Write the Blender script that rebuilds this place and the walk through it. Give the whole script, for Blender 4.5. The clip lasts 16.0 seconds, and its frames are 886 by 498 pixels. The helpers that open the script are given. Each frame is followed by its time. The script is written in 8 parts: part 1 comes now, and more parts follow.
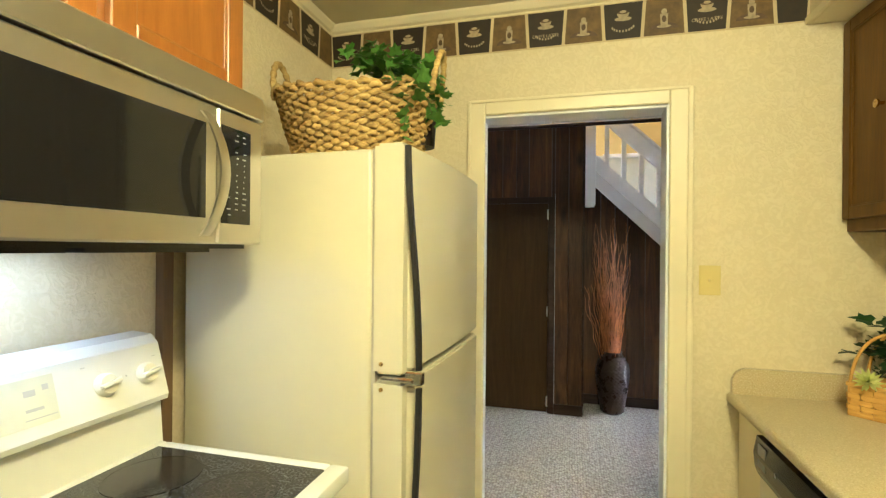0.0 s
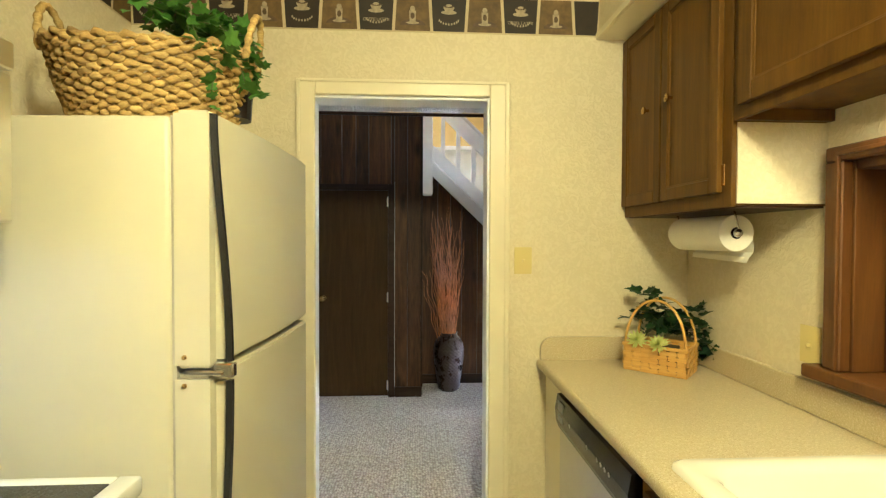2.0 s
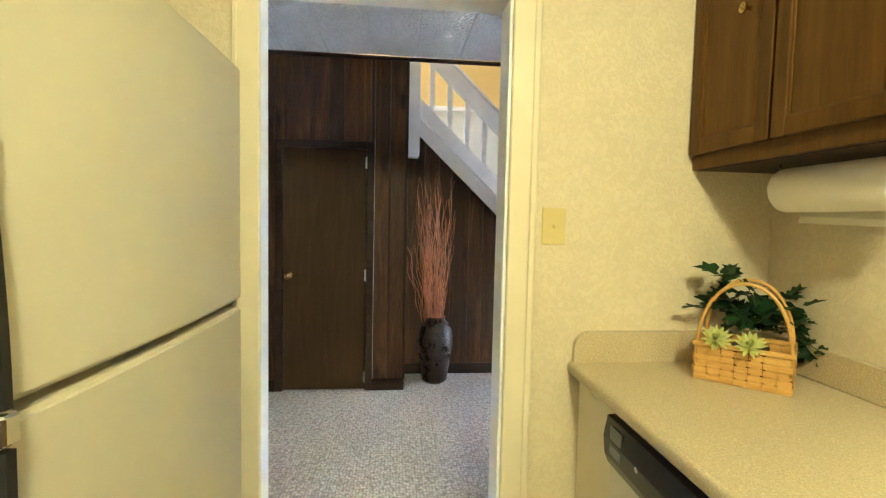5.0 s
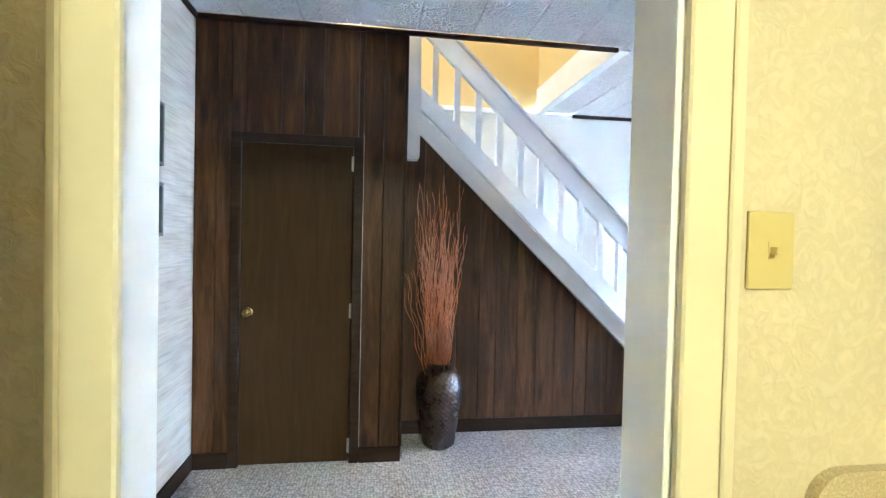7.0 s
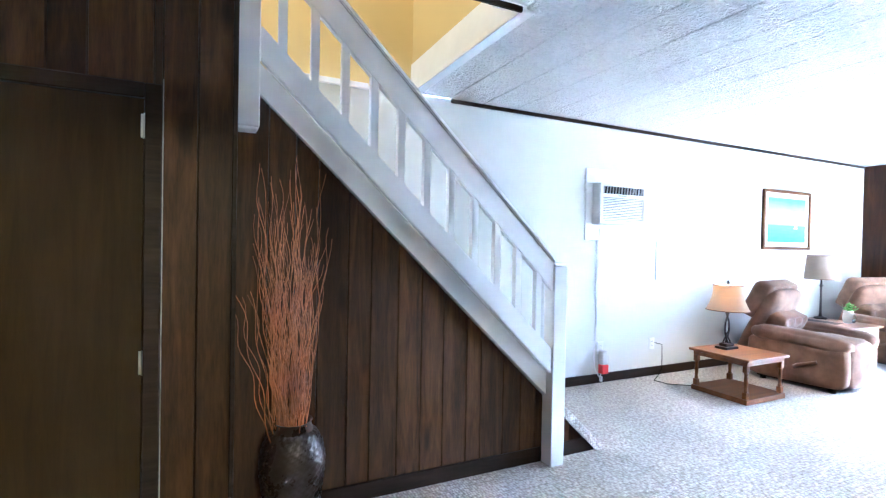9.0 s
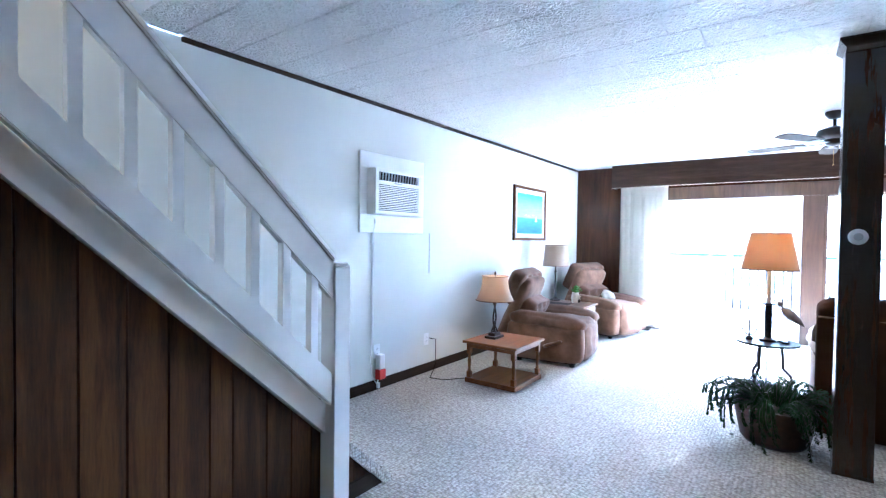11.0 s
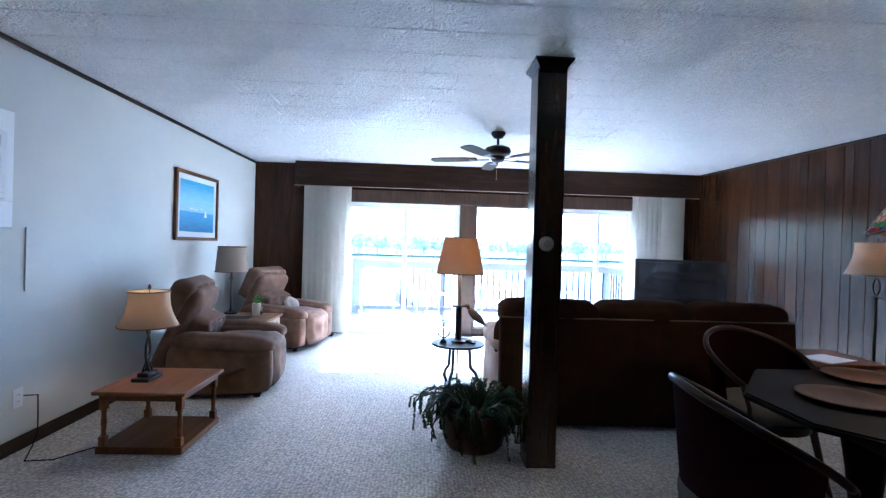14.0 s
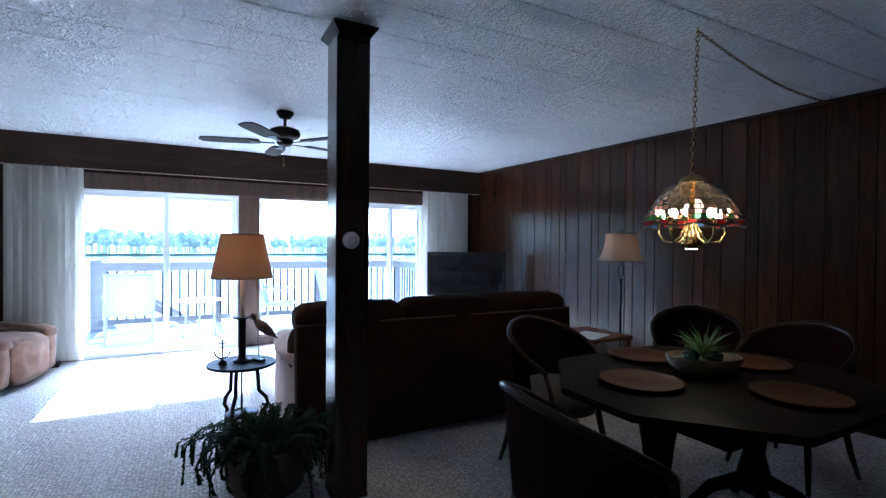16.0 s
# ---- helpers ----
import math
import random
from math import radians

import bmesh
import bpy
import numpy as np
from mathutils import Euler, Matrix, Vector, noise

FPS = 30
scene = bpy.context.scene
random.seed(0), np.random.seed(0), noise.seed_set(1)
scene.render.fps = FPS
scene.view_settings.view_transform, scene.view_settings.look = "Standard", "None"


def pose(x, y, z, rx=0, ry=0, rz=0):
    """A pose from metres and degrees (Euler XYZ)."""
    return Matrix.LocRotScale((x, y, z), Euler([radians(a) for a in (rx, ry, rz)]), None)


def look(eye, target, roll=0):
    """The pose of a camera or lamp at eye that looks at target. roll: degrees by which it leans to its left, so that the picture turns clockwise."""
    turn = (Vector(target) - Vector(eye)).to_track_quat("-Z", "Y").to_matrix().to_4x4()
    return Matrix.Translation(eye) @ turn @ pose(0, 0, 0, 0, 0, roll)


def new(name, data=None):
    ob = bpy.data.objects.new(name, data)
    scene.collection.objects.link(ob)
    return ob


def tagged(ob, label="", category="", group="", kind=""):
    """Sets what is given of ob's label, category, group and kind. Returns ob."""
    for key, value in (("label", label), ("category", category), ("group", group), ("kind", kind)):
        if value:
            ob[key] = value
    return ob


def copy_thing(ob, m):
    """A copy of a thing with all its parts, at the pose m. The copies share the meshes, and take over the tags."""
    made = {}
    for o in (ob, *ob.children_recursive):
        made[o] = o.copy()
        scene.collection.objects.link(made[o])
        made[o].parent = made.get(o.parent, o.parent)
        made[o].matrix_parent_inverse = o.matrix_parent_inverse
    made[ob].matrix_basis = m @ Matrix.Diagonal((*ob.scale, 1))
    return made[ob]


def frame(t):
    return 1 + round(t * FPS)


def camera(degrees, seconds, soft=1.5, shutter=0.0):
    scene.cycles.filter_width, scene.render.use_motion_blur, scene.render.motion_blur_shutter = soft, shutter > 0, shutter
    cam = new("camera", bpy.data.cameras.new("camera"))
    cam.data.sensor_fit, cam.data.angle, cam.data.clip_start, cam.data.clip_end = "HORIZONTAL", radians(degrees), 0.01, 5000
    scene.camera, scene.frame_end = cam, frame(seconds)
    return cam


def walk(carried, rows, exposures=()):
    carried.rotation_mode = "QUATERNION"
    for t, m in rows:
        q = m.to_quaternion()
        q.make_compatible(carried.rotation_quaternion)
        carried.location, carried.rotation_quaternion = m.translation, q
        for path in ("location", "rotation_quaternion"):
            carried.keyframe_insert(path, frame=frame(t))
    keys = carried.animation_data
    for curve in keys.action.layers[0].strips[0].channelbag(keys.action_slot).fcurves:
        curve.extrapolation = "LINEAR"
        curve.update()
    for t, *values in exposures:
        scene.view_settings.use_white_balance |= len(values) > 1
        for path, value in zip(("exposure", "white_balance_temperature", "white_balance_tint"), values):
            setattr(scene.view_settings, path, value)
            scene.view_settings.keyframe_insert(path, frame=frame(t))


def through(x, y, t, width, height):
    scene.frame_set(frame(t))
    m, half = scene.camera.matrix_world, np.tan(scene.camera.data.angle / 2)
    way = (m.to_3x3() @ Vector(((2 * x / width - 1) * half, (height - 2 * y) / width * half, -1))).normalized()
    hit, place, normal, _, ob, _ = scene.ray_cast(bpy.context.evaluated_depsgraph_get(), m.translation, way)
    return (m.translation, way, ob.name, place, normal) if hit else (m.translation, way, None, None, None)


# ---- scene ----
cam = camera(85.9, 16.0, 1.3, 0.0)
PATH = [
    (0, (0.334, 1.678, 1.424), (-0.185, 3.609, 1.423), 0.5),
    (0.5, (0.358, 1.681, 1.433), (0.004, 3.649, 1.433), 0.2),
    (1, (0.375, 1.692, 1.431), (0.2, 3.684, 1.423), 0.1),
    (1.5, (0.395, 1.689, 1.413), (0.385, 3.689, 1.396), 0.1),
    (2, (0.4, 1.696, 1.401), (0.508, 3.693, 1.36), 0.2),
    (2.5, (0.402, 1.706, 1.377), (0.553, 3.699, 1.312), 0.6),
    (3, (0.403, 1.722, 1.358), (0.566, 3.713, 1.268), 0.7),
    (3.5, (0.409, 1.765, 1.338), (0.591, 3.753, 1.229), 0.7),
    (4, (0.403, 1.888, 1.323), (0.609, 3.873, 1.198), 0.8),
    (4.5, (0.382, 2.110, 1.326), (0.588, 4.095, 1.19), 1.2),
    (4.7, (0.375, 2.185, 1.325), (0.572, 4.170, 1.191), 1.3),
    (6.8, (0.290, 3.045, 1.312), (0.548, 5.025, 1.27), 1.1),
    (7, (0.273, 3.132, 1.315), (0.556, 5.11, 1.271), 1.3),
    (7.5, (0.235, 3.387, 1.339), (0.638, 5.344, 1.275), 2.1),
    (8, (0.270, 3.599, 1.321), (0.793, 5.529, 1.270), 2.0),
    (8.5, (0.336, 3.778, 1.325), (0.999, 5.665, 1.284), 1.7),
    (9, (0.381, 3.924, 1.336), (1.239, 5.731, 1.309), 1.1),
    (9.5, (0.44, 4.099, 1.334), (1.518, 5.783, 1.307), 0.6),
    (9.7, (0.465, 4.152, 1.334), (1.635, 5.776, 1.309), 0.4),
    (11.8, (0.917, 4.653, 1.348), (2.702, 5.554, 1.311), 1.3),
    (12, (0.959, 4.67, 1.344), (2.779, 5.5, 1.315), 1.3),
    (12.5, (1.087, 4.771, 1.342), (2.991, 5.383, 1.318), 1.6),
    (13, (1.197, 4.882, 1.349), (3.163, 5.244, 1.332), 2.0),
    (13.5, (1.282, 4.964, 1.346), (3.278, 5.085, 1.335), 2.1),
    (14, (1.412, 4.974, 1.354), (3.409, 4.881, 1.339), 1.7),
    (14.5, (1.565, 5.006, 1.361), (3.54, 4.689, 1.349), 1.4),
    (15, (1.702, 5.008, 1.371), (3.632, 4.484, 1.355), 0.9),
    (15.5, (1.773, 4.987, 1.374), (3.637, 4.263, 1.354), 0.6),
    (16, (1.849, 4.958, 1.368), (3.615, 4.019, 1.346), 0.5),
]
EXPOSURES = [(0.0, 5.5, 5200, 10), (4.5, 5.6, 5150, 10), (7.0, 6.0, 4600, 10), (8.0, 5.95, 4650, 10), (9.0, 5.65, 4500, 10), (12.0, 4.38, 4400, 10), (14.0, 3.34, 4450, 10), (16.0, 2.66, 4350, 10)]
walk(cam, [(t, look(eye, target, roll)) for t, eye, target, roll in PATH], EXPOSURES)

# ---- daylight and lamps ----
SUN_HEIGHT = radians(40.8)
world = bpy.data.worlds.new("sky")
scene.world = world
world.use_nodes = True
sky = world.node_tree.nodes.new("ShaderNodeTexSky")
sky.sky_type, sky.sun_disc = "NISHITA", False
sky.sun_elevation, sky.sun_rotation = SUN_HEIGHT, radians(90)
world.node_tree.links.new(sky.outputs[0], world.node_tree.nodes["Background"].inputs[0])
world.node_tree.nodes["Background"].inputs[1].default_value = 0.15
lamp = bpy.data.lights.new("sun", "SUN")
lamp.energy, lamp.angle, lamp.color = 5.0, radians(0.5), (1.0, 0.95, 0.88)
new("sun", lamp).matrix_world = look((30, 3.6, 30 * math.tan(SUN_HEIGHT)), (0, 3.5, 0))


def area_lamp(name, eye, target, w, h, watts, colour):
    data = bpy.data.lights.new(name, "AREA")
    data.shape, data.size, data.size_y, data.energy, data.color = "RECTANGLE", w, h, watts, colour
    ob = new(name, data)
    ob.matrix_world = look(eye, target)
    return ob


def bulb(name, place, watts, colour, radius=0.03):
    data = bpy.data.lights.new(name, "POINT")
    data.energy, data.color, data.shadow_soft_size = watts, colour, radius
    ob = new(name, data)
    ob.location = place
    return ob


WARM = (1.0, 0.83, 0.40)
bulb("kitchen_light", (0.70, 1.50, 2.36), 3.25, WARM, 0.12)
area_lamp("under_cabinet_light", (1.50, 2.55, 1.725), (1.50, 2.55, 0), 0.06, 0.6, 0.10, (1.0, 0.8, 0.38))
area_lamp("hood_light", (-0.62, 2.25, 1.41), (-0.62, 2.25, 0), 0.08, 0.3, 0.016, (0.8, 0.87, 1.0))
# the last one is an added fill for the stairwell; no fixture is known there
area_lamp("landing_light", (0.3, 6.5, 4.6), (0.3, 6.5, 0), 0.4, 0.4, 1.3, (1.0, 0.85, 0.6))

# ---- mesh tools ----
def box(bm, x0, x1, y0, y1, z0, z1, bevel=0.0, seg=1):
    m = Matrix.LocRotScale(((x0 + x1) / 2, (y0 + y1) / 2, (z0 + z1) / 2), None, (abs(x1 - x0), abs(y1 - y0), abs(z1 - z0)))
    vs = bmesh.ops.create_cube(bm, size=1, matrix=m)["verts"]
    if bevel:
        es = list({e for v in vs for e in v.link_edges})
        bmesh.ops.bevel(bm, geom=es, offset=bevel, segments=seg, affect="EDGES", profile=0.5)
    return vs


def boxes(*rows, bevel=0.0, seg=1):
    bm = bmesh.new()
    for r in rows:
        box(bm, *r, bevel=bevel, seg=seg)
    return bm


def prism(bm, points, lift, axis="y"):
    """A flat outline, given as (u, v) pairs, made thick. axis y: (x, z); x: (y, z); z: (x, y). lift = (from, to) along the axis."""
    put = {"x": lambda u, v, w: (w, u, v), "y": lambda u, v, w: (u, w, v), "z": lambda u, v, w: (u, v, w)}[axis]
    a = [bm.verts.new(put(u, v, lift[0])) for u, v in points]
    b = [bm.verts.new(put(u, v, lift[1])) for u, v in points]
    n = len(points)
    bm.faces.new(a), bm.faces.new(b[::-1])
    for i in range(n):
        bm.faces.new((a[i], b[i], b[(i + 1) % n], a[(i + 1) % n]))
    bmesh.ops.recalc_face_normals(bm, faces=bm.faces)


def lathe(bm, profile, seg=24, at=(0, 0, 0), wave=None):
    """Turns (radius, height) pairs round the upright axis through at. wave(angle, height) scales the radius."""
    rings = []
    for r, h in profile:
        ring = []
        for k in range(seg):
            a = 2 * math.pi * k / seg
            q = r * (wave(a, h) if wave else 1)
            ring.append(bm.verts.new((at[0] + q * math.cos(a), at[1] + q * math.sin(a), at[2] + h)))
        rings.append(ring)
    for lo, hi in zip(rings, rings[1:]):
        for k in range(seg):
            bm.faces.new((lo[k], lo[(k + 1) % seg], hi[(k + 1) % seg], hi[k]))
    if profile[0][0] > 1e-4:
        bm.faces.new(rings[0][::-1])
    if profile[-1][0] > 1e-4:
        bm.faces.new(rings[-1])


def tube(bm, points, radius, seg=8, closed=False):
    """A round rod along points; radius is a number or one for each point."""
    pts = [Vector(p) for p in points]
    n = len(pts)
    rad = radius if isinstance(radius, (list, tuple)) else [radius] * n
    rings, up = [], Vector((0, 0, 1))
    for i, p in enumerate(pts):
        d = (pts[(i + 1) % n] - pts[i - 1]) if closed else (pts[min(i + 1, n - 1)] - pts[max(i - 1, 0)])
        d.normalize()
        side = d.cross(up)
        if side.length < 0.05:
            side = d.cross(Vector((0, 1, 0)))
        side.normalize()
        other = side.cross(d)
        up = other
        rings.append([bm.verts.new(p + rad[i] * (math.cos(2 * math.pi * k / seg) * side + math.sin(2 * math.pi * k / seg) * other)) for k in range(seg)])
    pairs = list(zip(rings, rings[1:])) + ([(rings[-1], rings[0])] if closed else [])
    for lo, hi in pairs:
        for k in range(seg):
            bm.faces.new((lo[k], lo[(k + 1) % seg], hi[(k + 1) % seg], hi[k]))
    if not closed:
        bm.faces.new(rings[0][::-1]), bm.faces.new(rings[-1])


def pad(bm, size, at, turn=(0, 0, 0), radius=0.05, puff=0.02, cuts=8, wrinkle=0.0, seed=0, tufts=()):
    """A soft cushion: a box with round edges, bulged faces and creases. tufts: (x, z) places drawn in on its front."""
    m, soft = pose(*at, *turn), bmesh.new()
    bmesh.ops.create_cube(soft, size=2)
    bmesh.ops.subdivide_edges(soft, edges=soft.edges[:], cuts=cuts, use_grid_fill=True)
    half = Vector(size) / 2
    for v in soft.verts:
        p = Vector(v.co)
        q = Vector([p[i] * half[i] for i in range(3)])
        inner = Vector([max(-(half[i] - radius), min(half[i] - radius, q[i])) for i in range(3)])
        d = q - inner
        if d.length > 1e-6:
            q = inner + d.normalized() * min(radius, d.length) if d.length > radius else q
        for i in range(3):
            j, k = (i + 1) % 3, (i + 2) % 3
            if abs(p[i]) > 0.99:
                q[i] += math.copysign(puff * (1 - p[j] ** 2) * (1 - p[k] ** 2), p[i])
        for tx, tz in tufts:
            if p.y < -0.9:
                q.y += 0.035 * math.exp(-((q.x - tx) ** 2 + (q.z - tz) ** 2) / 0.0022)
        if wrinkle:
            q += wrinkle * Vector(noise.noise_vector(q * 9 + Vector((seed * 7.1, seed * 3.3, seed))))
            q += 0.5 * wrinkle * Vector(noise.noise_vector(q * 22 + Vector((seed, seed * 5.3, 2))))
        v.co = m @ q
    me = bpy.data.meshes.new("soft")
    soft.to_mesh(me)
    soft.free()
    bm.from_mesh(me)
    bpy.data.meshes.remove(me)


def mesh_of(name, bm, material, smooth=None):
    me = bpy.data.meshes.new(name)
    bmesh.ops.recalc_face_normals(bm, faces=bm.faces)
    bm.to_mesh(me)
    bm.free()
    for m in material if isinstance(material, (list, tuple)) else [material]:
        me.materials.append(m)
    if smooth:
        me.shade_smooth()
        if smooth < 3:
            me.set_sharp_from_angle(angle=smooth)
    return me


def part(name, bm, material, parent=None, label="", smooth=None, kind=""):
    ob = new(name, mesh_of(name, bm, material, smooth))
    ob.parent = parent
    return tagged(ob, label, kind=kind)


def setting(name, bm, material, label="", smooth=None):
    return tagged(part(name, bm, material, None, "", smooth), label, kind="structure")


def thing(name, label, category, place=(0, 0, 0), rz=0, group=""):
    ob = new(name)
    ob.empty_display_size = 0.1
    ob.matrix_world = pose(*place, 0, 0, rz)
    return tagged(ob, label, category, group)


def single(name, bm, material, label, category, place=(0, 0, 0), rz=0, group="", smooth=None):
    ob = part(name, bm, material, None, "", smooth)
    ob.matrix_world = pose(*place, 0, 0, rz)
    return tagged(ob, label, category, group)


# ---- materials ----
def fresh(name):
    m = bpy.data.materials.new(name)
    m.use_nodes = True
    return m, m.node_tree.nodes, m.node_tree.links, m.node_tree.nodes["Principled BSDF"]


def coords(nodes, links, stretch=(1, 1, 1), shift=False):
    """Object coordinates in metres; shift moves them for each object, so that repeats differ."""
    tc = nodes.new("ShaderNodeTexCoord")
    mp = nodes.new("ShaderNodeMapping")
    mp.inputs["Scale"].default_value = stretch
    links.new(tc.outputs["Object"], mp.inputs["Vector"])
    if shift:
        info, mul = nodes.new("ShaderNodeObjectInfo"), nodes.new("ShaderNodeMath")
        mul.operation = "MULTIPLY"
        mul.inputs[1].default_value = 53.0
        links.new(info.outputs["Random"], mul.inputs[0])
        comb = nodes.new("ShaderNodeCombineXYZ")
        for k in range(3):
            links.new(mul.outputs[0], comb.inputs[k])
        links.new(comb.outputs[0], mp.inputs["Location"])
    return mp.outputs[0]


def grain(nodes, links, vector, scale, detail=4.0, rough=0.55, distortion=0.0):
    n = nodes.new("ShaderNodeTexNoise")
    n.inputs["Scale"].default_value, n.inputs["Detail"].default_value = scale, detail
    n.inputs["Roughness"].default_value, n.inputs["Distortion"].default_value = rough, distortion
    links.new(vector, n.inputs["Vector"])
    return n.outputs["Fac"]


def ramp(nodes, links, fac, *stops):
    r = nodes.new("ShaderNodeValToRGB")
    while len(r.color_ramp.elements) < len(stops):
        r.color_ramp.elements.new(0.5)
    for e, (at, c) in zip(r.color_ramp.elements, stops):
        e.position, e.color = at, (*c, 1) if len(c) == 3 else c
    links.new(fac, r.inputs[0])
    return r.outputs[0]


def mixed(nodes, links, fac, a, b, how="MIX"):
    m = nodes.new("ShaderNodeMix")
    m.data_type, m.blend_type = "RGBA", how
    for value, socket in ((fac, m.inputs[0]), (a, m.inputs[6]), (b, m.inputs[7])):
        if isinstance(value, (int, float)):
            socket.default_value = value
        elif isinstance(value, tuple):
            socket.default_value = (*value, 1)
        else:
            links.new(value, socket)
    return m.outputs[2]


def relief(nodes, links, bsdf, height, strength, distance=0.01, after=None):
    b = nodes.new("ShaderNodeBump")
    b.inputs["Strength"].default_value, b.inputs["Distance"].default_value = strength, distance
    links.new(height, b.inputs["Height"])
    if after:
        links.new(after, b.inputs["Normal"])
    links.new(b.outputs[0], bsdf.inputs["Normal"])
    return b.outputs[0]


def plain(name, colour, rough=0.5, metal=0.0, vary=0.12, scale=6.0, fine=120.0, bump=0.1, coat=0.0, sheen=0.0, spec=0.5):
    """A painted, moulded or cast surface: soft stains, fine grain."""
    m, nodes, links, b = fresh(name)
    v = coords(nodes, links, shift=True)
    soft, sharp = grain(nodes, links, v, scale), grain(nodes, links, v, fine, 3)
    dark = tuple(c * (1 - vary) for c in colour)
    light = tuple(min(1, c * (1 + vary * 0.6)) for c in colour)
    links.new(ramp(nodes, links, soft, (0.3, dark), (0.7, light)), b.inputs["Base Color"])
    rr = nodes.new("ShaderNodeMapRange")
    rr.inputs["To Min"].default_value, rr.inputs["To Max"].default_value = rough * 0.85, min(1, rough * 1.15)
    links.new(soft, rr.inputs["Value"])
    links.new(rr.outputs[0], b.inputs["Roughness"])
    b.inputs["Metallic"].default_value, b.inputs["Coat Weight"].default_value = metal, coat
    b.inputs["Sheen Weight"].default_value, b.inputs["Specular IOR Level"].default_value = sheen, spec
    if bump:
        relief(nodes, links, b, sharp, bump, 0.002)
    return m


def wood(name, dark, mid, light, along="z", rough=0.4, scale=1.0, coat=0.15, knots=0.0, vary=0.25, spec=0.5):
    """Timber with its grain along one axis; each piece differs."""
    m, nodes, links, b = fresh(name)
    k = {"x": (0.09, 1, 1), "y": (1, 0.09, 1), "z": (1, 1, 0.09)}[along]
    v = coords(nodes, links, tuple(scale * q for q in k), True)
    rings = grain(nodes, links, v, 14, 3, 0.5, 1.2)
    fibres = grain(nodes, links, v, 130, 5, 0.7)
    c = ramp(nodes, links, rings, (0.25, dark), (0.5, mid), (0.75, light))
    c = mixed(nodes, links, 0.35, c, ramp(nodes, links, fibres, (0.3, dark), (0.7, light)))
    if knots:
        vo = nodes.new("ShaderNodeTexVoronoi")
        vo.inputs["Scale"].default_value = 3.2
        links.new(coords(nodes, links, tuple(0.5 * scale if q < 1 else scale * 1.6 for q in k), True), vo.inputs["Vector"])
        c = mixed(nodes, links, ramp(nodes, links, vo.outputs["Distance"], (0.05, (knots,) * 3), (0.16, (0, 0, 0))), c, tuple(q * 0.35 for q in dark))
    info, mr = nodes.new("ShaderNodeObjectInfo"), nodes.new("ShaderNodeMapRange")
    mr.inputs["To Min"].default_value, mr.inputs["To Max"].default_value = 1 - vary, 1 + vary
    links.new(info.outputs["Random"], mr.inputs["Value"])
    hsv = nodes.new("ShaderNodeHueSaturation")
    links.new(mr.outputs[0], hsv.inputs["Value"])
    links.new(c, hsv.inputs["Color"])
    links.new(hsv.outputs[0], b.inputs["Base Color"])
    rr = nodes.new("ShaderNodeMapRange")
    rr.inputs["To Min"].default_value, rr.inputs["To Max"].default_value = rough * 0.8, rough * 1.25
    links.new(fibres, rr.inputs["Value"])
    links.new(rr.outputs[0], b.inputs["Roughness"])
    b.inputs["Coat Weight"].default_value, b.inputs["Coat Roughness"].default_value = coat, 0.25
    b.inputs["Specular IOR Level"].default_value = spec
    relief(nodes, links, b, fibres, 0.15, 0.002)
    return m


def glow(name, colour, strength):
    m, nodes, links, b = fresh(name)
    b.inputs["Base Color"].default_value = (*colour, 1)
    b.inputs["Emission Color"].default_value, b.inputs["Emission Strength"].default_value = (*colour, 1), strength
    return m


def carpet_material():
    m, nodes, links, b = fresh("berber_carpet")
    v = coords(nodes, links)
    vo = nodes.new("ShaderNodeTexVoronoi")
    vo.inputs["Scale"].default_value, vo.inputs["Randomness"].default_value = 62, 0.55
    links.new(coords(nodes, links, (1, 0.75, 1)), vo.inputs["Vector"])
    big, mid = grain(nodes, links, v, 1.3), grain(nodes, links, v, 45, 3)
    c = ramp(nodes, links, mid, (0.3, (0.44, 0.40, 0.35)), (0.5, (0.72, 0.68, 0.62)), (0.7, (0.84, 0.81, 0.76)))
    c = mixed(nodes, links, ramp(nodes, links, vo.outputs["Distance"], (0.25, (0, 0, 0)), (0.75, (0.66, 0.66, 0.66))), c, (0.20, 0.17, 0.14))
    c = mixed(nodes, links, 0.5, c, ramp(nodes, links, big, (0.3, (0.78, 0.78, 0.78)), (0.7, (1, 1, 1))), "MULTIPLY")
    links.new(c, b.inputs["Base Color"])
    b.inputs["Roughness"].default_value, b.inputs["Sheen Weight"].default_value = 0.95, 0.2
    b.inputs["Specular IOR Level"].default_value = 0.1
    inv = ramp(nodes, links, vo.outputs["Distance"], (0.0, (1, 1, 1)), (0.7, (0, 0, 0)))
    relief(nodes, links, b, inv, 1.0, 0.010)
    return m


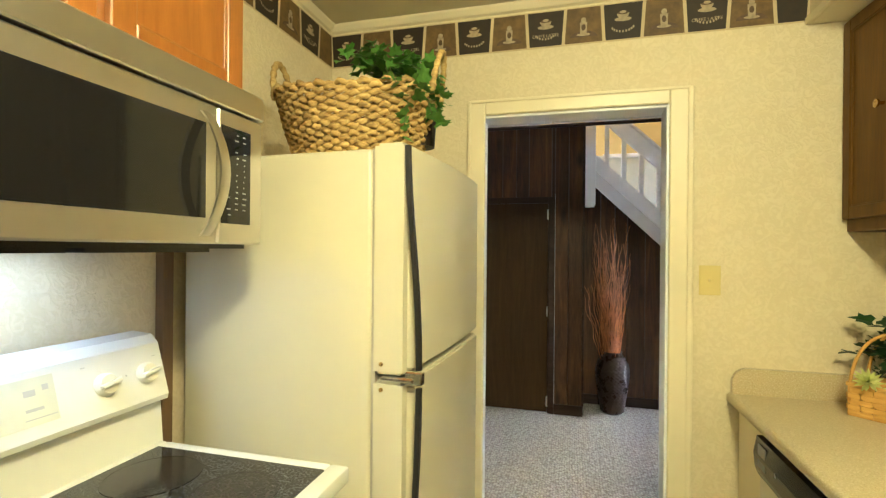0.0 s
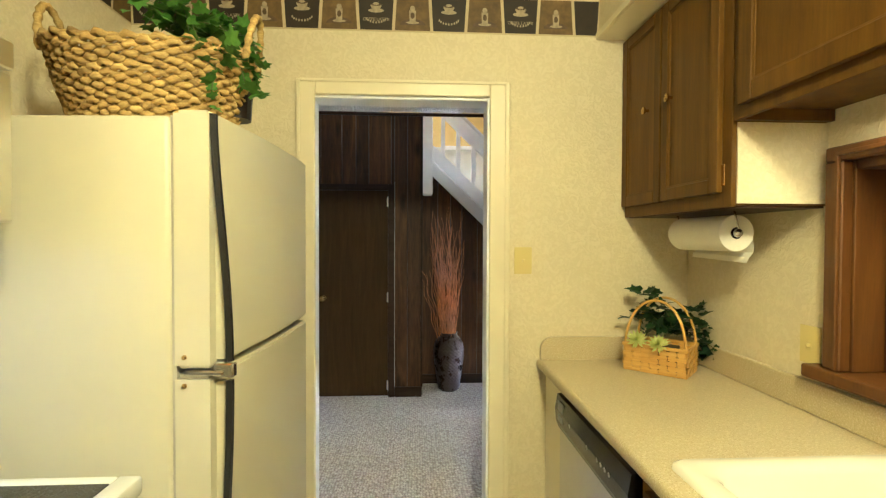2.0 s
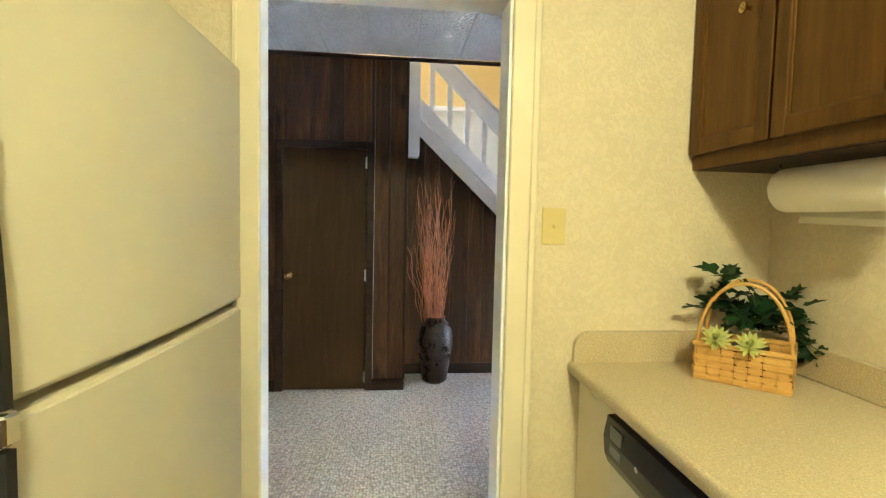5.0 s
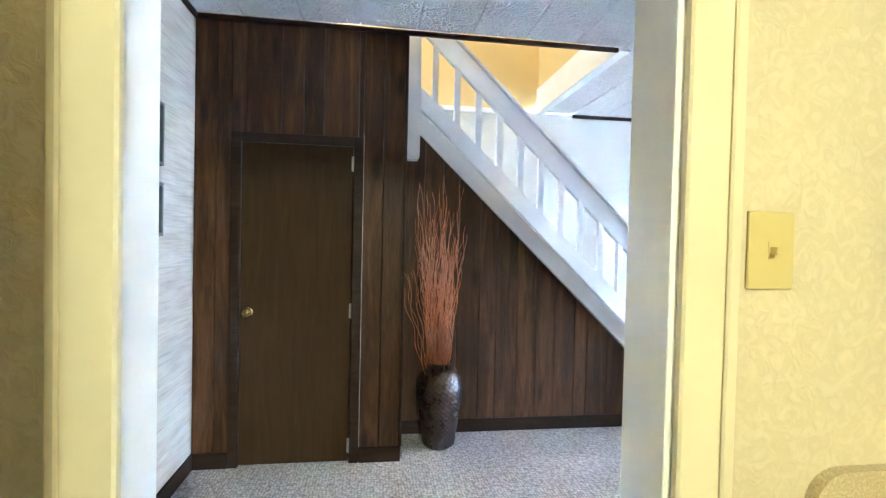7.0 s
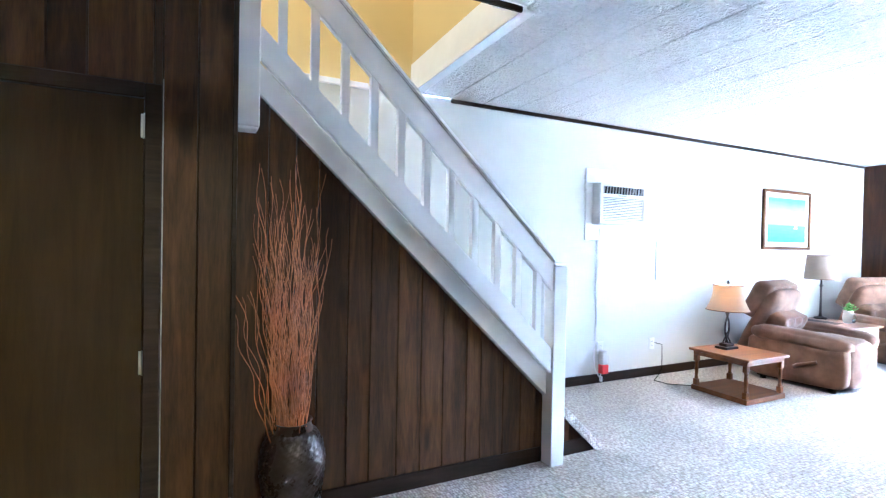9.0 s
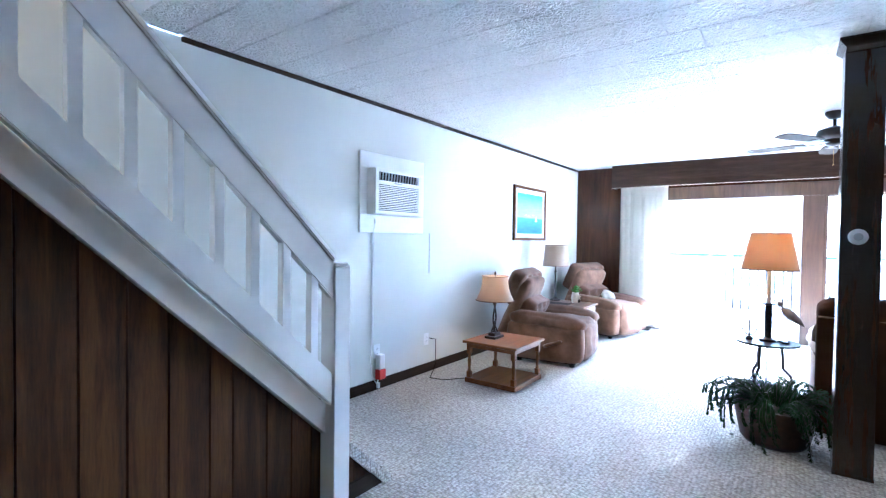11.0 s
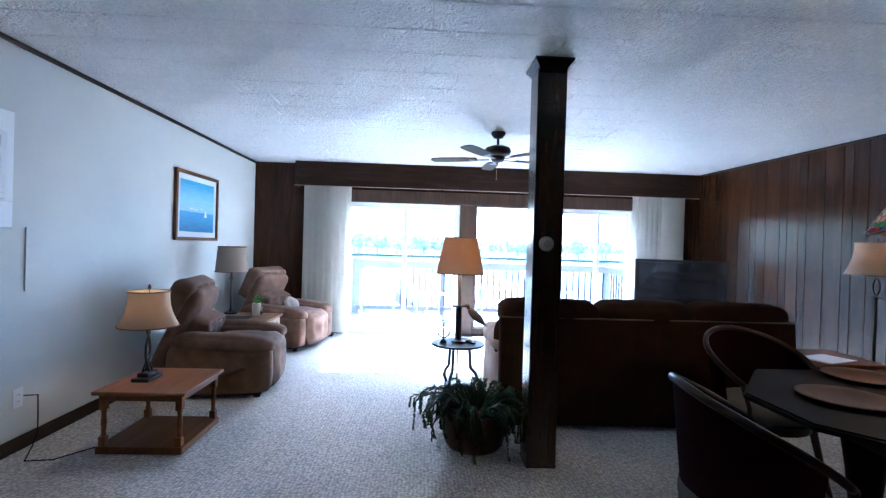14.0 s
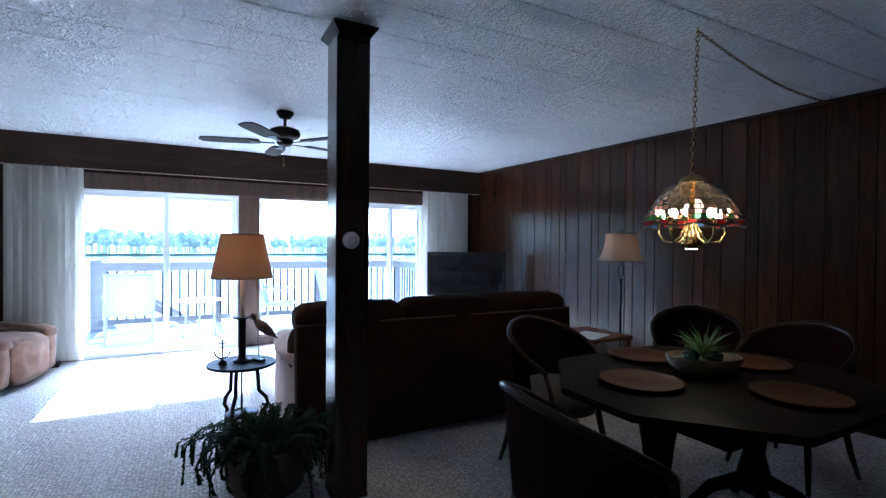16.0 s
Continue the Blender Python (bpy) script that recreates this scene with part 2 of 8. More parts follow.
def plaster(name, colour, fleck, scale=26, bump=0.35, rough=0.6, amount=0.5):
    """Embossed wall covering or swirled ceiling paint."""
    m, nodes, links, b = fresh(name)
    v = coords(nodes, links)
    swirl, fine, big = grain(nodes, links, v, scale, 3, 0.5, 2.2), grain(nodes, links, v, scale * 5, 2), grain(nodes, links, v, 1.1)
    c = ramp(nodes, links, swirl, (0.42, colour), (0.62, fleck))
    c = mixed(nodes, links, amount, tuple(colour), c)
    c = mixed(nodes, links, 0.6, c, ramp(nodes, links, big, (0.3, (0.90, 0.90, 0.90)), (0.7, (1, 1, 1))), "MULTIPLY")
    links.new(c, b.inputs["Base Color"])
    b.inputs["Roughness"].default_value = rough
    first = relief(nodes, links, b, ramp(nodes, links, swirl, (0.4, (0, 0, 0)), (0.6, (1, 1, 1))), bump, 0.004 if bump < 0.9 else 0.011)
    relief(nodes, links, b, fine, 0.12, 0.002, first)
    return m


def grasscloth():
    m, nodes, links, b = fresh("grasscloth")
    lines = grain(nodes, links, coords(nodes, links, (1, 0.8, 26)), 5, 6, 0.65)
    blotch = grain(nodes, links, coords(nodes, links, (1, 1.5, 9)), 2.4, 3)
    c = ramp(nodes, links, lines, (0.35, (0.40, 0.33, 0.25)), (0.5, (0.62, 0.55, 0.45)), (0.68, (0.74, 0.69, 0.60)))
    c = mixed(nodes, links, 0.5, c, ramp(nodes, links, blotch, (0.35, (0.55, 0.48, 0.38)), (0.65, (0.76, 0.71, 0.62))))
    links.new(c, b.inputs["Base Color"])
    b.inputs["Roughness"].default_value = 0.75
    relief(nodes, links, b, lines, 0.4, 0.003)
    return m


def speckled(name, base, light, dark, rough=0.35):
    m, nodes, links, b = fresh(name)
    v = coords(nodes, links)
    a, d = grain(nodes, links, v, 190, 2), grain(nodes, links, v, 260, 2)
    c = ramp(nodes, links, a, (0.54, base), (0.60, light))
    c = mixed(nodes, links, ramp(nodes, links, d, (0.60, (0, 0, 0)), (0.66, (1, 1, 1))), c, dark)
    links.new(c, b.inputs["Base Color"])
    b.inputs["Roughness"].default_value = rough
    relief(nodes, links, b, a, 0.03, 0.001)
    return m


def foliage(name, dark, light, rough=0.45, through=0.25):
    m, nodes, links, b = fresh(name)
    geo = nodes.new("ShaderNodeNewGeometry")
    v = coords(nodes, links)
    c = ramp(nodes, links, geo.outputs["Random Per Island"], (0.0, dark), (1.0, light))
    c = mixed(nodes, links, 0.5, c, ramp(nodes, links, grain(nodes, links, v, 60, 3), (0.3, dark), (0.7, light)))
    links.new(c, b.inputs["Base Color"])
    b.inputs["Roughness"].default_value = rough
    b.inputs["Specular IOR Level"].default_value = 0.3 if rough < 0.5 else 0.08
    tr = nodes.new("ShaderNodeBsdfTranslucent")
    links.new(c, tr.inputs["Color"])
    mx = nodes.new("ShaderNodeMixShader")
    mx.inputs[0].default_value = through
    links.new(b.outputs[0], mx.inputs[1]), links.new(tr.outputs[0], mx.inputs[2])
    links.new(mx.outputs[0], nodes["Material Output"].inputs["Surface"])
    return m


def cloth_shade(name, colour, through=0.5):
    m, nodes, links, b = fresh(name)
    weave = grain(nodes, links, coords(nodes, links, (1, 1, 3)), 160, 3)
    c = ramp(nodes, links, weave, (0.3, tuple(q * 0.88 for q in colour)), (0.7, colour))
    links.new(c, b.inputs["Base Color"])
    b.inputs["Roughness"].default_value = 0.85
    relief(nodes, links, b, weave, 0.2, 0.001)
    tr = nodes.new("ShaderNodeBsdfTranslucent")
    links.new(c, tr.inputs["Color"])
    mx = nodes.new("ShaderNodeMixShader")
    mx.inputs[0].default_value = through
    links.new(b.outputs[0], mx.inputs[1]), links.new(tr.outputs[0], mx.inputs[2])
    links.new(mx.outputs[0], nodes["Material Output"].inputs["Surface"])
    return m


def clear_glass(name, tint=(1, 1, 1), rough=0.0):
    m, nodes, links, b = fresh(name)
    b.inputs["Base Color"].default_value = (*tint, 1)
    b.inputs["Roughness"].default_value, b.inputs["Transmission Weight"].default_value = rough, 1.0
    b.inputs["IOR"].default_value = 1.45
    return m


PAPER = plaster("embossed_wallpaper", (0.65, 0.57, 0.365), (0.79, 0.71, 0.51), 30, 0.3, 0.55, 0.35)
CEILING_WHITE = plaster("swirled_ceiling_paint", (0.70, 0.71, 0.72), (0.82, 0.83, 0.84), 20, 1.0, 0.5, 0.6)
YELLOW = plain("yellow_painted_wall", (0.62, 0.48, 0.20), 0.6, vary=0.05, scale=1.5, bump=0.1)
WHITE_WALL = plain("white_painted_panelling", (0.62, 0.63, 0.595), 0.5, vary=0.05, scale=1.2, bump=0.06)
TRIM_CREAM = plain("cream_gloss_trim", (0.74, 0.67, 0.46), 0.35, vary=0.05, scale=4)
WHITE = plain("white_gloss_paint", (0.86, 0.87, 0.88), 0.35, vary=0.05, scale=5, bump=0.08)
CARPET = carpet_material()
GRASS_PAPER = grasscloth()
PANEL = wood("dark_panel_wood", (0.012, 0.0045, 0.0015), (0.056, 0.022, 0.006), (0.15, 0.064, 0.018), "z", 0.5, 1.0, 0.0, 0.7, 0.35, 0.3)
PANEL_BROAD = wood("varnished_panel_wood", (0.014, 0.0045, 0.0018), (0.034, 0.012, 0.0045), (0.062, 0.024, 0.009), "z", 0.19, 1.0, 0.0, 0.2, 0.25, 0.22)
DARK_BASE = wood("dark_base_wood", (0.012, 0.006, 0.003), (0.026, 0.013, 0.007), (0.05, 0.027, 0.014), "x", 0.5, 1.0, 0.0, 0, 0.25, 0.2)
DOOR_WOOD = wood("brown_door_veneer", (0.026, 0.012, 0.0022), (0.041, 0.0195, 0.0036), (0.058, 0.029, 0.0065), "z", 0.55, 1.6, 0.0, 0, 0.05, 0.2)
BEAM = wood("dark_beam_wood", (0.010, 0.005, 0.003), (0.020, 0.010, 0.006), (0.038, 0.02, 0.012), "y", 0.5, 1.0, 0.0, spec=0.1)
POST = wood("dark_post_wood", (0.010, 0.004, 0.002), (0.024, 0.010, 0.005), (0.05, 0.023, 0.012), "z", 0.22, 1.0, 0.35, 0.2, 0.25, 0.4)
CABINET = wood("stained_cabinet_wood", (0.055, 0.024, 0.0022), (0.100, 0.047, 0.004), (0.16, 0.080, 0.009), "z", 0.45, 0.8, 0.0, 0, 0.1, 0.18)
ORANGE_WOOD = wood("orange_maple", (0.24, 0.085, 0.010), (0.32, 0.12, 0.015), (0.41, 0.17, 0.025), "z", 0.35, 0.8, 0.1, 0, 0.06)
RED_PINE = wood("red_stained_pine", (0.055, 0.018, 0.0025), (0.095, 0.034, 0.005), (0.15, 0.062, 0.010), "z", 0.4, 1.0, 0.12, 0.4, 0.1)
MEDIUM_WOOD = wood("oiled_oak", (0.075, 0.024, 0.005), (0.155, 0.056, 0.012), (0.24, 0.095, 0.024), "x", 0.38, 1.0, 0.0, 0.0, 0.12, 0.25)
TABLE_BLACK = wood("black_stained_top", (0.006, 0.005, 0.004), (0.012, 0.009, 0.007), (0.022, 0.016, 0.012), "y", 0.4, 1.0, 0.0, spec=0.06)
CHAIR_WOOD = wood("cherry_chair_wood", (0.014, 0.005, 0.002), (0.026, 0.009, 0.0035), (0.045, 0.018, 0.007), "z", 0.3, 2.0, 0.0, spec=0.3)
BURGUNDY = plain("burgundy_upholstery", (0.022, 0.003, 0.007), 0.85, vary=0.2, scale=12, fine=200, bump=0.3, spec=0.08)
DECK_WOOD = wood("weathered_deck_wood", (0.22, 0.20, 0.17), (0.32, 0.29, 0.25), (0.42, 0.39, 0.34), "x", 0.8, 1.0, 0)
# grey rail wood, lightened so that its colour carries the window glare
RAIL_WOOD_PALED = wood("grey_rail_wood", (0.26, 0.24, 0.22), (0.36, 0.34, 0.31), (0.46, 0.43, 0.40), "y", 0.8, 1.0, 0)
SUEDE = plain("tan_microfibre", (0.185, 0.105, 0.066), 0.85, vary=0.4, scale=6, fine=90, bump=0.25, sheen=0.1, spec=0.15)
# sunlight falling on the sofa arms is put into this lighter tan
SOFA_ARM_SUNLIT = plain("pale_tan_microfibre", (0.36, 0.25, 0.19), 0.85, vary=0.3, scale=6, fine=90, bump=0.25, spec=0.15)
SOFA_CLOTH = plain("brown_microfibre", (0.030, 0.012, 0.005), 0.95, vary=0.3, scale=5, fine=90, bump=0.25, spec=0.05)
FRIDGE = plain("almond_enamel", (0.61, 0.57, 0.41), 0.38, vary=0.03, scale=2, fine=260, bump=0.12)
RANGE_WHITE = plain("white_enamel", (0.76, 0.76, 0.70), 0.25, vary=0.03, scale=2, bump=0.03)
BLACK = plain("black_plastic", (0.012, 0.012, 0.013), 0.25, vary=0.2, bump=0.05)
BLACK_GLASS = plain("black_glass", (0.012, 0.012, 0.013), 0.06, vary=0.1, bump=0)
STEEL = plain("brushed_steel", (0.66, 0.63, 0.57), 0.36, 1.0, vary=0.08, scale=3, bump=0.05)
CHROME = plain("chrome", (0.75, 0.75, 0.75), 0.12, 1.0, vary=0.05, bump=0)
BRASS = plain("aged_brass", (0.60, 0.42, 0.16), 0.25, 1.0, vary=0.2, bump=0.05)
IRON = plain("dark_bronze", (0.028, 0.022, 0.02), 0.4, 0.6, vary=0.3, scale=20)
COUNTER = speckled("speckled_laminate", (0.50, 0.42, 0.24), (0.60, 0.52, 0.34), (0.38, 0.30, 0.15))
PORCELAIN = plain("almond_porcelain", (0.78, 0.74, 0.62), 0.12, vary=0.02, bump=0)
GLASS = clear_glass("window_glass")
VINYL = plain("white_vinyl", (0.80, 0.81, 0.82), 0.35, vary=0.04)
BLIND = plain("cream_fabric_blind", (0.62, 0.60, 0.54), 0.75, vary=0.08, scale=8, fine=200, bump=0.2)
PLATE = plain("cream_plastic", (0.62, 0.52, 0.20), 0.3, vary=0.03, bump=0)

# ---- plan ----
CEIL, KCEIL = 2.41, 2.50
LEFT, DOOR_Y, CLOSET_Y, STAIR_Y, WALL_Y, FAR_X = -0.80, 3.78, 5.750, 6.12, 7.215, 8.175
KITCHEN_R, KITCHEN_B = 1.62, -1.2
HALL_L = -0.743


# ---- large structure ----
def side_y(x):
    """The panelled side wall is not quite square with the room."""
    return 0.60 + (x - 3.0) * 0.056


floor = setting("floor", boxes((LEFT - 0.15, FAR_X + 0.12, -0.1, 7.36, -0.12, 0)), CARPET, "beige and grey looped berber carpet")
kitchen_floor = setting("floor_kitchen", boxes((LEFT - 0.15, 1.74, KITCHEN_B - 0.12, -0.18, -0.12, 0)), CARPET)
setting("wall_kitchen_west", boxes((LEFT - 0.15, LEFT, KITCHEN_B, DOOR_Y + 0.06, 0, KCEIL + 0.1)), PAPER, "cream embossed wallpaper over a kitchen wall")
setting("wall_kitchen_back", boxes((LEFT - 0.15, 1.74, KITCHEN_B - 0.12, KITCHEN_B, 0, KCEIL + 0.1)), PAPER)
JX0, JX1, JZ = -0.060, 0.72, 2.022
bm = boxes((LEFT, JX0, DOOR_Y, DOOR_Y + 0.06, 0, KCEIL), (JX1, KITCHEN_R, DOOR_Y, DOOR_Y + 0.06, 0, KCEIL), (JX0, JX1, DOOR_Y, DOOR_Y + 0.06, JZ, KCEIL))
setting("wall_kitchen_north", bm, PAPER, "cream embossed wallpaper around the kitchen doorway")
# never in view; kept dark to hold down light bounced into the dining corner
bm = boxes((LEFT, JX0, DOOR_Y + 0.06, DOOR_Y + 0.12, 0, 2.55), (JX1, 1.99, DOOR_Y + 0.06, DOOR_Y + 0.12, 0, 2.55), (JX0, JX1, DOOR_Y + 0.06, DOOR_Y + 0.12, JZ, 2.55))
setting("wall_living_south", bm, PANEL_BROAD, "unseen living room side of the kitchen wall, dark to cut bounced light")
PY0, PY1, PZ0, PZ1 = 1.75, 3.00, 0.985, 1.63
bm = boxes((KITCHEN_R, KITCHEN_R + 0.12, PY1, DOOR_Y + 0.06, 0, KCEIL), (KITCHEN_R, KITCHEN_R + 0.12, KITCHEN_B, PY0, 0, KCEIL),
           (KITCHEN_R, KITCHEN_R + 0.12, PY0, PY1, 0, PZ0), (KITCHEN_R, KITCHEN_R + 0.12, PY0, PY1, PZ1, KCEIL))
setting("wall_kitchen_east", bm, PAPER, "cream embossed wallpaper with a pass-through opening")
setting("ceiling_kitchen", boxes((LEFT, 1.74, KITCHEN_B, DOOR_Y, KCEIL, KCEIL + 0.1)), plain("cream_ceiling_paint", (0.64, 0.60, 0.42), 0.6, vary=0.05), "cream painted kitchen ceiling")
setting("soffit_kitchen", boxes((1.20, KITCHEN_R, KITCHEN_B, DOOR_Y - 0.001, 2.295, KCEIL)), PAPER, "boxed soffit above the wall cabinets")
setting("wall_living_west", boxes((LEFT - 0.15, HALL_L, 3.76, 7.36, 0, CEIL + 0.1)), GRASS_PAPER, "cream grasscloth wall with fine level streaks")
bm = boxes((2.0, FAR_X + 0.12, WALL_Y, WALL_Y + 0.15, 0, CEIL + 0.1), (LEFT, 2.0, WALL_Y, WALL_Y + 0.15, 0, CEIL))
setting("wall_living_north", bm, WHITE_WALL, "white painted living room wall")
bm = bmesh.new()
prism(bm, [(1.74, side_y(1.74)), (FAR_X + 0.12, side_y(FAR_X + 0.12)), (FAR_X + 0.12, side_y(FAR_X) - 0.2), (1.74, side_y(1.74) - 0.2)], (0, CEIL + 0.1), "z")
wall_side = setting("wall_living_side", bm, DARK_BASE, "dark varnished vertical wood panelling")
setting("wall_dining_back", boxes((1.74, 1.86, 0.3, 3.75, 0, CEIL + 0.05)), PANEL_BROAD, "dark panelled wall behind the dining table")

# closet wall and the wall below the stairs
CX0, CX1, CZ = -0.503, 0.087, 1.752
bm = boxes((HALL_L, CX0 - 0.03, CLOSET_Y + 0.012, CLOSET_Y + 0.1, 0, CEIL), (CX1 + 0.03, 0.36, CLOSET_Y + 0.012, CLOSET_Y + 0.1, 0, CEIL),
           (CX0 - 0.03, CX1 + 0.03, CLOSET_Y + 0.012, CLOSET_Y + 0.1, CZ + 0.03, CEIL), (0.30, 0.36, CLOSET_Y + 0.1, STAIR_Y + 0.05, 0, CEIL))
wall_closet = setting("wall_closet", bm, DARK_BASE, "dark knotty board panelling around a closet door")
bm = bmesh.new()
prism(bm, [(0.36, 0), (2.475, 0), (0.36, 2.034)], (STAIR_Y + 0.012, STAIR_Y + 0.05))
wall_stair = setting("wall_stair", bm, DARK_BASE, "dark knotty board panelling below the stairs")

# stairwell and the floor above
HX = 1.64
bm = bmesh.new()
random.seed(3)
x = LEFT
while x < FAR_X - 0.01:
    x1 = min(x + 0.305, FAR_X)
    y_lo, y_hi = (3.812 if x < 1.74 else 0.3), (CLOSET_Y - 0.02 if x < HX - 0.1 else WALL_Y)
    if x >= 1.74:
        y_lo = side_y(x) - 0.05
    y = y_lo - random.random() * 1.0
    while y < y_hi:
        a, b2 = max(y, y_lo), min(y + 1.22, y_hi)
        if b2 - a > 0.02:
            box(bm, x + 0.0035, x1 - 0.0035, a + 0.0022, b2 - 0.0022, CEIL, CEIL + 0.02, bevel=0.004)
        y += 1.22
    x += 0.305
box(bm, LEFT, FAR_X, 3.812, CLOSET_Y - 0.02, CEIL + 0.017, CEIL + 0.2)
box(bm, 1.74, FAR_X, 0.3, 3.811, CEIL + 0.017, CEIL + 0.2)
box(bm, HX, FAR_X, CLOSET_Y - 0.019, WALL_Y, CEIL + 0.017, CEIL + 0.2)
setting("ceiling_living", bm, CEILING_WHITE, "white swirled ceiling planks with open seams")
bm = boxes((LEFT - 0.15, HX + 0.1, WALL_Y + 0.02, WALL_Y + 0.15, CEIL, 4.9), (HX, HX + 0.1, CLOSET_Y - 0.1, WALL_Y + 0.02, CEIL + 0.2, 4.9),
           (LEFT - 0.15, HX + 0.1, CLOSET_Y - 0.12, CLOSET_Y - 0.02, CEIL + 0.2, 4.9), (LEFT - 0.25, LEFT - 0.15, CLOSET_Y - 0.12, WALL_Y + 0.15, CEIL, 4.9))
setting("wall_upper", bm, YELLOW, "yellow painted walls of the stairwell above")
setting("ceiling_upper", boxes((LEFT - 0.25, HX + 0.1, CLOSET_Y - 0.12, WALL_Y + 0.15, 4.9, 5.0)), WHITE)
setting("trim_stairwell", boxes((HX - 0.02, HX + 0.055, CLOSET_Y, WALL_Y - 0.001, CEIL - 0.012, CEIL + 0.21), bevel=0.004), WHITE, "white trim board on the stairwell edge")

# far wall with its openings
OPEN = [(4.29, 5.93, 0.0, 1.90), (3.13, 4.07, 0.12, 1.92), (1.74, 3.03, 0.0, 1.90)]
ys = [WALL_Y + 0.15, 5.93, 4.29, 4.07, 3.13, 3.03, 1.74, side_y(FAR_X) - 0.2]
rows = [(FAR_X, FAR_X + 0.12, ys[i + 1], ys[i], 0, 1.90) for i in (0, 2, 4, 6)]
rows += [(FAR_X, FAR_X + 0.12, ys[7], ys[0], 1.90, CEIL + 0.1), (FAR_X, FAR_X + 0.12, 3.13, 4.07, 0, 0.10)]
setting("wall_far", boxes(*rows), PANEL_BROAD, "dark wood wall with glazed doors to a deck")

ROOM = {ob.name for ob in bpy.data.objects if "kitchen" not in ob.name and ob is not cam and ob.name not in ("sun", "wall_living_south", "under_cabinet_light", "hood_light")}

# ---- kitchen ----
bm = bmesh.new()
for a, b2 in ((JX0 - 0.055, JX0 + 0.022), (JX1 - 0.005, JX1 + 0.085)):
    box(bm, a, b2, DOOR_Y - 0.02, DOOR_Y - 0.001, 0, JZ + 0.062, bevel=0.004)
    box(bm, a + (0 if a < 0 else 0.065), a + 0.015 + (0 if a < 0 else 0.07), DOOR_Y - 0.027, DOOR_Y - 0.019, 0, JZ + 0.060, bevel=0.003)
box(bm, JX0 + 0.023, JX1 - 0.006, DOOR_Y - 0.02, DOOR_Y - 0.001, JZ - 0.003, JZ + 0.062, bevel=0.004)
box(bm, JX0 - 0.04, JX1 + 0.07, DOOR_Y - 0.027, DOOR_Y - 0.019, JZ + 0.048, JZ + 0.0615, bevel=0.003)
setting("trim_kitchen_door", bm, TRIM_CREAM, "cream gloss casing round the kitchen doorway")
bm = boxes((JX0 - 0.001, JX0 + 0.010, DOOR_Y + 0.001, DOOR_Y + 0.125, 0, JZ + 0.001), (JX1 - 0.014, JX1 + 0.001, DOOR_Y + 0.001, DOOR_Y + 0.125, 0, JZ + 0.001),
           (JX0 + 0.011, JX1 - 0.015, DOOR_Y + 0.001, DOOR_Y + 0.125, JZ - 0.014, JZ + 0.001), bevel=0.002)
setting("jamb_kitchen_door", bm, WHITE, "white door jamb lining")
bm = boxes((JX0 - 0.07, JX0 + 0.001, DOOR_Y + 0.121, DOOR_Y + 0.137, 0, JZ + 0.06), (JX1 - 0.001, JX1 + 0.07, DOOR_Y + 0.121, DOOR_Y + 0.137, 0, JZ + 0.06), bevel=0.003)
box(bm, JX0, JX1, DOOR_Y + 0.121, DOOR_Y + 0.137, JZ + 0.001, JZ + 0.06, bevel=0.003)
setting("trim_living_door", bm, WHITE, "white casing on the living room side")
bm = bmesh.new()
prism(bm, [(DOOR_Y, KCEIL - 0.036), (DOOR_Y - 0.012, KCEIL - 0.03), (DOOR_Y - 0.028, KCEIL - 0.008), (DOOR_Y - 0.03, KCEIL), (DOOR_Y, KCEIL)], (LEFT, 1.2), "x")
prism(bm, [(LEFT, KCEIL - 0.036), (LEFT + 0.012, KCEIL - 0.03), (LEFT + 0.028, KCEIL - 0.008), (LEFT + 0.03, KCEIL), (LEFT, KCEIL)], (KITCHEN_B, DOOR_Y - 0.031), "y")
setting("trim_kitchen_crown", bm, TRIM_CREAM, "narrow cream crown moulding")
bm = boxes((1.185, 1.199, KITCHEN_B, DOOR_Y - 0.001, 2.285, 2.312), (1.2, 1.34, KITCHEN_B, DOOR_Y - 0.001, 2.285, 2.2945), bevel=0.002)
setting("trim_soffit", bm, TRIM_CREAM, "cream trim along the soffit edge")

# wallpaper border with cups: alternating tapered tiles
B_DARK = plain("border_dark_tile", (0.022, 0.013, 0.006), 0.6, vary=0.4, scale=30, bump=0)
B_TAN = plain("border_tan_tile", (0.14, 0.085, 0.025), 0.6, vary=0.4, scale=25, bump=0)
B_LINE = plain("border_line", (0.55, 0.45, 0.26), 0.6, bump=0)
B_CUP = plain("border_cup", (0.38, 0.31, 0.19), 0.6, vary=0.3, scale=60, bump=0)
B_SHADE = plain("border_cup_shade", (0.10, 0.06, 0.03), 0.6, vary=0.4, scale=50, bump=0)
Z0B, Z1B = 2.296, 2.456


def words(text, size):
    """Flat letters as a mesh, standing in the x-z plane, centred."""
    cu = bpy.data.curves.new("words", "FONT")
    cu.body, cu.size, cu.align_x, cu.align_y = text, size, "CENTER", "CENTER"
    ob = bpy.data.objects.new("words", cu)
    me = bpy.data.meshes.new_from_object(ob)
    me.transform(pose(0, 0, 0, 90))
    bpy.data.objects.remove(ob)
    bpy.data.curves.remove(cu)
    return me


LATTE = words("CAFFE LATTE", 0.019)


def disc(bm, cx, cz, rx, rz, y, n=16, a0=0.0, a1=2 * math.pi):
    full = abs(a1 - a0 - 2 * math.pi) < 1e-4
    vs = [bm.verts.new((cx + rx * math.cos(a0 + (a1 - a0) * k / (n if full else n - 1)), y, cz + rz * math.sin(a0 + (a1 - a0) * k / (n if full else n - 1)))) for k in range(n)]
    bm.faces.new(vs)


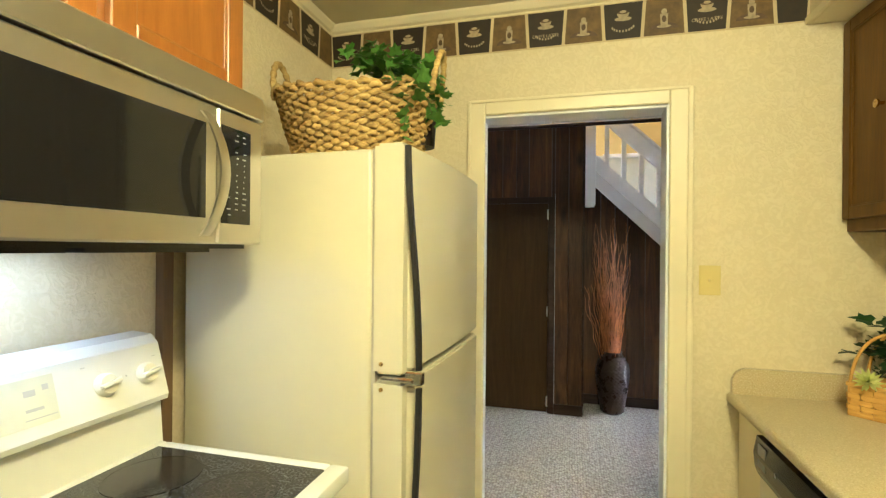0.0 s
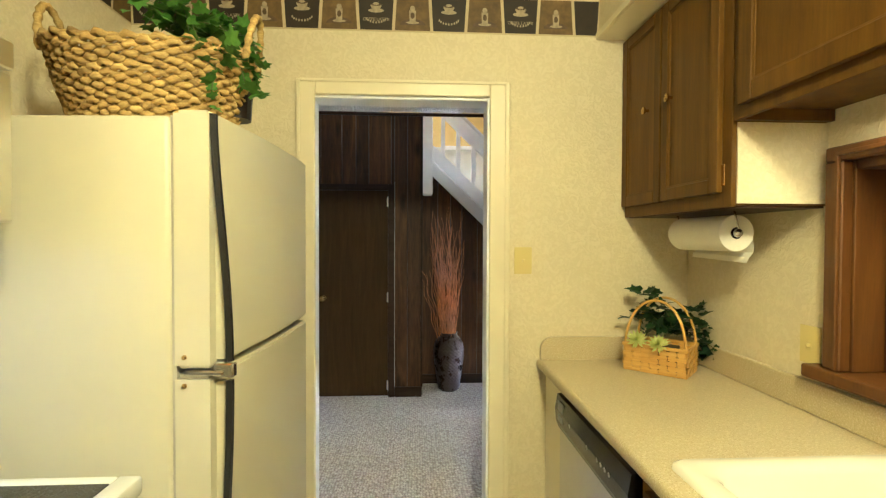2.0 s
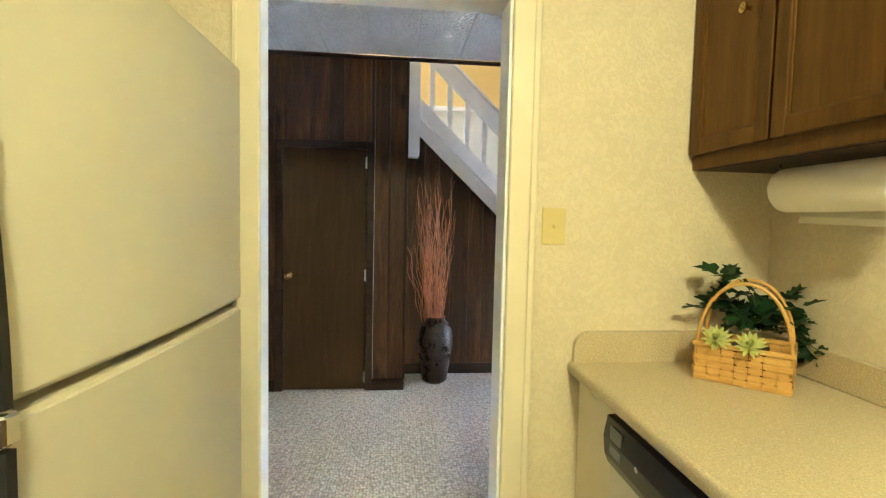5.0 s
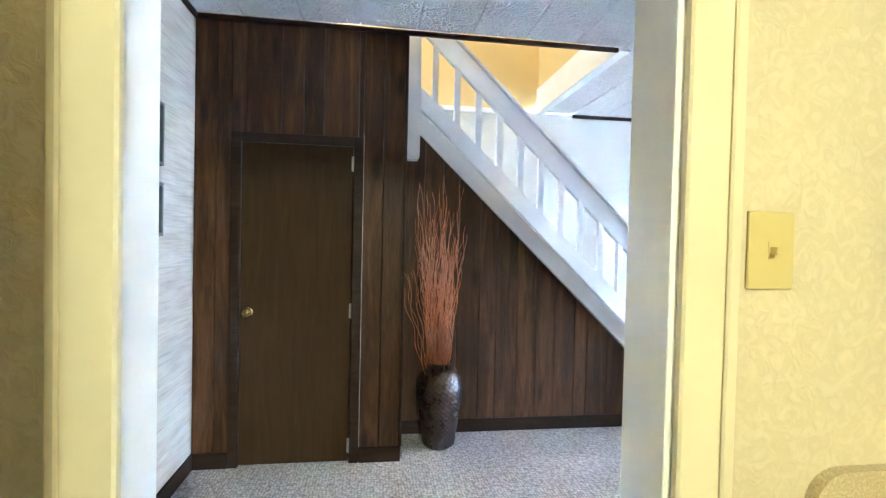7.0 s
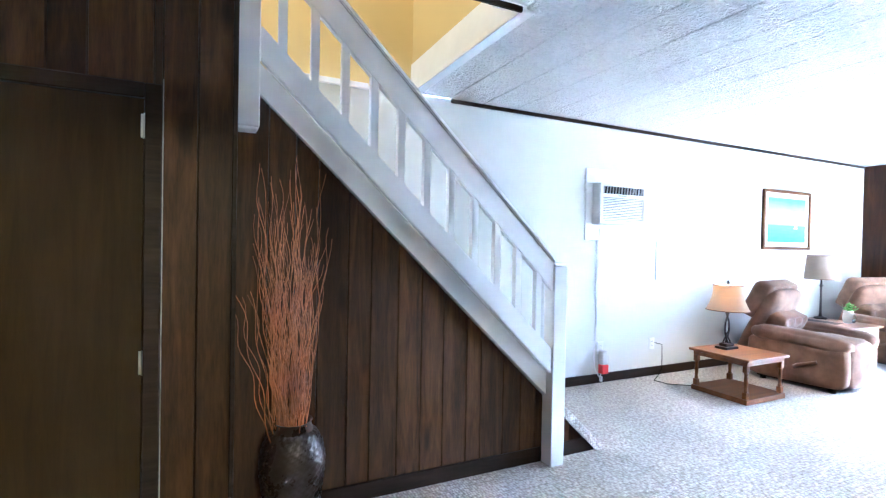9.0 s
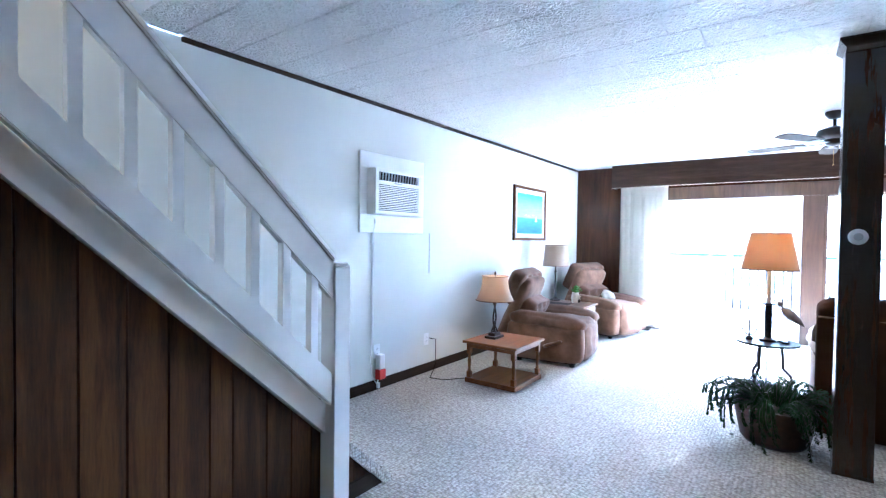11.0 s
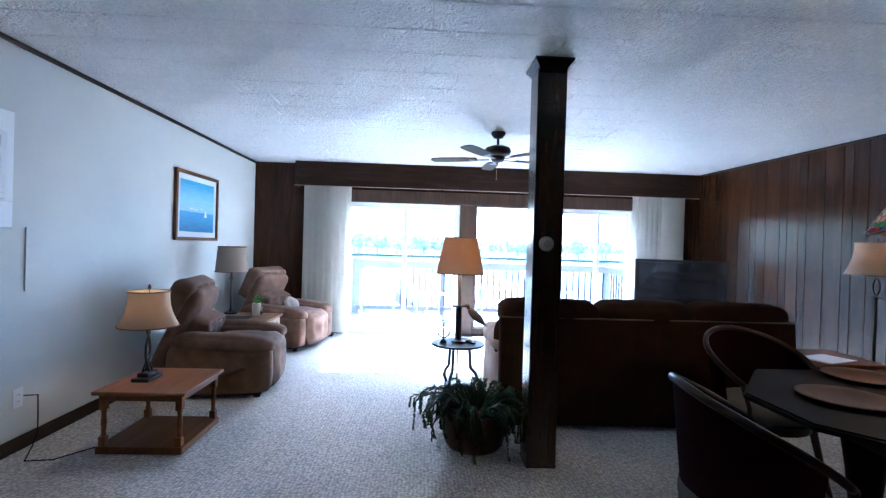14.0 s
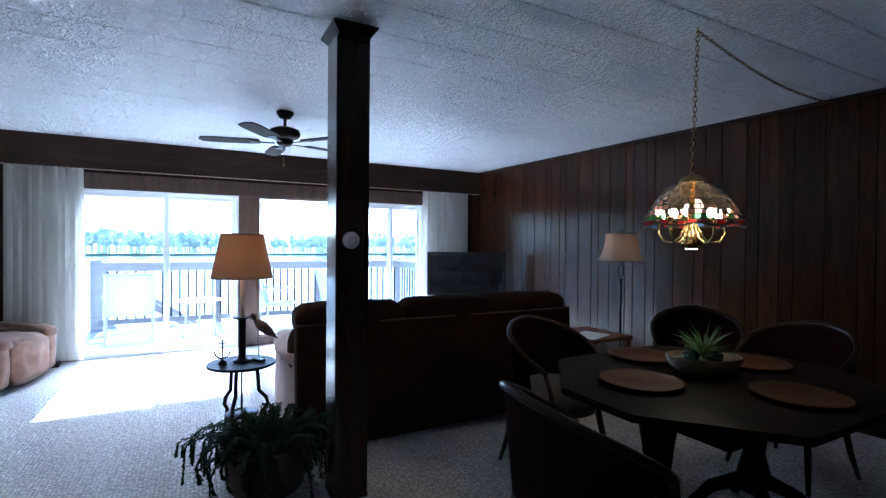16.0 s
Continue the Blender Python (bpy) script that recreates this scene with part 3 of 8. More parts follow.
def border_run(name, length, place, rz, first=0):
    """A run of border along local x, facing local -y."""
    tile, h = 0.157, Z1B - Z0B
    root = tagged(part(name, boxes((0, length, -0.002, 0, Z0B, Z1B)), B_LINE), "brown and tan coffee cup wallpaper border", kind="structure")
    root.matrix_world = pose(*place, 0, 0, rz)
    dark, tan, cup, shade = bmesh.new(), bmesh.new(), bmesh.new(), bmesh.new()
    n = int(length / tile) + 1
    for i in range(n):
        x0, x1 = i * tile, min((i + 1) * tile, length)
        if x1 - x0 < 0.02:
            continue
        wide = (i + first) % 2 == 0
        d = 0.009 if wide else -0.009
        pts = [(x0 + 0.002 + max(0, d), Z0B + 0.006), (x1 - 0.002 - max(0, d), Z0B + 0.006), (x1 - 0.002 - max(0, -d), Z1B - 0.006), (x0 + 0.002 + max(0, -d), Z1B - 0.006)]
        (dark if wide else tan).faces.new([(dark if wide else tan).verts.new((u, -0.003, v)) for u, v in pts])
        c, z = (x0 + x1) / 2, Z0B
        if x1 - x0 < tile * 0.9:
            continue
        if wide:
            disc(cup, c, z + 0.088, 0.034, 0.009, -0.0036)
            disc(cup, c, z + 0.112, 0.024, 0.022, -0.0040, 14, math.pi, 2 * math.pi)
            disc(shade, c, z + 0.113, 0.022, 0.006, -0.0044)
            disc(cup, c, z + 0.117, 0.013, 0.006, -0.0048)
            for k in range(9):
                a = -math.pi * (0.15 + 0.7 * k / 8)
                disc(cup, c + 0.044 * math.cos(a) * 1.05, z + 0.066 + 0.032 * math.sin(a) * 0.9, 0.0035, 0.006, -0.0036, 6)
        else:
            disc(shade, c, z + 0.03, 0.055, 0.026, -0.0036, 16, 0, math.pi)
            for u0, u1, v0, v1 in ((c - 0.013, c + 0.013, z + 0.045, z + 0.092),):
                cup.faces.new([cup.verts.new(p) for p in ((u0, -0.004, v0), (u1, -0.004, v0), (u1 + 0.002, -0.004, v1), (u0 - 0.002, -0.004, v1))])
            disc(cup, c, z + 0.100, 0.011, 0.012, -0.0044)
            disc(cup, c, z + 0.04, 0.028, 0.006, -0.0040)
            disc(shade, c, z + 0.070, 0.009, 0.014, -0.0044, 10)
    for bmx, m, nm in ((dark, B_DARK, "dark_tiles"), (tan, B_TAN, "tan_tiles"), (shade, B_SHADE, "cup_shades"), (cup, B_CUP, "cups")):
        part(nm, bmx, m, root)
    for i in range(n):
        if (i + first) % 4 == 2 and (i + 1) * tile < length:
            me = LATTE
            if not me.materials:
                me.materials.append(B_CUP)
            o = new("lettering", me)
            o.parent = root
            o.location = (i * tile + tile / 2, -0.0042, Z0B + 0.050)
    return root


border_run("border_north", 1.2 - LEFT, (LEFT, DOOR_Y, 0), 0)
border_run("border_west", DOOR_Y - 0.005 - 2.71, (LEFT, 2.71, 0), 90, 1)


def switch_plate(name, m, w, h, label, colour, toggles=1, sockets=0):
    """A wall plate that faces local -y."""
    root = thing(name, label, "switch" if toggles else "socket")
    root.matrix_world = m
    part("plate", boxes((-w / 2, w / 2, -0.006, 0, -h / 2, h / 2), bevel=0.0025, seg=2), colour, root)
    for k in range(toggles):
        c = (k - (toggles - 1) / 2) * 0.046
        part("toggle_slot", boxes((c - 0.006, c + 0.006, -0.0072, -0.006, -0.013, 0.013)), colour, root)
        bm = boxes((c - 0.004, c + 0.004, -0.020, -0.006, -0.006, 0.005), bevel=0.001)
        part("toggle", bm, colour, root)
    for k in range(sockets):
        c = (k - (sockets - 1) / 2) * 0.046
        for z in (-0.02, 0.02):
            bm = bmesh.new()
            lathe(bm, [(0.015, 0), (0.015, 0.002)], 14)
            bmesh.ops.transform(bm, matrix=pose(c, -0.006, z, 90), verts=bm.verts)
            part("socket_face", bm, colour, root)
            part("socket_slots", boxes((c - 0.006, c - 0.004, -0.0088, -0.008, z - 0.004, z + 0.005), (c + 0.004, c + 0.006, -0.0088, -0.008, z - 0.004, z + 0.005)), BLACK, root)
    return root


switch_plate("light_switch", pose(0.867, DOOR_Y, 1.308), 0.078, 0.118, "cream single light switch on the kitchen wall", PLATE)
switch_plate("light_switch", pose(KITCHEN_R, 3.10, 1.078, 0, 0, 90 + 180), 0.078, 0.118, "cream light switch beside the pass-through", PLATE)

# fridge: local x runs along its depth, front at +x, near side at y 0
fridge = thing("refrigerator", "almond top-freezer refrigerator with black curved handles", "refrigerator", (-0.070, 2.80, 0), -3)
part("cabinet_body", boxes((-0.70, -0.090, 0, 0.76, 0.02, 1.680), bevel=0.012, seg=3), FRIDGE, fridge, smooth=0.6)
part("base_grille", boxes((-0.10, -0.04, 0.01, 0.75, 0.01, 0.09)), BLACK, fridge)
part("door_gasket", boxes((-0.090, -0.080, 0.008, 0.752, 0.1, 1.68)), plain("grey_gasket", (0.45, 0.42, 0.33), 0.6), fridge)
for nm, z0, z1 in (("freezer_door", 1.103, 1.692), ("fridge_door", 0.10, 1.087)):
    bm = bmesh.new()
    pts = [(-0.08, 0), (0.0, 0.0)] + [(0.014 * math.sin(math.pi * k / 10), 0.76 * k / 10) for k in range(1, 10)] + [(0.0, 0.76), (-0.08, 0.76)]
    prism(bm, pts, (z0, z1), "z")
    bmesh.ops.bevel(bm, geom=[e for e in bm.edges if abs(e.verts[0].co.z - e.verts[1].co.z) < 1e-5 or (e.verts[0].co.y in (0.0, 0.76) and False)], offset=0.008, segments=2, affect="EDGES")
    part(nm, bm, FRIDGE, fridge, smooth=0.6)
def band(bm, pts, w, t):
    """A flat curved strip in the x-z plane, w wide in y, t thick."""
    rows = []
    for i, (x, z, s) in enumerate(pts):
        rows.append([bm.verts.new(p) for p in ((x, s, z), (x + t, s + 0.004, z), (x + t, s + w, z), (x, s + w, z))])
    for a, b2 in zip(rows, rows[1:]):
        for k in range(4):
            bm.faces.new((a[k], a[(k + 1) % 4], b2[(k + 1) % 4], b2[k]))
    bm.faces.new(rows[0]), bm.faces.new(rows[-1][::-1])
bm = bmesh.new()
band(bm, [(0.000 + 0.034 * (math.sin(math.pi / 2 * k / 14)) ** 1.6, 1.684 - 0.565 * k / 14, 0.004) for k in range(15)], 0.015, 0.012)
part("freezer_handle", bm, BLACK, fridge, "black curved handle", smooth=0.7)
bm = bmesh.new()
band(bm, [(0.034 - 0.034 * (1 - math.cos(math.pi / 2 * k / 14)), 1.075 - 0.62 * k / 14, 0.004) for k in range(15)], 0.017, 0.012)
part("fridge_handle", bm, BLACK, fridge, "black curved handle", smooth=0.7)
bm = bmesh.new()
band(bm, [(0.001, 1.42 - 0.30 * k / 8, 0.026) for k in range(9)], 0.012, 0.022)
band(bm, [(0.001, 1.07 - 0.30 * k / 8, 0.026) for k in range(9)], 0.012, 0.022)
part("handle_backing", bm, FRIDGE, fridge)
part("centre_hinge", boxes((-0.06, 0.03, -0.006, 0.05, 1.089, 1.100), (0.005, 0.052, 0.0, 0.022, 1.083, 1.116), bevel=0.003), CHROME, fridge, "chrome middle hinge")
for z in (1.065, 1.13):
    bm = bmesh.new()
    bmesh.ops.create_uvsphere(bm, u_segments=10, v_segments=6, radius=0.006, matrix=pose(-0.058, -0.002, z))
    part("hinge_screw", bm, BRASS, fridge)

# filler board between range and fridge
single("filler_board", boxes((LEFT + 0.001, LEFT + 0.03, 2.765, 2.802, 0.0, 1.45), bevel=0.002), wood("brown_filler", (0.09, 0.05, 0.02), (0.13, 0.075, 0.03), (0.17, 0.10, 0.045)), "narrow brown wooden filler strip on the wall behind the range", "trim")

# range
SMUDGE = plain("range_label_print", (0.50, 0.50, 0.46), 0.5, bump=0)
rng = thing("electric_range", "white electric range with a black ceramic hob", "stove", (0, 0, 0))
RY0, RY1 = 1.925, 2.690
part("range_body", boxes((-0.785, -0.20, RY0 + 0.004, RY1 - 0.004, 0.02, 0.885), bevel=0.004), RANGE_WHITE, rng)
part("oven_door", boxes((-0.20, -0.165, RY0 + 0.01, RY1 - 0.01, 0.22, 0.82), bevel=0.008, seg=2), RANGE_WHITE, rng)
part("oven_window", boxes((-0.1652, -0.163, RY0 + 0.13, RY1 - 0.13, 0.40, 0.66)), BLACK_GLASS, rng)
bm = bmesh.new()
tube(bm, [(-0.165, RY0 + 0.06, 0.785), (-0.125, RY0 + 0.065, 0.79), (-0.12, RY0 + 0.09, 0.79), (-0.12, RY1 - 0.09, 0.79), (-0.125, RY1 - 0.065, 0.79), (-0.165, RY1 - 0.06, 0.785)], 0.013, 10)
part("oven_handle", bm, RANGE_WHITE, rng, smooth=2)
part("storage_drawer", boxes((-0.20, -0.17, RY0 + 0.01, RY1 - 0.01, 0.04, 0.205), bevel=0.008, seg=2), RANGE_WHITE, rng)
bm = boxes((-0.76, -0.675, RY0, RY1, 0.886, 0.918), (-0.205, -0.158, RY0, RY1, 0.880, 0.918), (-0.675, -0.205, RY0, RY0 + 0.03, 0.886, 0.918), (-0.675, -0.205, RY1 - 0.03, RY1, 0.886, 0.918), bevel=0.006, seg=2)
part("hob_frame", bm, RANGE_WHITE, rng, "white enamel hob frame", smooth=0.6)
HOB = speckled("ceramic_hob", (0.018, 0.017, 0.015), (0.10, 0.10, 0.09), (0.004, 0.004, 0.004), 0.07)
RINGM = speckled("hob_ring", (0.022, 0.018, 0.014), (0.06, 0.05, 0.04), (0.004, 0.004, 0.004), 0.18)
part("ceramic_hob", boxes((-0.674, -0.206, RY0 + 0.031, RY1 - 0.031, 0.895, 0.9165)), HOB, rng)
for cx, cy, r in ((-0.555, 2.53, 0.095), (-0.335, 2.52, 0.085), (-0.555, 2.08, 0.08), (-0.335, 2.09, 0.105)):
    bm = bmesh.new()
    lathe(bm, [(r, 0.0), (r, 0.0006), (0.0001, 0.0008)], 40, (cx, cy, 0.9168))
    lathe(bm, [(r + 0.004, 0.0), (r + 0.004, 0.0009), (r, 0.0009), (r, 0.0)], 40, (cx, cy, 0.9168))
    part("hob_ring", bm, RINGM, rng)
bm = bmesh.new()
prism(bm, [(-0.785, 0.90), (-0.69, 0.90), (-0.70, 1.02), (-0.785, 1.02)], (RY0, RY1))
part("riser", bm, RANGE_WHITE, rng)
part("riser_gap", boxes((-0.78, -0.705, RY0 + 0.01, RY1 - 0.006, 1.02, 1.032)), BLACK, rng)
bm = bmesh.new()
prism(bm, [(-0.785, 1.032), (-0.672, 1.032), (-0.668, 1.045), (-0.705, 1.175), (-0.725, 1.195), (-0.785, 1.20)], (RY0, RY1))
bmesh.ops.bevel(bm, geom=[e for e in bm.edges if e.calc_length() < 0.5], offset=0.006, segments=2, affect="EDGES")
panel = part("control_panel", bm, RANGE_WHITE, rng, smooth=0.5)
face = lambda y, z, out: (-0.668 - (z - 1.045) * 0.285 + out, y, z)
for y in (2.522, 2.630, 2.04, 2.14):
    bm = bmesh.new()
    lathe(bm, [(0.026, 0), (0.025, 0.010), (0.021, 0.018), (0.0001, 0.018)], 20)
    box(bm, -0.005, 0.005, -0.024, 0.024, 0.014, 0.028, bevel=0.002)
    m = pose(*face(y, 1.108, 0.001), 0, 74, 0) @ pose(0, 0, 0, 0, 0, 10)
    bmesh.ops.transform(bm, matrix=m, verts=bm.verts)
    part("knob", bm, plain("ivory_knob", (0.70, 0.68, 0.56), 0.3), rng, "ivory plastic knob", smooth=0.7)
bm = bmesh.new()
for z0, z1, y0, y1 in ((1.070, 1.160, 2.24, 2.418),):
    bm.faces.new([bm.verts.new(face(y, z, 0.0015)) for y, z in ((y0, z0), (y1, z0), (y1, z1), (y0, z1))])
part("display_panel", bm, plain("display_film", (0.66, 0.66, 0.50), 0.3, bump=0), rng)
bm = bmesh.new()
random.seed(5)
for y, z, w, h in ((2.370, 1.132, 0.022, 0.012), (2.400, 1.138, 0.012, 0.011), (2.375, 1.100, 0.034, 0.006), (2.30, 1.10, 0.014, 0.003), (2.30, 1.14, 0.010, 0.003), (2.577, 1.115, 0.004, 0.004), (2.48, 1.155, 0.010, 0.002), (2.66, 1.145, 0.010, 0.002), (2.385, 1.083, 0.06, 0.002)):
    bm.faces.new([bm.verts.new(face(a, b2, 0.002)) for a, b2 in ((y - w / 2, z - h / 2), (y + w / 2, z - h / 2), (y + w / 2, z + h / 2), (y - w / 2, z + h / 2))])
part("panel_print", bm, SMUDGE, rng, kind="stuff")

# microwave hood
mw = thing("microwave_oven", "stainless over-range microwave oven with a black glass door", "microwave")
MY0, MY1, MF = 1.895, 2.660, -0.378
part("microwave_case", boxes((-0.795, MF - 0.035, MY0, MY1, 1.432, 1.775)), STEEL, mw)
part("vent_strip", boxes((MF - 0.034, MF + 0.006, MY0, MY1, 1.720, 1.775), bevel=0.003), STEEL, mw)
part("door_frame", boxes((MF - 0.034, MF, MY0, 2.512, 1.430, 1.716), bevel=0.004), STEEL, mw)
part("door_glass", boxes((MF + 0.0005, MF + 0.003, MY0 + 0.04, 2.478, 1.482, 1.674), bevel=0.001), BLACK_GLASS, mw)
part("control_frame", boxes((MF - 0.034, MF, 2.515, MY1, 1.430, 1.716), bevel=0.004), STEEL, mw)
part("keypad", boxes((MF + 0.0005, MF + 0.002, 2.522, 2.616, 1.474, 1.682), bevel=0.0008), BLACK_GLASS, mw)
bm = bmesh.new()
random.seed(8)
for r in range(15):
    for c in range(3):
        if r < 3 and c == 0 or random.random() < 0.2 or r == 2:
            continue
        y, z = 2.546 + c * 0.024 + random.uniform(-0.002, 0.002), 1.668 - r * 0.0125
        w = random.uniform(0.005, 0.014) if 5 > r or r > 9 else 0.003
        box(bm, MF + 0.002, MF + 0.0025, y - w / 2, y + w / 2, z - 0.0014, z + 0.0014)
part("keypad_print", bm, plain("grey_print", (0.42, 0.42, 0.42), 0.5, bump=0), mw, kind="stuff")
bm = bmesh.new()
pts = [(MF + 0.001 + 0.048 * math.sin(math.pi * k / 16) ** 0.8, 1.446 + 0.248 * k / 16) for k in range(17)]
rows = [[bm.verts.new(p) for p in ((x, 2.462, z), (x + 0.006, 2.460, z), (x + 0.009, 2.478, z), (x + 0.004, 2.488, z))] for x, z in pts]
for a, b2 in zip(rows, rows[1:]):
    for k in range(4):
        bm.faces.new((a[k], a[(k + 1) % 4], b2[(k + 1) % 4], b2[k]))
bm.faces.new(rows[0]), bm.faces.new(rows[-1][::-1])
part("door_handle", bm, STEEL, mw, "curved polished steel handle", smooth=0.8)
part("underside", boxes((-0.79, MF - 0.04, MY0 + 0.01, MY1 - 0.01, 1.420, 1.4315), (-0.60, MF - 0.06, 1.95, 2.25, 1.412, 1.420), (-0.60, MF - 0.06, 2.28, 2.56, 1.412, 1.420)), BLACK, mw, "black grease filter underside")
part("lamp_cover", boxes((-0.72, -0.64, 2.05, 2.48, 1.416, 1.420)), glow("hood_lamp_cover", (0.8, 0.88, 1.0), 0.3), mw, "lit lamp cover")

def panel_door(name, root, x, y0, y1, z0, z1, mat_, out, frame_w=0.05, arch=False):
    """A cabinet door in the y-z plane; out is +1 or -1, the way it faces along x. Returns it."""
    t = 0.018
    a, b2 = (x, x + t * out) if out > 0 else (x + t * out, x)
    c, d = (x, x + 0.008 * out) if out > 0 else (x + 0.008 * out, x)
    f = part(name, boxes((c, d, y0 + frame_w - 0.002, y1 - frame_w + 0.002, z0 + frame_w - 0.002, z1 - frame_w + 0.002)), mat_, root)
    for q0, q1 in ((y0, y0 + frame_w), (y1 - frame_w, y1)):
        part("stile", boxes((a, b2, q0, q1, z0, z1), bevel=0.0025), mat_, f)
    for q0, q1 in ((z0, z0 + frame_w), (z1 - frame_w, z1)):
        part("rail", boxes((a, b2, y0 + frame_w, y1 - frame_w, q0, q1), bevel=0.0025), mat_, f)
    e, g = (x + 0.0081 * out, x + 0.0125 * out) if out > 0 else (x + 0.0125 * out, x + 0.0081 * out)
    w = frame_w + 0.006
    bm = boxes((e, g, y0 + frame_w - 0.001, y0 + w, z0 + w, z1 - w), (e, g, y1 - w, y1 - frame_w + 0.001, z0 + w, z1 - w), (e, g, y0 + frame_w - 0.001, y1 - frame_w + 0.001, z0 + frame_w - 0.001, z0 + w), (e, g, y0 + frame_w - 0.001, y1 - frame_w + 0.001, z1 - w, z1 - frame_w + 0.001), bevel=0.0015)
    part("panel_bead", bm, mat_, f)
    return f


cab = thing("wall_cabinet", "orange maple wall cabinet with framed doors over the microwave", "cabinet")
part("cabinet_box", boxes((-0.795, -0.515, 1.885, 2.735, 1.777, 2.499)), ORANGE_WOOD, cab)
part("face_frame", boxes((-0.515, -0.50, 1.885, 2.735, 1.777, 2.499), bevel=0.002), ORANGE_WOOD, cab)
for y0, y1 in ((1.90, 2.335), (2.36, 2.722)):
    panel_door("cabinet_door", cab, -0.499, y0, y1, 1.80, 2.47, ORANGE_WOOD, 1, 0.055)

# right run
CT = 0.87
counter = thing("kitchen_worktop", "beige speckled laminate worktop with a raised back edge", "worktop")
SX0, SX1, SY0, SY1 = 0.99, 1.575, 1.98, 2.785
CF = 0.945
slab_out = [(CF, 0.3), (KITCHEN_R - 0.001, 0.3), (KITCHEN_R - 0.001, DOOR_Y - 0.001), (CF, DOOR_Y - 0.001)]
slab_in = [(SX0 + 0.015, SY0 + 0.015), (SX1 - 0.015, SY0 + 0.015), (SX1 - 0.015, SY1 - 0.015), (SX0 + 0.015, SY1 - 0.015)]
bm = bmesh.new()
ring = {(w, z): [bm.verts.new((x, y, z)) for x, y in pts] for w, pts in (("out", slab_out), ("in", slab_in)) for z in (CT - 0.04, CT)}
for k in range(4):
    n = (k + 1) % 4
    for z in (CT - 0.04, CT):
        bm.faces.new((ring["out", z][k], ring["out", z][n], ring["in", z][n], ring["in", z][k]))
    for w in ("out", "in"):
        bm.faces.new((ring[w, CT][k], ring[w, CT][n], ring[w, CT - 0.04][n], ring[w, CT - 0.04][k]))
part("top_slab", bm, COUNTER, counter)
bm = bmesh.new()
prism(bm, [(CF, CT - 0.04), (CF, CT - 0.0005), (CF - 0.008, CT - 0.003), (CF - 0.014, CT - 0.012), (CF - 0.014, CT - 0.030), (CF - 0.008, CT - 0.038)], (0.3, DOOR_Y - 0.001))
part("front_edge", bm, COUNTER, counter, smooth=0.8)
bm = bmesh.new()
pts = [(CF + 0.0, CT), (KITCHEN_R - 0.02, CT), (KITCHEN_R - 0.02, CT + 0.10)] + [(CF + 0.055 * (1 - math.cos(a)) , CT + 0.045 + 0.055 * math.sin(a)) for a in [math.pi / 2 * (1 - k / 6) for k in range(7)]]
prism(bm, pts, (DOOR_Y - 0.022, DOOR_Y - 0.001))
box(bm, KITCHEN_R - 0.02, KITCHEN_R - 0.001, 0.3, DOOR_Y - 0.001, CT, CT + 0.10, bevel=0.004)
part("upstand", bm, COUNTER, counter)

base = thing("base_cabinet", "dark stained base cabinet under the worktop", "cabinet")
part("cabinet_box", boxes((0.965, KITCHEN_R - 0.001, 0.3, 1.90, 0.09, CT - 0.041), (0.965, 0.985, 1.90, 2.845, 0.09, CT - 0.041), (0.985, KITCHEN_R - 0.001, 2.825, 2.845, 0.09, CT - 0.041), (0.985, KITCHEN_R - 0.001, 1.90, 2.825, 0.09, 0.66), (1.02, KITCHEN_R - 0.001, 0.3, 2.845, 0, 0.09)), CABINET, base)
panel_door("cabinet_door", base, 0.964, 2.38, 2.80, 0.12, 0.80, CABINET, -1)
panel_door("cabinet_door", base, 0.964, 1.94, 2.36, 0.12, 0.80, CABINET, -1)
single("filler_cabinet", boxes((0.975, KITCHEN_R - 0.001, 3.525, DOOR_Y - 0.002, 0, CT - 0.041)), TRIM_CREAM, "cream painted filler cabinet beside the dishwasher", "cabinet")

dw = thing("dishwasher", "steel fronted dishwasher with a black control strip", "dishwasher")
part("dishwasher_tub", boxes((0.985, 1.55, 2.86, 3.51, 0.05, CT - 0.042)), BLACK, dw)
part("dishwasher_door", boxes((0.955, 0.984, 2.865, 3.505, 0.12, 0.672), bevel=0.004), STEEL, dw)
bm = bmesh.new()
prism(bm, [(0.984, 0.675), (0.950, 0.675), (0.940, 0.70), (0.935, 0.75), (0.945, 0.805), (0.984, 0.81)], (2.865, 3.505))
strip = part("control_strip", bm, BLACK, dw, "glossy black control strip")
for y in (3.33, 3.16, 3.075, 3.045, 3.015, 2.985):
    bm = bmesh.new()
    bmesh.ops.create_uvsphere(bm, u_segments=10, v_segments=6, radius=0.009, matrix=pose(0.938, y, 0.745) @ Matrix.Diagonal((0.5, 1, 1, 1)))
    part("button", bm, STEEL, strip)
part("vent_badge", boxes((0.936, 0.940, 3.41, 3.47, 0.715, 0.79), bevel=0.001), plain("grey_vent", (0.12, 0.12, 0.11), 0.4), strip)
part("mounting_tab", boxes((0.975, 0.985, 3.66, 3.69, 0.79, 0.829)), FRIDGE, dw)

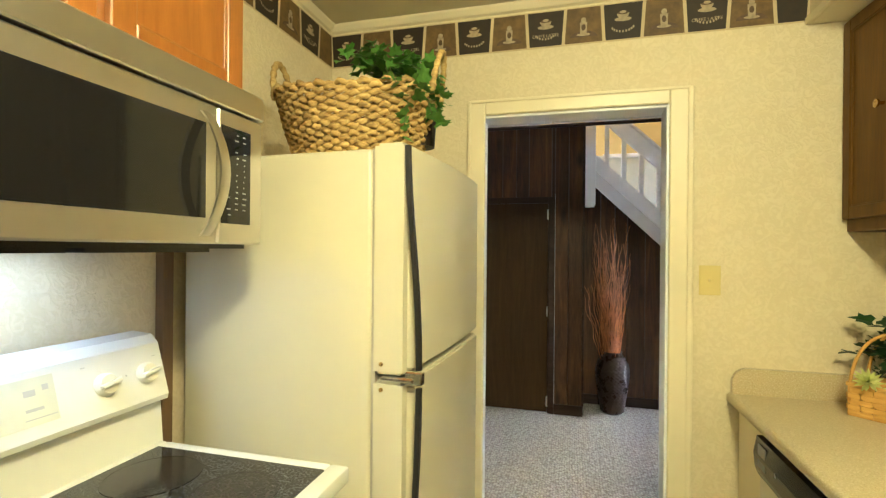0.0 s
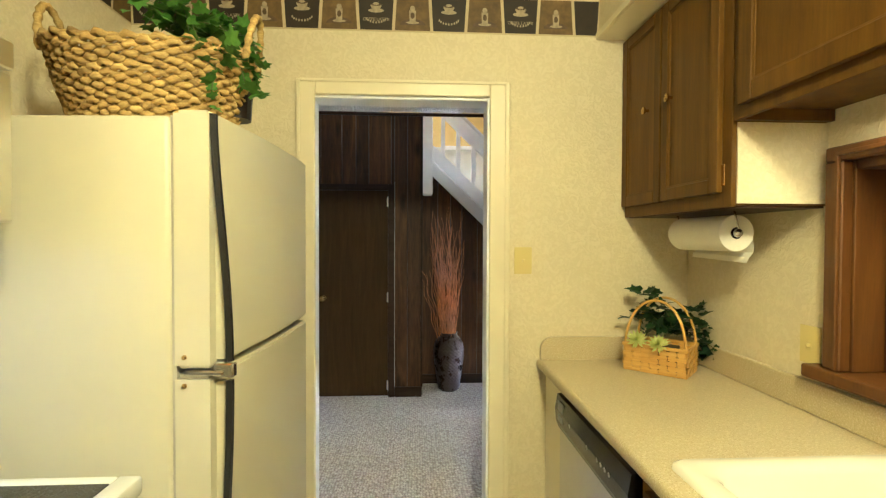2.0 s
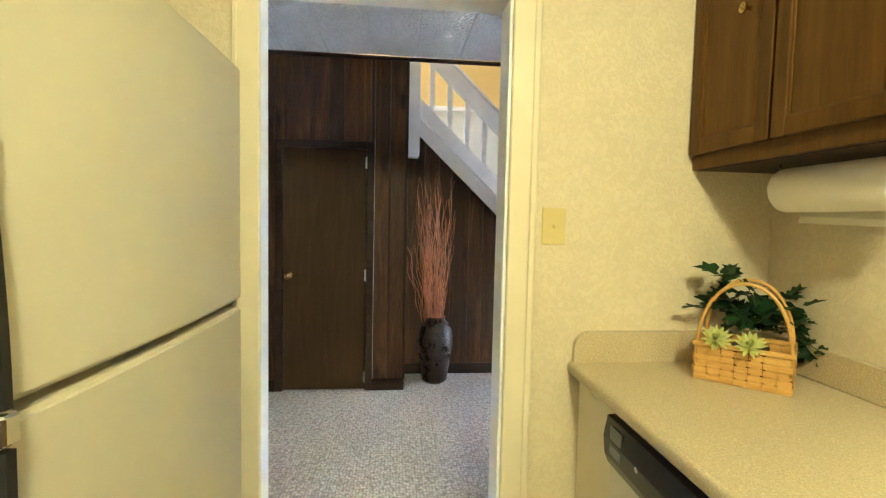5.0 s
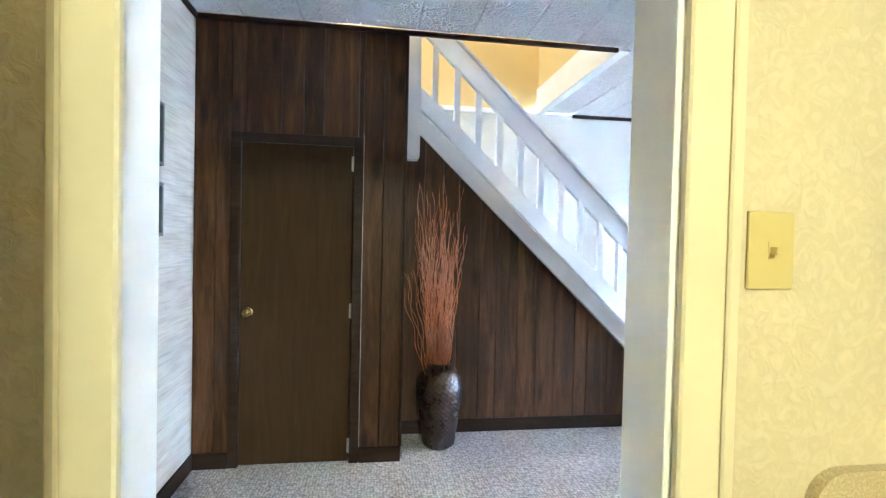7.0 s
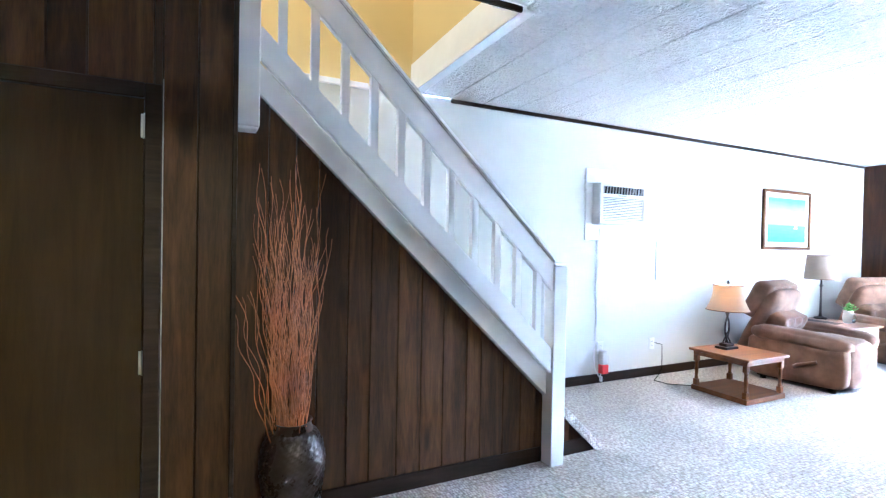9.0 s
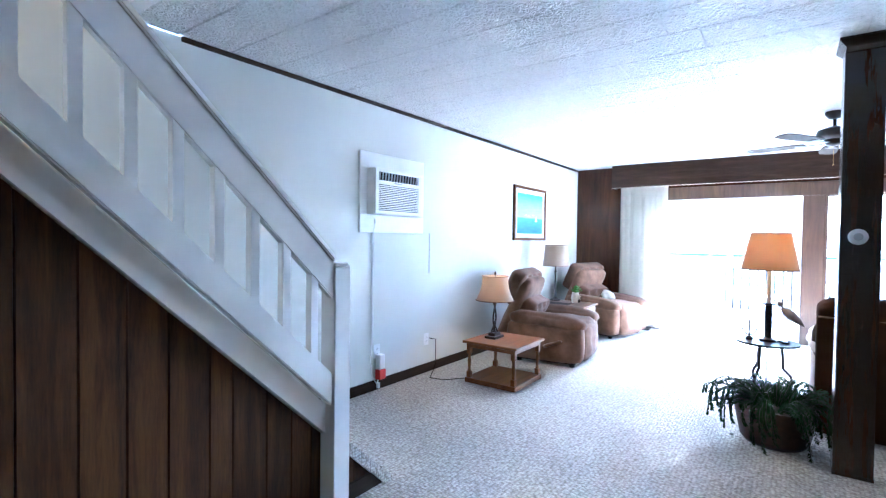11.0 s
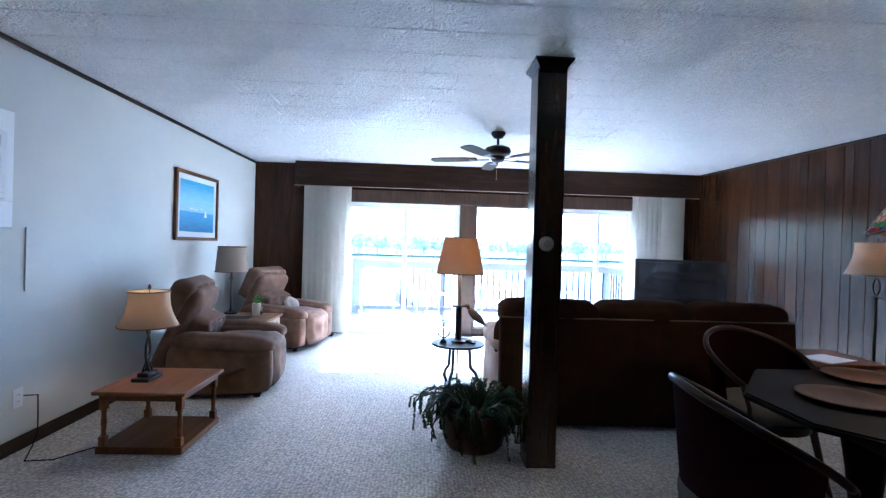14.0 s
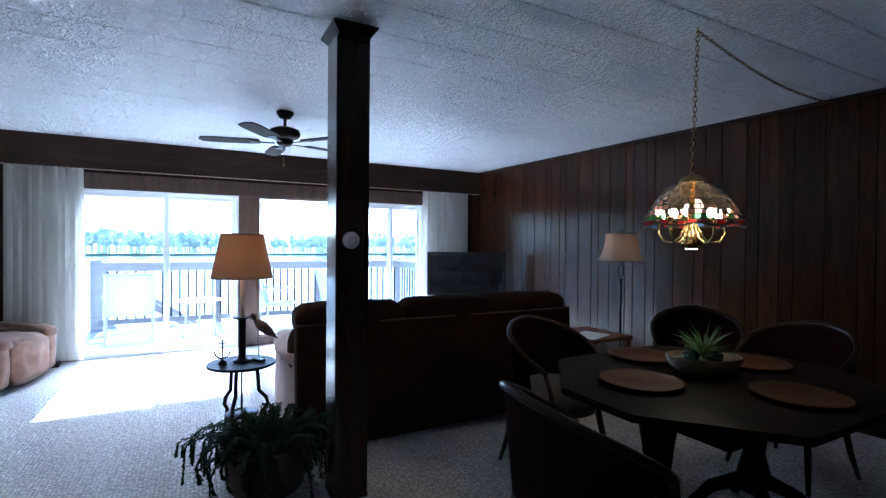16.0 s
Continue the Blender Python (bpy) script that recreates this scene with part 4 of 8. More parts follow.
sink = thing("kitchen_sink", "almond enamel drop-in sink with a draining grid", "sink")
bm = bmesh.new()
def rrect(x0, x1, y0, y1, r, z, n=6):
    out = []
    for cx, cy, a0 in ((x1 - r, y1 - r, 0), (x0 + r, y1 - r, 90), (x0 + r, y0 + r, 180), (x1 - r, y0 + r, 270)):
        for k in range(n + 1):
            a = radians(a0 + 90 * k / n)
            out.append(bm.verts.new((cx + r * math.cos(a), cy + r * math.sin(a), z)))
    return out
loops = [rrect(SX0, SX1, SY0, SY1, 0.035, CT), rrect(SX0 + 0.002, SX1 - 0.002, SY0 + 0.002, SY1 - 0.002, 0.035, CT + 0.010), rrect(SX0 + 0.012, SX1 - 0.012, SY0 + 0.012, SY1 - 0.012, 0.035, CT + 0.016),
         rrect(SX0 + 0.055, SX1 - 0.055, SY0 + 0.055, SY1 - 0.055, 0.06, CT + 0.014), rrect(SX0 + 0.068, SX1 - 0.068, SY0 + 0.068, SY1 - 0.068, 0.06, CT + 0.0),
         rrect(SX0 + 0.085, SX1 - 0.085, SY0 + 0.085, SY1 - 0.085, 0.07, CT - 0.14), rrect(SX0 + 0.12, SX1 - 0.12, SY0 + 0.12, SY1 - 0.12, 0.07, CT - 0.17)]
for a, b2 in zip(loops, loops[1:]):
    for k in range(len(a)):
        bm.faces.new((a[k], a[(k + 1) % len(a)], b2[(k + 1) % len(a)], b2[k]))
bm.faces.new(loops[-1])
part("basin", bm, PORCELAIN, sink, smooth=0.9)
bm = bmesh.new()
gz, gx0, gx1, gy0, gy1 = CT - 0.085, 1.13, 1.46, 2.15, 2.66
tube(bm, [(gx0, gy0, gz), (gx1, gy0, gz), (gx1, gy1, gz), (gx0, gy1, gz)], 0.003, 6, True)
k = gx0 + 0.022
while k < gx1:
    tube(bm, [(k, gy0, gz), (k, gy1, gz), (k, gy1 + 0.002, gz - 0.07)], 0.0018, 5)
    k += 0.022
for px_, py_ in ((gx0, gy0), (gx1, gy0), (gx0, gy1), (gx1, gy1)):
    tube(bm, [(px_, py_, gz), (px_, py_, CT - 0.165)], 0.003, 6)
part("draining_grid", bm, IRON, sink, "dark wire draining grid")
bm = bmesh.new()
lathe(bm, [(0.085, 0), (0.09, 0.02), (0.085, 0.06), (0.07, 0.062), (0.06, 0.02), (0.0001, 0.015)], 24, (1.42, 2.56, CT - 0.083))
single("black_bowl", bm, BLACK, "black round dish standing in the sink grid", "dish", smooth=1)

# wall cabinets on the right
cab1 = thing("wall_cabinet", "dark stained tall wall cabinet with two doors and round knobs", "cabinet")
part("cabinet_box", boxes((1.341, KITCHEN_R - 0.001, 3.059, DOOR_Y - 0.002, 1.505, 2.294)), CABINET, cab1)
part("face_frame", boxes((1.325, 1.340, 3.056, DOOR_Y - 0.002, 1.50, 2.294), bevel=0.0015), CABINET, cab1)
part("side_covering", boxes((1.342, KITCHEN_R - 0.001, 3.053, 3.058, 1.51, 1.749)), PAPER, cab1, "cream papered side panel")
part("underside", boxes((1.345, KITCHEN_R - 0.002, 3.064, DOOR_Y - 0.004, 1.498, 1.5045)), DARK_BASE, cab1)
d1 = panel_door("cabinet_door", cab1, 1.324, 3.445, 3.772, 1.545, 2.27, CABINET, -1, 0.045)
d2 = panel_door("cabinet_door", cab1, 1.324, 3.095, 3.435, 1.545, 2.27, CABINET, -1, 0.045)
for d, y in ((d1, 3.53), (d2, 3.357)):
    bm = bmesh.new()
    lathe(bm, [(0.006, 0), (0.005, 0.012), (0.013, 0.018), (0.014, 0.024), (0.0001, 0.030)], 14)
    bmesh.ops.transform(bm, matrix=pose(1.306, y, 1.908, 0, -90, 0), verts=bm.verts)
    part("knob", bm, BRASS, d, "small round brass knob", smooth=1)
for z in (1.565, 2.15):
    part("hinge", boxes((1.319, 1.324, 3.080, 3.098, z, z + 0.065), bevel=0.002), BRASS, cab1, "brass hinge")
cab2 = thing("wall_cabinet", "dark stained short wall cabinet over the pass-through", "cabinet")
part("cabinet_box", boxes((1.341, KITCHEN_R - 0.001, 1.0, 3.050, 1.785, 2.294)), CABINET, cab2)
part("face_frame", boxes((1.325, 1.340, 1.0, 3.050, 1.750, 2.294), bevel=0.0015), CABINET, cab2)
part("side_rail", boxes((1.342, KITCHEN_R - 0.002, 3.030, 3.050, 1.751, 1.784)), CABINET, cab2)
for y0, y1 in ((2.40, 2.99), (1.78, 2.37), (1.16, 1.75)):
    panel_door("cabinet_door", cab2, 1.324, y0 + 0.02, y1 + 0.02, 1.785, 2.27, CABINET, -1, 0.055)
part("hinge", boxes((1.319, 1.3235, 3.014, 3.026, 1.82, 1.865), bevel=0.001), STEEL, cab2, "steel hinge")

# paper towels
roll = thing("paper_towel_holder", "white paper towel roll on a wire holder under the cabinet", "paper towel", (1.460, 3.385, 1.425))
bm = bmesh.new()
lathe(bm, [(0.020, -0.16), (0.060, -0.16), (0.0615, -0.155), (0.0615, 0.155), (0.060, 0.16), (0.020, 0.16)], 36, wave=lambda a, h: 1 + 0.01 * math.sin(3 * a))
bmesh.ops.transform(bm, matrix=pose(0, 0, 0, 90), verts=bm.verts)
PAPER_WHITE = plain("paper_towel", (0.78, 0.75, 0.64), 0.9, vary=0.05, fine=150, bump=0.4)
part("towel_roll", bm, PAPER_WHITE, roll, smooth=0.8)
bm = bmesh.new()
sheet = [(0.058, -0.015), (0.062, -0.04), (0.060, -0.065), (0.045, -0.082), (0.040, -0.10)]
for i in range(len(sheet) - 1):
    (xa, za), (xb, zb) = sheet[i], sheet[i + 1]
    vs = [bm.verts.new((x, y, z + (0.012 if y > 0 else 0) * (i / 4))) for x, z, y in ((xa, za, -0.158), (xb, zb, -0.158), (xb, zb, 0.158), (xa, za, 0.158))]
    bm.faces.new(vs)
bmesh.ops.remove_doubles(bm, verts=bm.verts, dist=0.0005)
bmesh.ops.solidify(bm, geom=bm.faces[:], thickness=0.0015)
part("loose_sheet", bm, PAPER_WHITE, roll, smooth=1)
bm = bmesh.new()
lathe(bm, [(0.0195, -0.161), (0.0195, 0.161)], 20)
bmesh.ops.transform(bm, matrix=pose(0, 0, 0, 90), verts=bm.verts)
part("cardboard_core", bm, BLACK, roll)
for s in (-1, 1):
    bm = bmesh.new()
    tube(bm, [(0, s * 0.150, 0), (0, s * 0.168, 0), (0, s * 0.172, 0.01), (-0.01, s * 0.172, 0.05), (-0.02, s * 0.17, 0.088)], 0.003, 8)
    part("wire_bracket", bm, CHROME, roll, "chrome wire bracket", smooth=2)
bm = bmesh.new()
lathe(bm, [(0.0001, 0), (0.012, 0.002), (0.016, 0.010), (0.012, 0.022), (0.0001, 0.026)], 16)
bmesh.ops.transform(bm, matrix=pose(0, -0.155, 0, 90), verts=bm.verts)
part("end_cap", bm, CHROME, roll, "chrome end cap", smooth=2)

# pass-through frame with a folded shutter
pt = tagged(part("window_pass_through", boxes((1.585, 1.619, 1.70, 3.025, 1.626, 1.668), (1.585, 1.619, 2.966, 3.025, 1.03, 1.6255), (1.585, 1.619, 1.70, 1.755, 1.03, 1.6255), bevel=0.004), RED_PINE), "red-brown stained pine frame of the kitchen pass-through", kind="structure")
part("inner_bead", boxes((1.576, 1.586, 2.972, 2.985, 1.031, 1.64), (1.576, 1.586, 1.74, 2.985, 1.64, 1.652), bevel=0.002), RED_PINE, pt)
part("jamb", boxes((1.621, 1.742, 2.962, 2.999, 1.03, 1.63), (1.621, 1.742, 1.751, 1.79, 1.03, 1.63), (1.621, 1.742, 1.791, 2.961, 1.60, 1.63), bevel=0.002), RED_PINE, pt)
part("sill", boxes((1.565, 1.742, 1.67, 3.077, 0.99, 1.029), bevel=0.006, seg=2), RED_PINE, pt, "red-brown stained pine sill")
SHUTTER_WOOD = wood("dark_shutter_wood", (0.04, 0.014, 0.006), (0.07, 0.026, 0.01), (0.11, 0.045, 0.018))
for ya, yb in ((2.36, 2.961), (1.80, 2.357)):
    shutter = tagged(part("shutter", boxes((1.716, 1.728, ya + 0.032, yb - 0.032, 1.08, 1.55)), SHUTTER_WOOD), "closed dark wooden shutter leaf in the pass-through", "shutter", "leaves of the pass-through shutter")
    for q0, q1 in ((ya, ya + 0.033), (yb - 0.033, yb)):
        part("stile", boxes((1.712, 1.732, q0, q1, 1.033, 1.598), bevel=0.002), SHUTTER_WOOD, shutter)
    for q0, q1 in ((1.033, 1.081), (1.549, 1.598)):
        part("rail", boxes((1.712, 1.732, ya + 0.033, yb - 0.033, q0, q1), bevel=0.002), SHUTTER_WOOD, shutter)
    if ya > 2:
        for z in (1.10, 1.52):
            part("hinge", boxes((1.706, 1.7115, 2.915, 2.945, z, z + 0.05), bevel=0.001), STEEL, shutter, "steel butt hinge")

# leaves
def ivy_leaf(bm, m, size, rnd):
    """One five-pointed ivy leaf, folded a little along its middle."""
    pts = [(0, 0), (0.32, -0.10), (0.52, 0.12), (0.33, 0.34), (0.44, 0.62), (0.18, 0.60), (0, 1.0)]
    bend = rnd.uniform(0.05, 0.25)
    mid = [bm.verts.new(m @ Vector((0, y * size, -bend * size * y * y * 0.6))) for y in (0.0, 0.38, 1.0)]
    for s in (-1, 1):
        side = [bm.verts.new(m @ Vector((s * u * size, v * size, (bend * abs(u) - 0.3 * bend * v * v) * size))) for u, v in pts[1:-1]]
        loop1 = [mid[0], side[0], side[1], side[2], mid[1]]
        loop2 = [mid[1], side[2], side[3], side[4], mid[2]]
        bm.faces.new(loop1 if s > 0 else loop1[::-1]), bm.faces.new(loop2 if s > 0 else loop2[::-1])


def ivy_spray(start, runs, step, size, seed, droop):
    """Stems that wander and droop from a place, with leaves. Returns the meshes of leaves and of stems."""
    rnd = random.Random(seed)
    leaves, stems = bmesh.new(), bmesh.new()
    for direction, count in runs:
        p, d, pts = Vector(start) + Vector([rnd.uniform(-0.02, 0.02) for _ in range(3)]), Vector(direction).normalized(), []
        for i in range(count):
            pts.append(p.copy())
            d = (d + Vector((rnd.uniform(-0.35, 0.35), rnd.uniform(-0.35, 0.35), rnd.uniform(-0.25, 0.2) - droop * i / count))).normalized()
            p = p + d * step
            out = Vector((rnd.uniform(-1, 1), rnd.uniform(-1, 1), rnd.uniform(-0.4, 0.7)))
            m = Matrix.Translation(p) @ out.to_track_quat("Y", "Z").to_matrix().to_4x4() @ pose(0, 0, 0, rnd.uniform(-30, 10), rnd.uniform(-40, 40), 0)
            ivy_leaf(leaves, m, size * rnd.uniform(0.55, 1.1), rnd)
        if len(pts) > 1:
            tube(stems, pts, 0.0012, 4)
    return leaves, stems


IVY_BRIGHT = foliage("bright_ivy_leaf", (0.025, 0.10, 0.012), (0.14, 0.32, 0.05))
IVY_DARK = foliage("dark_ivy_leaf", (0.008, 0.028, 0.012), (0.03, 0.085, 0.02))
STEM = plain("green_stem", (0.08, 0.10, 0.03), 0.6)
RUSH = wood("seagrass_rope", (0.14, 0.075, 0.015), (0.46, 0.30, 0.075), (0.72, 0.54, 0.20), "x", 0.75, 3.0, 0, 0, 0.1)
WICKER = wood("yellow_splint", (0.40, 0.20, 0.03), (0.55, 0.31, 0.05), (0.66, 0.42, 0.09), "x", 0.45, 3.0, 0.2, 0, 0.1)

# rope basket: oval, woven strands on hoops
basket = thing("woven_basket", "round seagrass basket with two loop handles on the fridge", "basket", (-0.315, 3.05, 1.681), 4)
random.seed(12)
rows_n, around = 19, 50
def oval(a, t):
    rx, ry = 0.185 + 0.085 * t - 0.02 * t * t, 0.15 + 0.055 * t
    z = 0.012 + t * 0.20 + 0.02 * math.cos(2 * a) * t
    return Vector((rx * math.cos(a), ry * math.sin(a), z))
for r in range(rows_n):
    t = r / (rows_n - 1)
    pts, rad = [], []
    n = around * 3
    for k in range(n):
        a = 2 * math.pi * k / n
        p = oval(a, t)
        weave = math.sin(around / 2 * a + math.pi * r)
        out = Vector((math.cos(a), math.sin(a), 0))
        pts.append(p + out * (0.006 * weave) + Vector((0, 0, 0.0035 * math.sin(around * a + r))) + Vector(noise.noise_vector(p * 40 + Vector((r, 0, 0)))) * 0.002)
        rad.append(0.0072 + 0.0022 * weave)
    bm = bmesh.new()
    tube(bm, pts, rad, 6, True)
    part("woven_strand", bm, RUSH, basket, "golden brown woven seagrass strand", smooth=2)
bm = bmesh.new()
for k in range(around):
    a = 2 * math.pi * k / around
    tube(bm, [oval(a, t) * 1.0 + Vector((math.cos(a), math.sin(a), 0)) * (-0.004) for t in (0, 0.33, 0.66, 1.0)], 0.005, 5)
part("uprights", bm, RUSH, basket)
bm = bmesh.new()
prism(bm, [tuple(oval(2 * math.pi * k / 32, 0))[:2] for k in range(32)], (0, 0.012), "z")
part("basket_bottom", bm, RUSH, basket)
for s in (-1, 1):
    bm = bmesh.new()
    pts = []
    for k in range(33):
        u = math.pi * k / 32
        pts.append(Vector((s * (0.250 + 0.02 * math.sin(u)), 0.062 * math.cos(u), 0.20 + 0.135 * math.sin(u))))
    tube(bm, pts, [0.0095 + 0.002 * math.sin(k * 2.1) for k in range(33)], 8)
    part("loop_handle", bm, RUSH, basket, smooth=2)
leaves, stems = ivy_spray((-0.22, 3.01, 1.95), [((0.6, -0.4, 0.6), 10), ((1, -0.6, 0.2), 13), ((1, 0.2, 0.1), 13), ((0.9, 0.1, 0.35), 12), ((0.2, -0.8, 0.5), 9), ((-0.5, -0.5, 0.8), 7), ((0.3, 0.6, 0.5), 9), ((0.5, -0.9, 0.0), 11), ((0, -0.2, 1), 7), ((0.8, -0.3, 0.4), 12), ((-0.6, 0.2, 0.6), 6), ((0.5, -0.5, 0.3), 11), ((-0.2, -0.7, 0.4), 8), ((0.4, -0.7, 0.6), 9), ((1, -0.2, 0.5), 11), ((0.1, -1, 0.2), 9), ((-0.3, -0.9, 0.4), 8), ((0.9, 0.3, 0.5), 13), ((0.8, 0.5, 0.2), 12), ((1, 0.1, -0.1), 14), ((0.7, -0.5, -0.1), 13), ((0.6, 0.1, 0.9), 9), ((1, 0.5, 0.4), 13)], 0.0215, 0.050, 4, 0.6)
ivy = thing("ivy_plant", "bright green trailing ivy spilling from the seagrass basket", "plant", (-0.13, 3.10, 1.80))
for nm, b_, m_ in (("ivy_leaves", leaves, IVY_BRIGHT), ("ivy_stems", stems, STEM)):
    bmesh.ops.translate(b_, vec=(0.13, -3.10, -1.80), verts=b_.verts)
    part(nm, b_, m_, ivy)
bm = bmesh.new()
lathe(bm, [(0.05, -0.06), (0.06, 0.10), (0.0001, 0.10)], 16)
part("nursery_pot", bm, IRON, ivy)

# splint basket on the worktop, with ivy and two pale flowers
sb = thing("splint_basket", "yellow woven splint basket with arched handles on the worktop", "basket", (1.395, 3.585, CT), -43)
bm = bmesh.new()
W2, D2, H2 = 0.118, 0.085, 0.10
for r in range(5):
    z0, z1 = 0.004 + r * 0.019, 0.004 + r * 0.019 + 0.0165
    for k in range(7):
        x0, x1 = -W2 + k * 2 * W2 / 7, -W2 + (k + 1) * 2 * W2 / 7
        o = 0.0035 if (k + r) % 2 else 0.0
        box(bm, x0 + 0.0005, x1 - 0.0005, -D2 - o - 0.002, -D2 - o, z0, z1)
        box(bm, x0 + 0.0005, x1 - 0.0005, D2 + o, D2 + o + 0.002, z0, z1)
    for k in range(5):
        y0, y1 = -D2 + k * 2 * D2 / 5, -D2 + (k + 1) * 2 * D2 / 5
        o = 0.0035 if (k + r) % 2 else 0.0
        box(bm, -W2 - o - 0.002, -W2 - o, y0 + 0.0005, y1 - 0.0005, z0, z1)
        box(bm, W2 + o, W2 + o + 0.002, y0 + 0.0005, y1 - 0.0005, z0, z1)
for k in range(7):
    x = -W2 + (k + 0.5) * 2 * W2 / 7
    for s in (-1, 1):
        box(bm, x - 0.011, x + 0.011, s * D2 - 0.0018 if s > 0 else s * D2 + 0.0, s * D2 if s > 0 else s * D2 + 0.0018, 0.0, H2)
box(bm, -W2, W2, -D2, D2, 0.0, 0.004)
part("woven_side", bm, WICKER, sb)
part("rim", boxes((-W2 - 0.006, W2 + 0.006, -D2 - 0.006, -D2 + 0.002, H2, H2 + 0.014), (-W2 - 0.006, W2 + 0.006, D2 - 0.002, D2 + 0.006, H2, H2 + 0.014), (-W2 - 0.006, -W2 + 0.002, -D2 + 0.002, D2 - 0.002, H2, H2 + 0.014), (W2 - 0.002, W2 + 0.006, -D2 + 0.002, D2 - 0.002, H2, H2 + 0.014), bevel=0.002), WICKER, sb)
for s in (-1, 1):
    bm = bmesh.new()
    pts = [(W2 * math.cos(math.pi * k / 20) * 0.98, s * D2 + (-s) * 0.022 * math.sin(math.pi * k / 20), 0.05 + 0.24 * math.sin(math.pi * k / 20) ** 0.75) for k in range(21)]
    tube(bm, pts, 0.0055, 8)
    part("arched_handle", bm, WICKER, sb, smooth=2)
leaves, stems = ivy_spray((1.44, 3.62, CT + 0.155), [((1, 0.1, 0.25), 8), ((0.9, -0.5, 0.1), 8), ((0.2, 0.3, 1), 6), ((-0.5, 0.5, 0.8), 7), ((-0.6, 0.1, 0.7), 6), ((0.5, 0.4, 0.7), 7), ((0.9, 0.3, 0.0), 7), ((0.3, -0.3, 0.6), 5), ((-0.4, 0.8, 0.4), 5), ((0.7, -0.2, 0.5), 7), ((-0.9, 0.2, 0.5), 7), ((0.2, 0.6, 0.9), 8), ((1, -0.3, 0.4), 9), ((-0.2, 0.4, 1), 8), ((0.8, 0.1, 0.6), 9)], 0.027, 0.066, 9, 0.22)
for b_ in (leaves, stems):
    for v in b_.verts:
        v.co.x, v.co.y = min(v.co.x, KITCHEN_R - 0.01), min(v.co.y, DOOR_Y - 0.03)
ivy = thing("ivy_plant", "dark green ivy in the splint basket", "plant", (1.44, 3.62, CT + 0.012))
for nm, b_, m_ in (("ivy_leaves", leaves, IVY_DARK), ("ivy_stems", stems, STEM)):
    bmesh.ops.translate(b_, vec=(-1.44, -3.62, -CT - 0.012), verts=b_.verts)
    part(nm, b_, m_, ivy)
bm = bmesh.new()
lathe(bm, [(0.04, -0.008), (0.05, 0.08), (0.0001, 0.08)], 14)
part("nursery_pot", bm, IRON, ivy)
PETAL = foliage("pale_green_petal", (0.50, 0.55, 0.12), (0.72, 0.75, 0.30), 0.5)
for fx, fy, fz in ((1.285, 3.56, CT + 0.125), (1.345, 3.505, CT + 0.118)):
    bm = bmesh.new()
    rnd = random.Random(int(fx * 1000))
    for ring, n, ln, tilt in ((0, 14, 0.048, 20), (1, 12, 0.040, 42), (2, 9, 0.028, 64)):
        for k in range(n):
            m = pose(0, 0, 0.003 * ring, 0, 0, 360 * k / n + 13 * ring + rnd.uniform(-6, 6)) @ pose(0, 0, 0, 0, -tilt + rnd.uniform(-8, 8), 0)
            w = 0.006
            vs = [bm.verts.new(m @ Vector(p)) for p in ((0, -0.002, 0), (ln * 0.6, -w, 0.002), (ln, 0, 0.004), (ln * 0.6, w, 0.002), (0, 0.002, 0))]
            bm.faces.new(vs)
    fl = thing("daisy_flower", "pale yellow-green daisy head at the basket rim", "flower", (fx, fy, fz), 0, "flowers in the splint basket")
    bmesh.ops.transform(bm, matrix=pose(0, 0, 0, 40, -30, 0), verts=bm.verts)
    part("petals", bm, PETAL, fl)
    bm = bmesh.new()
    tube(bm, [(0, 0, 0), (0.03, 0.02, -0.03), (0.06, 0.05, -0.07)], 0.002, 5)
    part("stem", bm, STEM, fl)

KITCHEN = {ob.name for ob in bpy.data.objects} - ROOM

# ---- stair hall ----
# closet door
door = tagged(part("door_closet", boxes((CX0 + 0.003, CX1 - 0.003, CLOSET_Y - 0.004, CLOSET_Y + 0.034, 0.012, CZ), bevel=0.002), DOOR_WOOD), "plain dark brown flush closet door", kind="structure")
bm = bmesh.new()
lathe(bm, [(0.024, 0), (0.024, 0.004), (0.010, 0.008), (0.010, 0.026), (0.022, 0.034), (0.027, 0.046), (0.022, 0.058), (0.0001, 0.062)], 22)
bmesh.ops.transform(bm, matrix=pose(CX0 + 0.047, CLOSET_Y - 0.004, 0.845, 90), verts=bm.verts)
part("door_knob", bm, BRASS, door, "round brass door knob", smooth=1)
for z in (0.10, 0.85, 1.66):
    bm = boxes((CX1 - 0.012, CX1 - 0.004, CLOSET_Y - 0.0065, CLOSET_Y - 0.0035, z - 0.04, z + 0.04))
    tube(bm, [(CX1, CLOSET_Y - 0.008, z - 0.043), (CX1, CLOSET_Y - 0.008, z + 0.043)], 0.0045, 8)
    part("hinge", bm, STEEL, door, "steel butt hinge")
bm = boxes((CX0 - 0.052, CX0 + 0.001, CLOSET_Y - 0.014, CLOSET_Y + 0.012, 0, CZ + 0.055), (CX1 - 0.001, CX1 + 0.052, CLOSET_Y - 0.014, CLOSET_Y + 0.012, 0, CZ + 0.055), (CX0 + 0.001, CX1 - 0.001, CLOSET_Y - 0.014, CLOSET_Y + 0.012, CZ + 0.003, CZ + 0.055), bevel=0.004)
casing = setting("trim_closet_door", bm, DARK_BASE, "dark brown casing round the closet door")
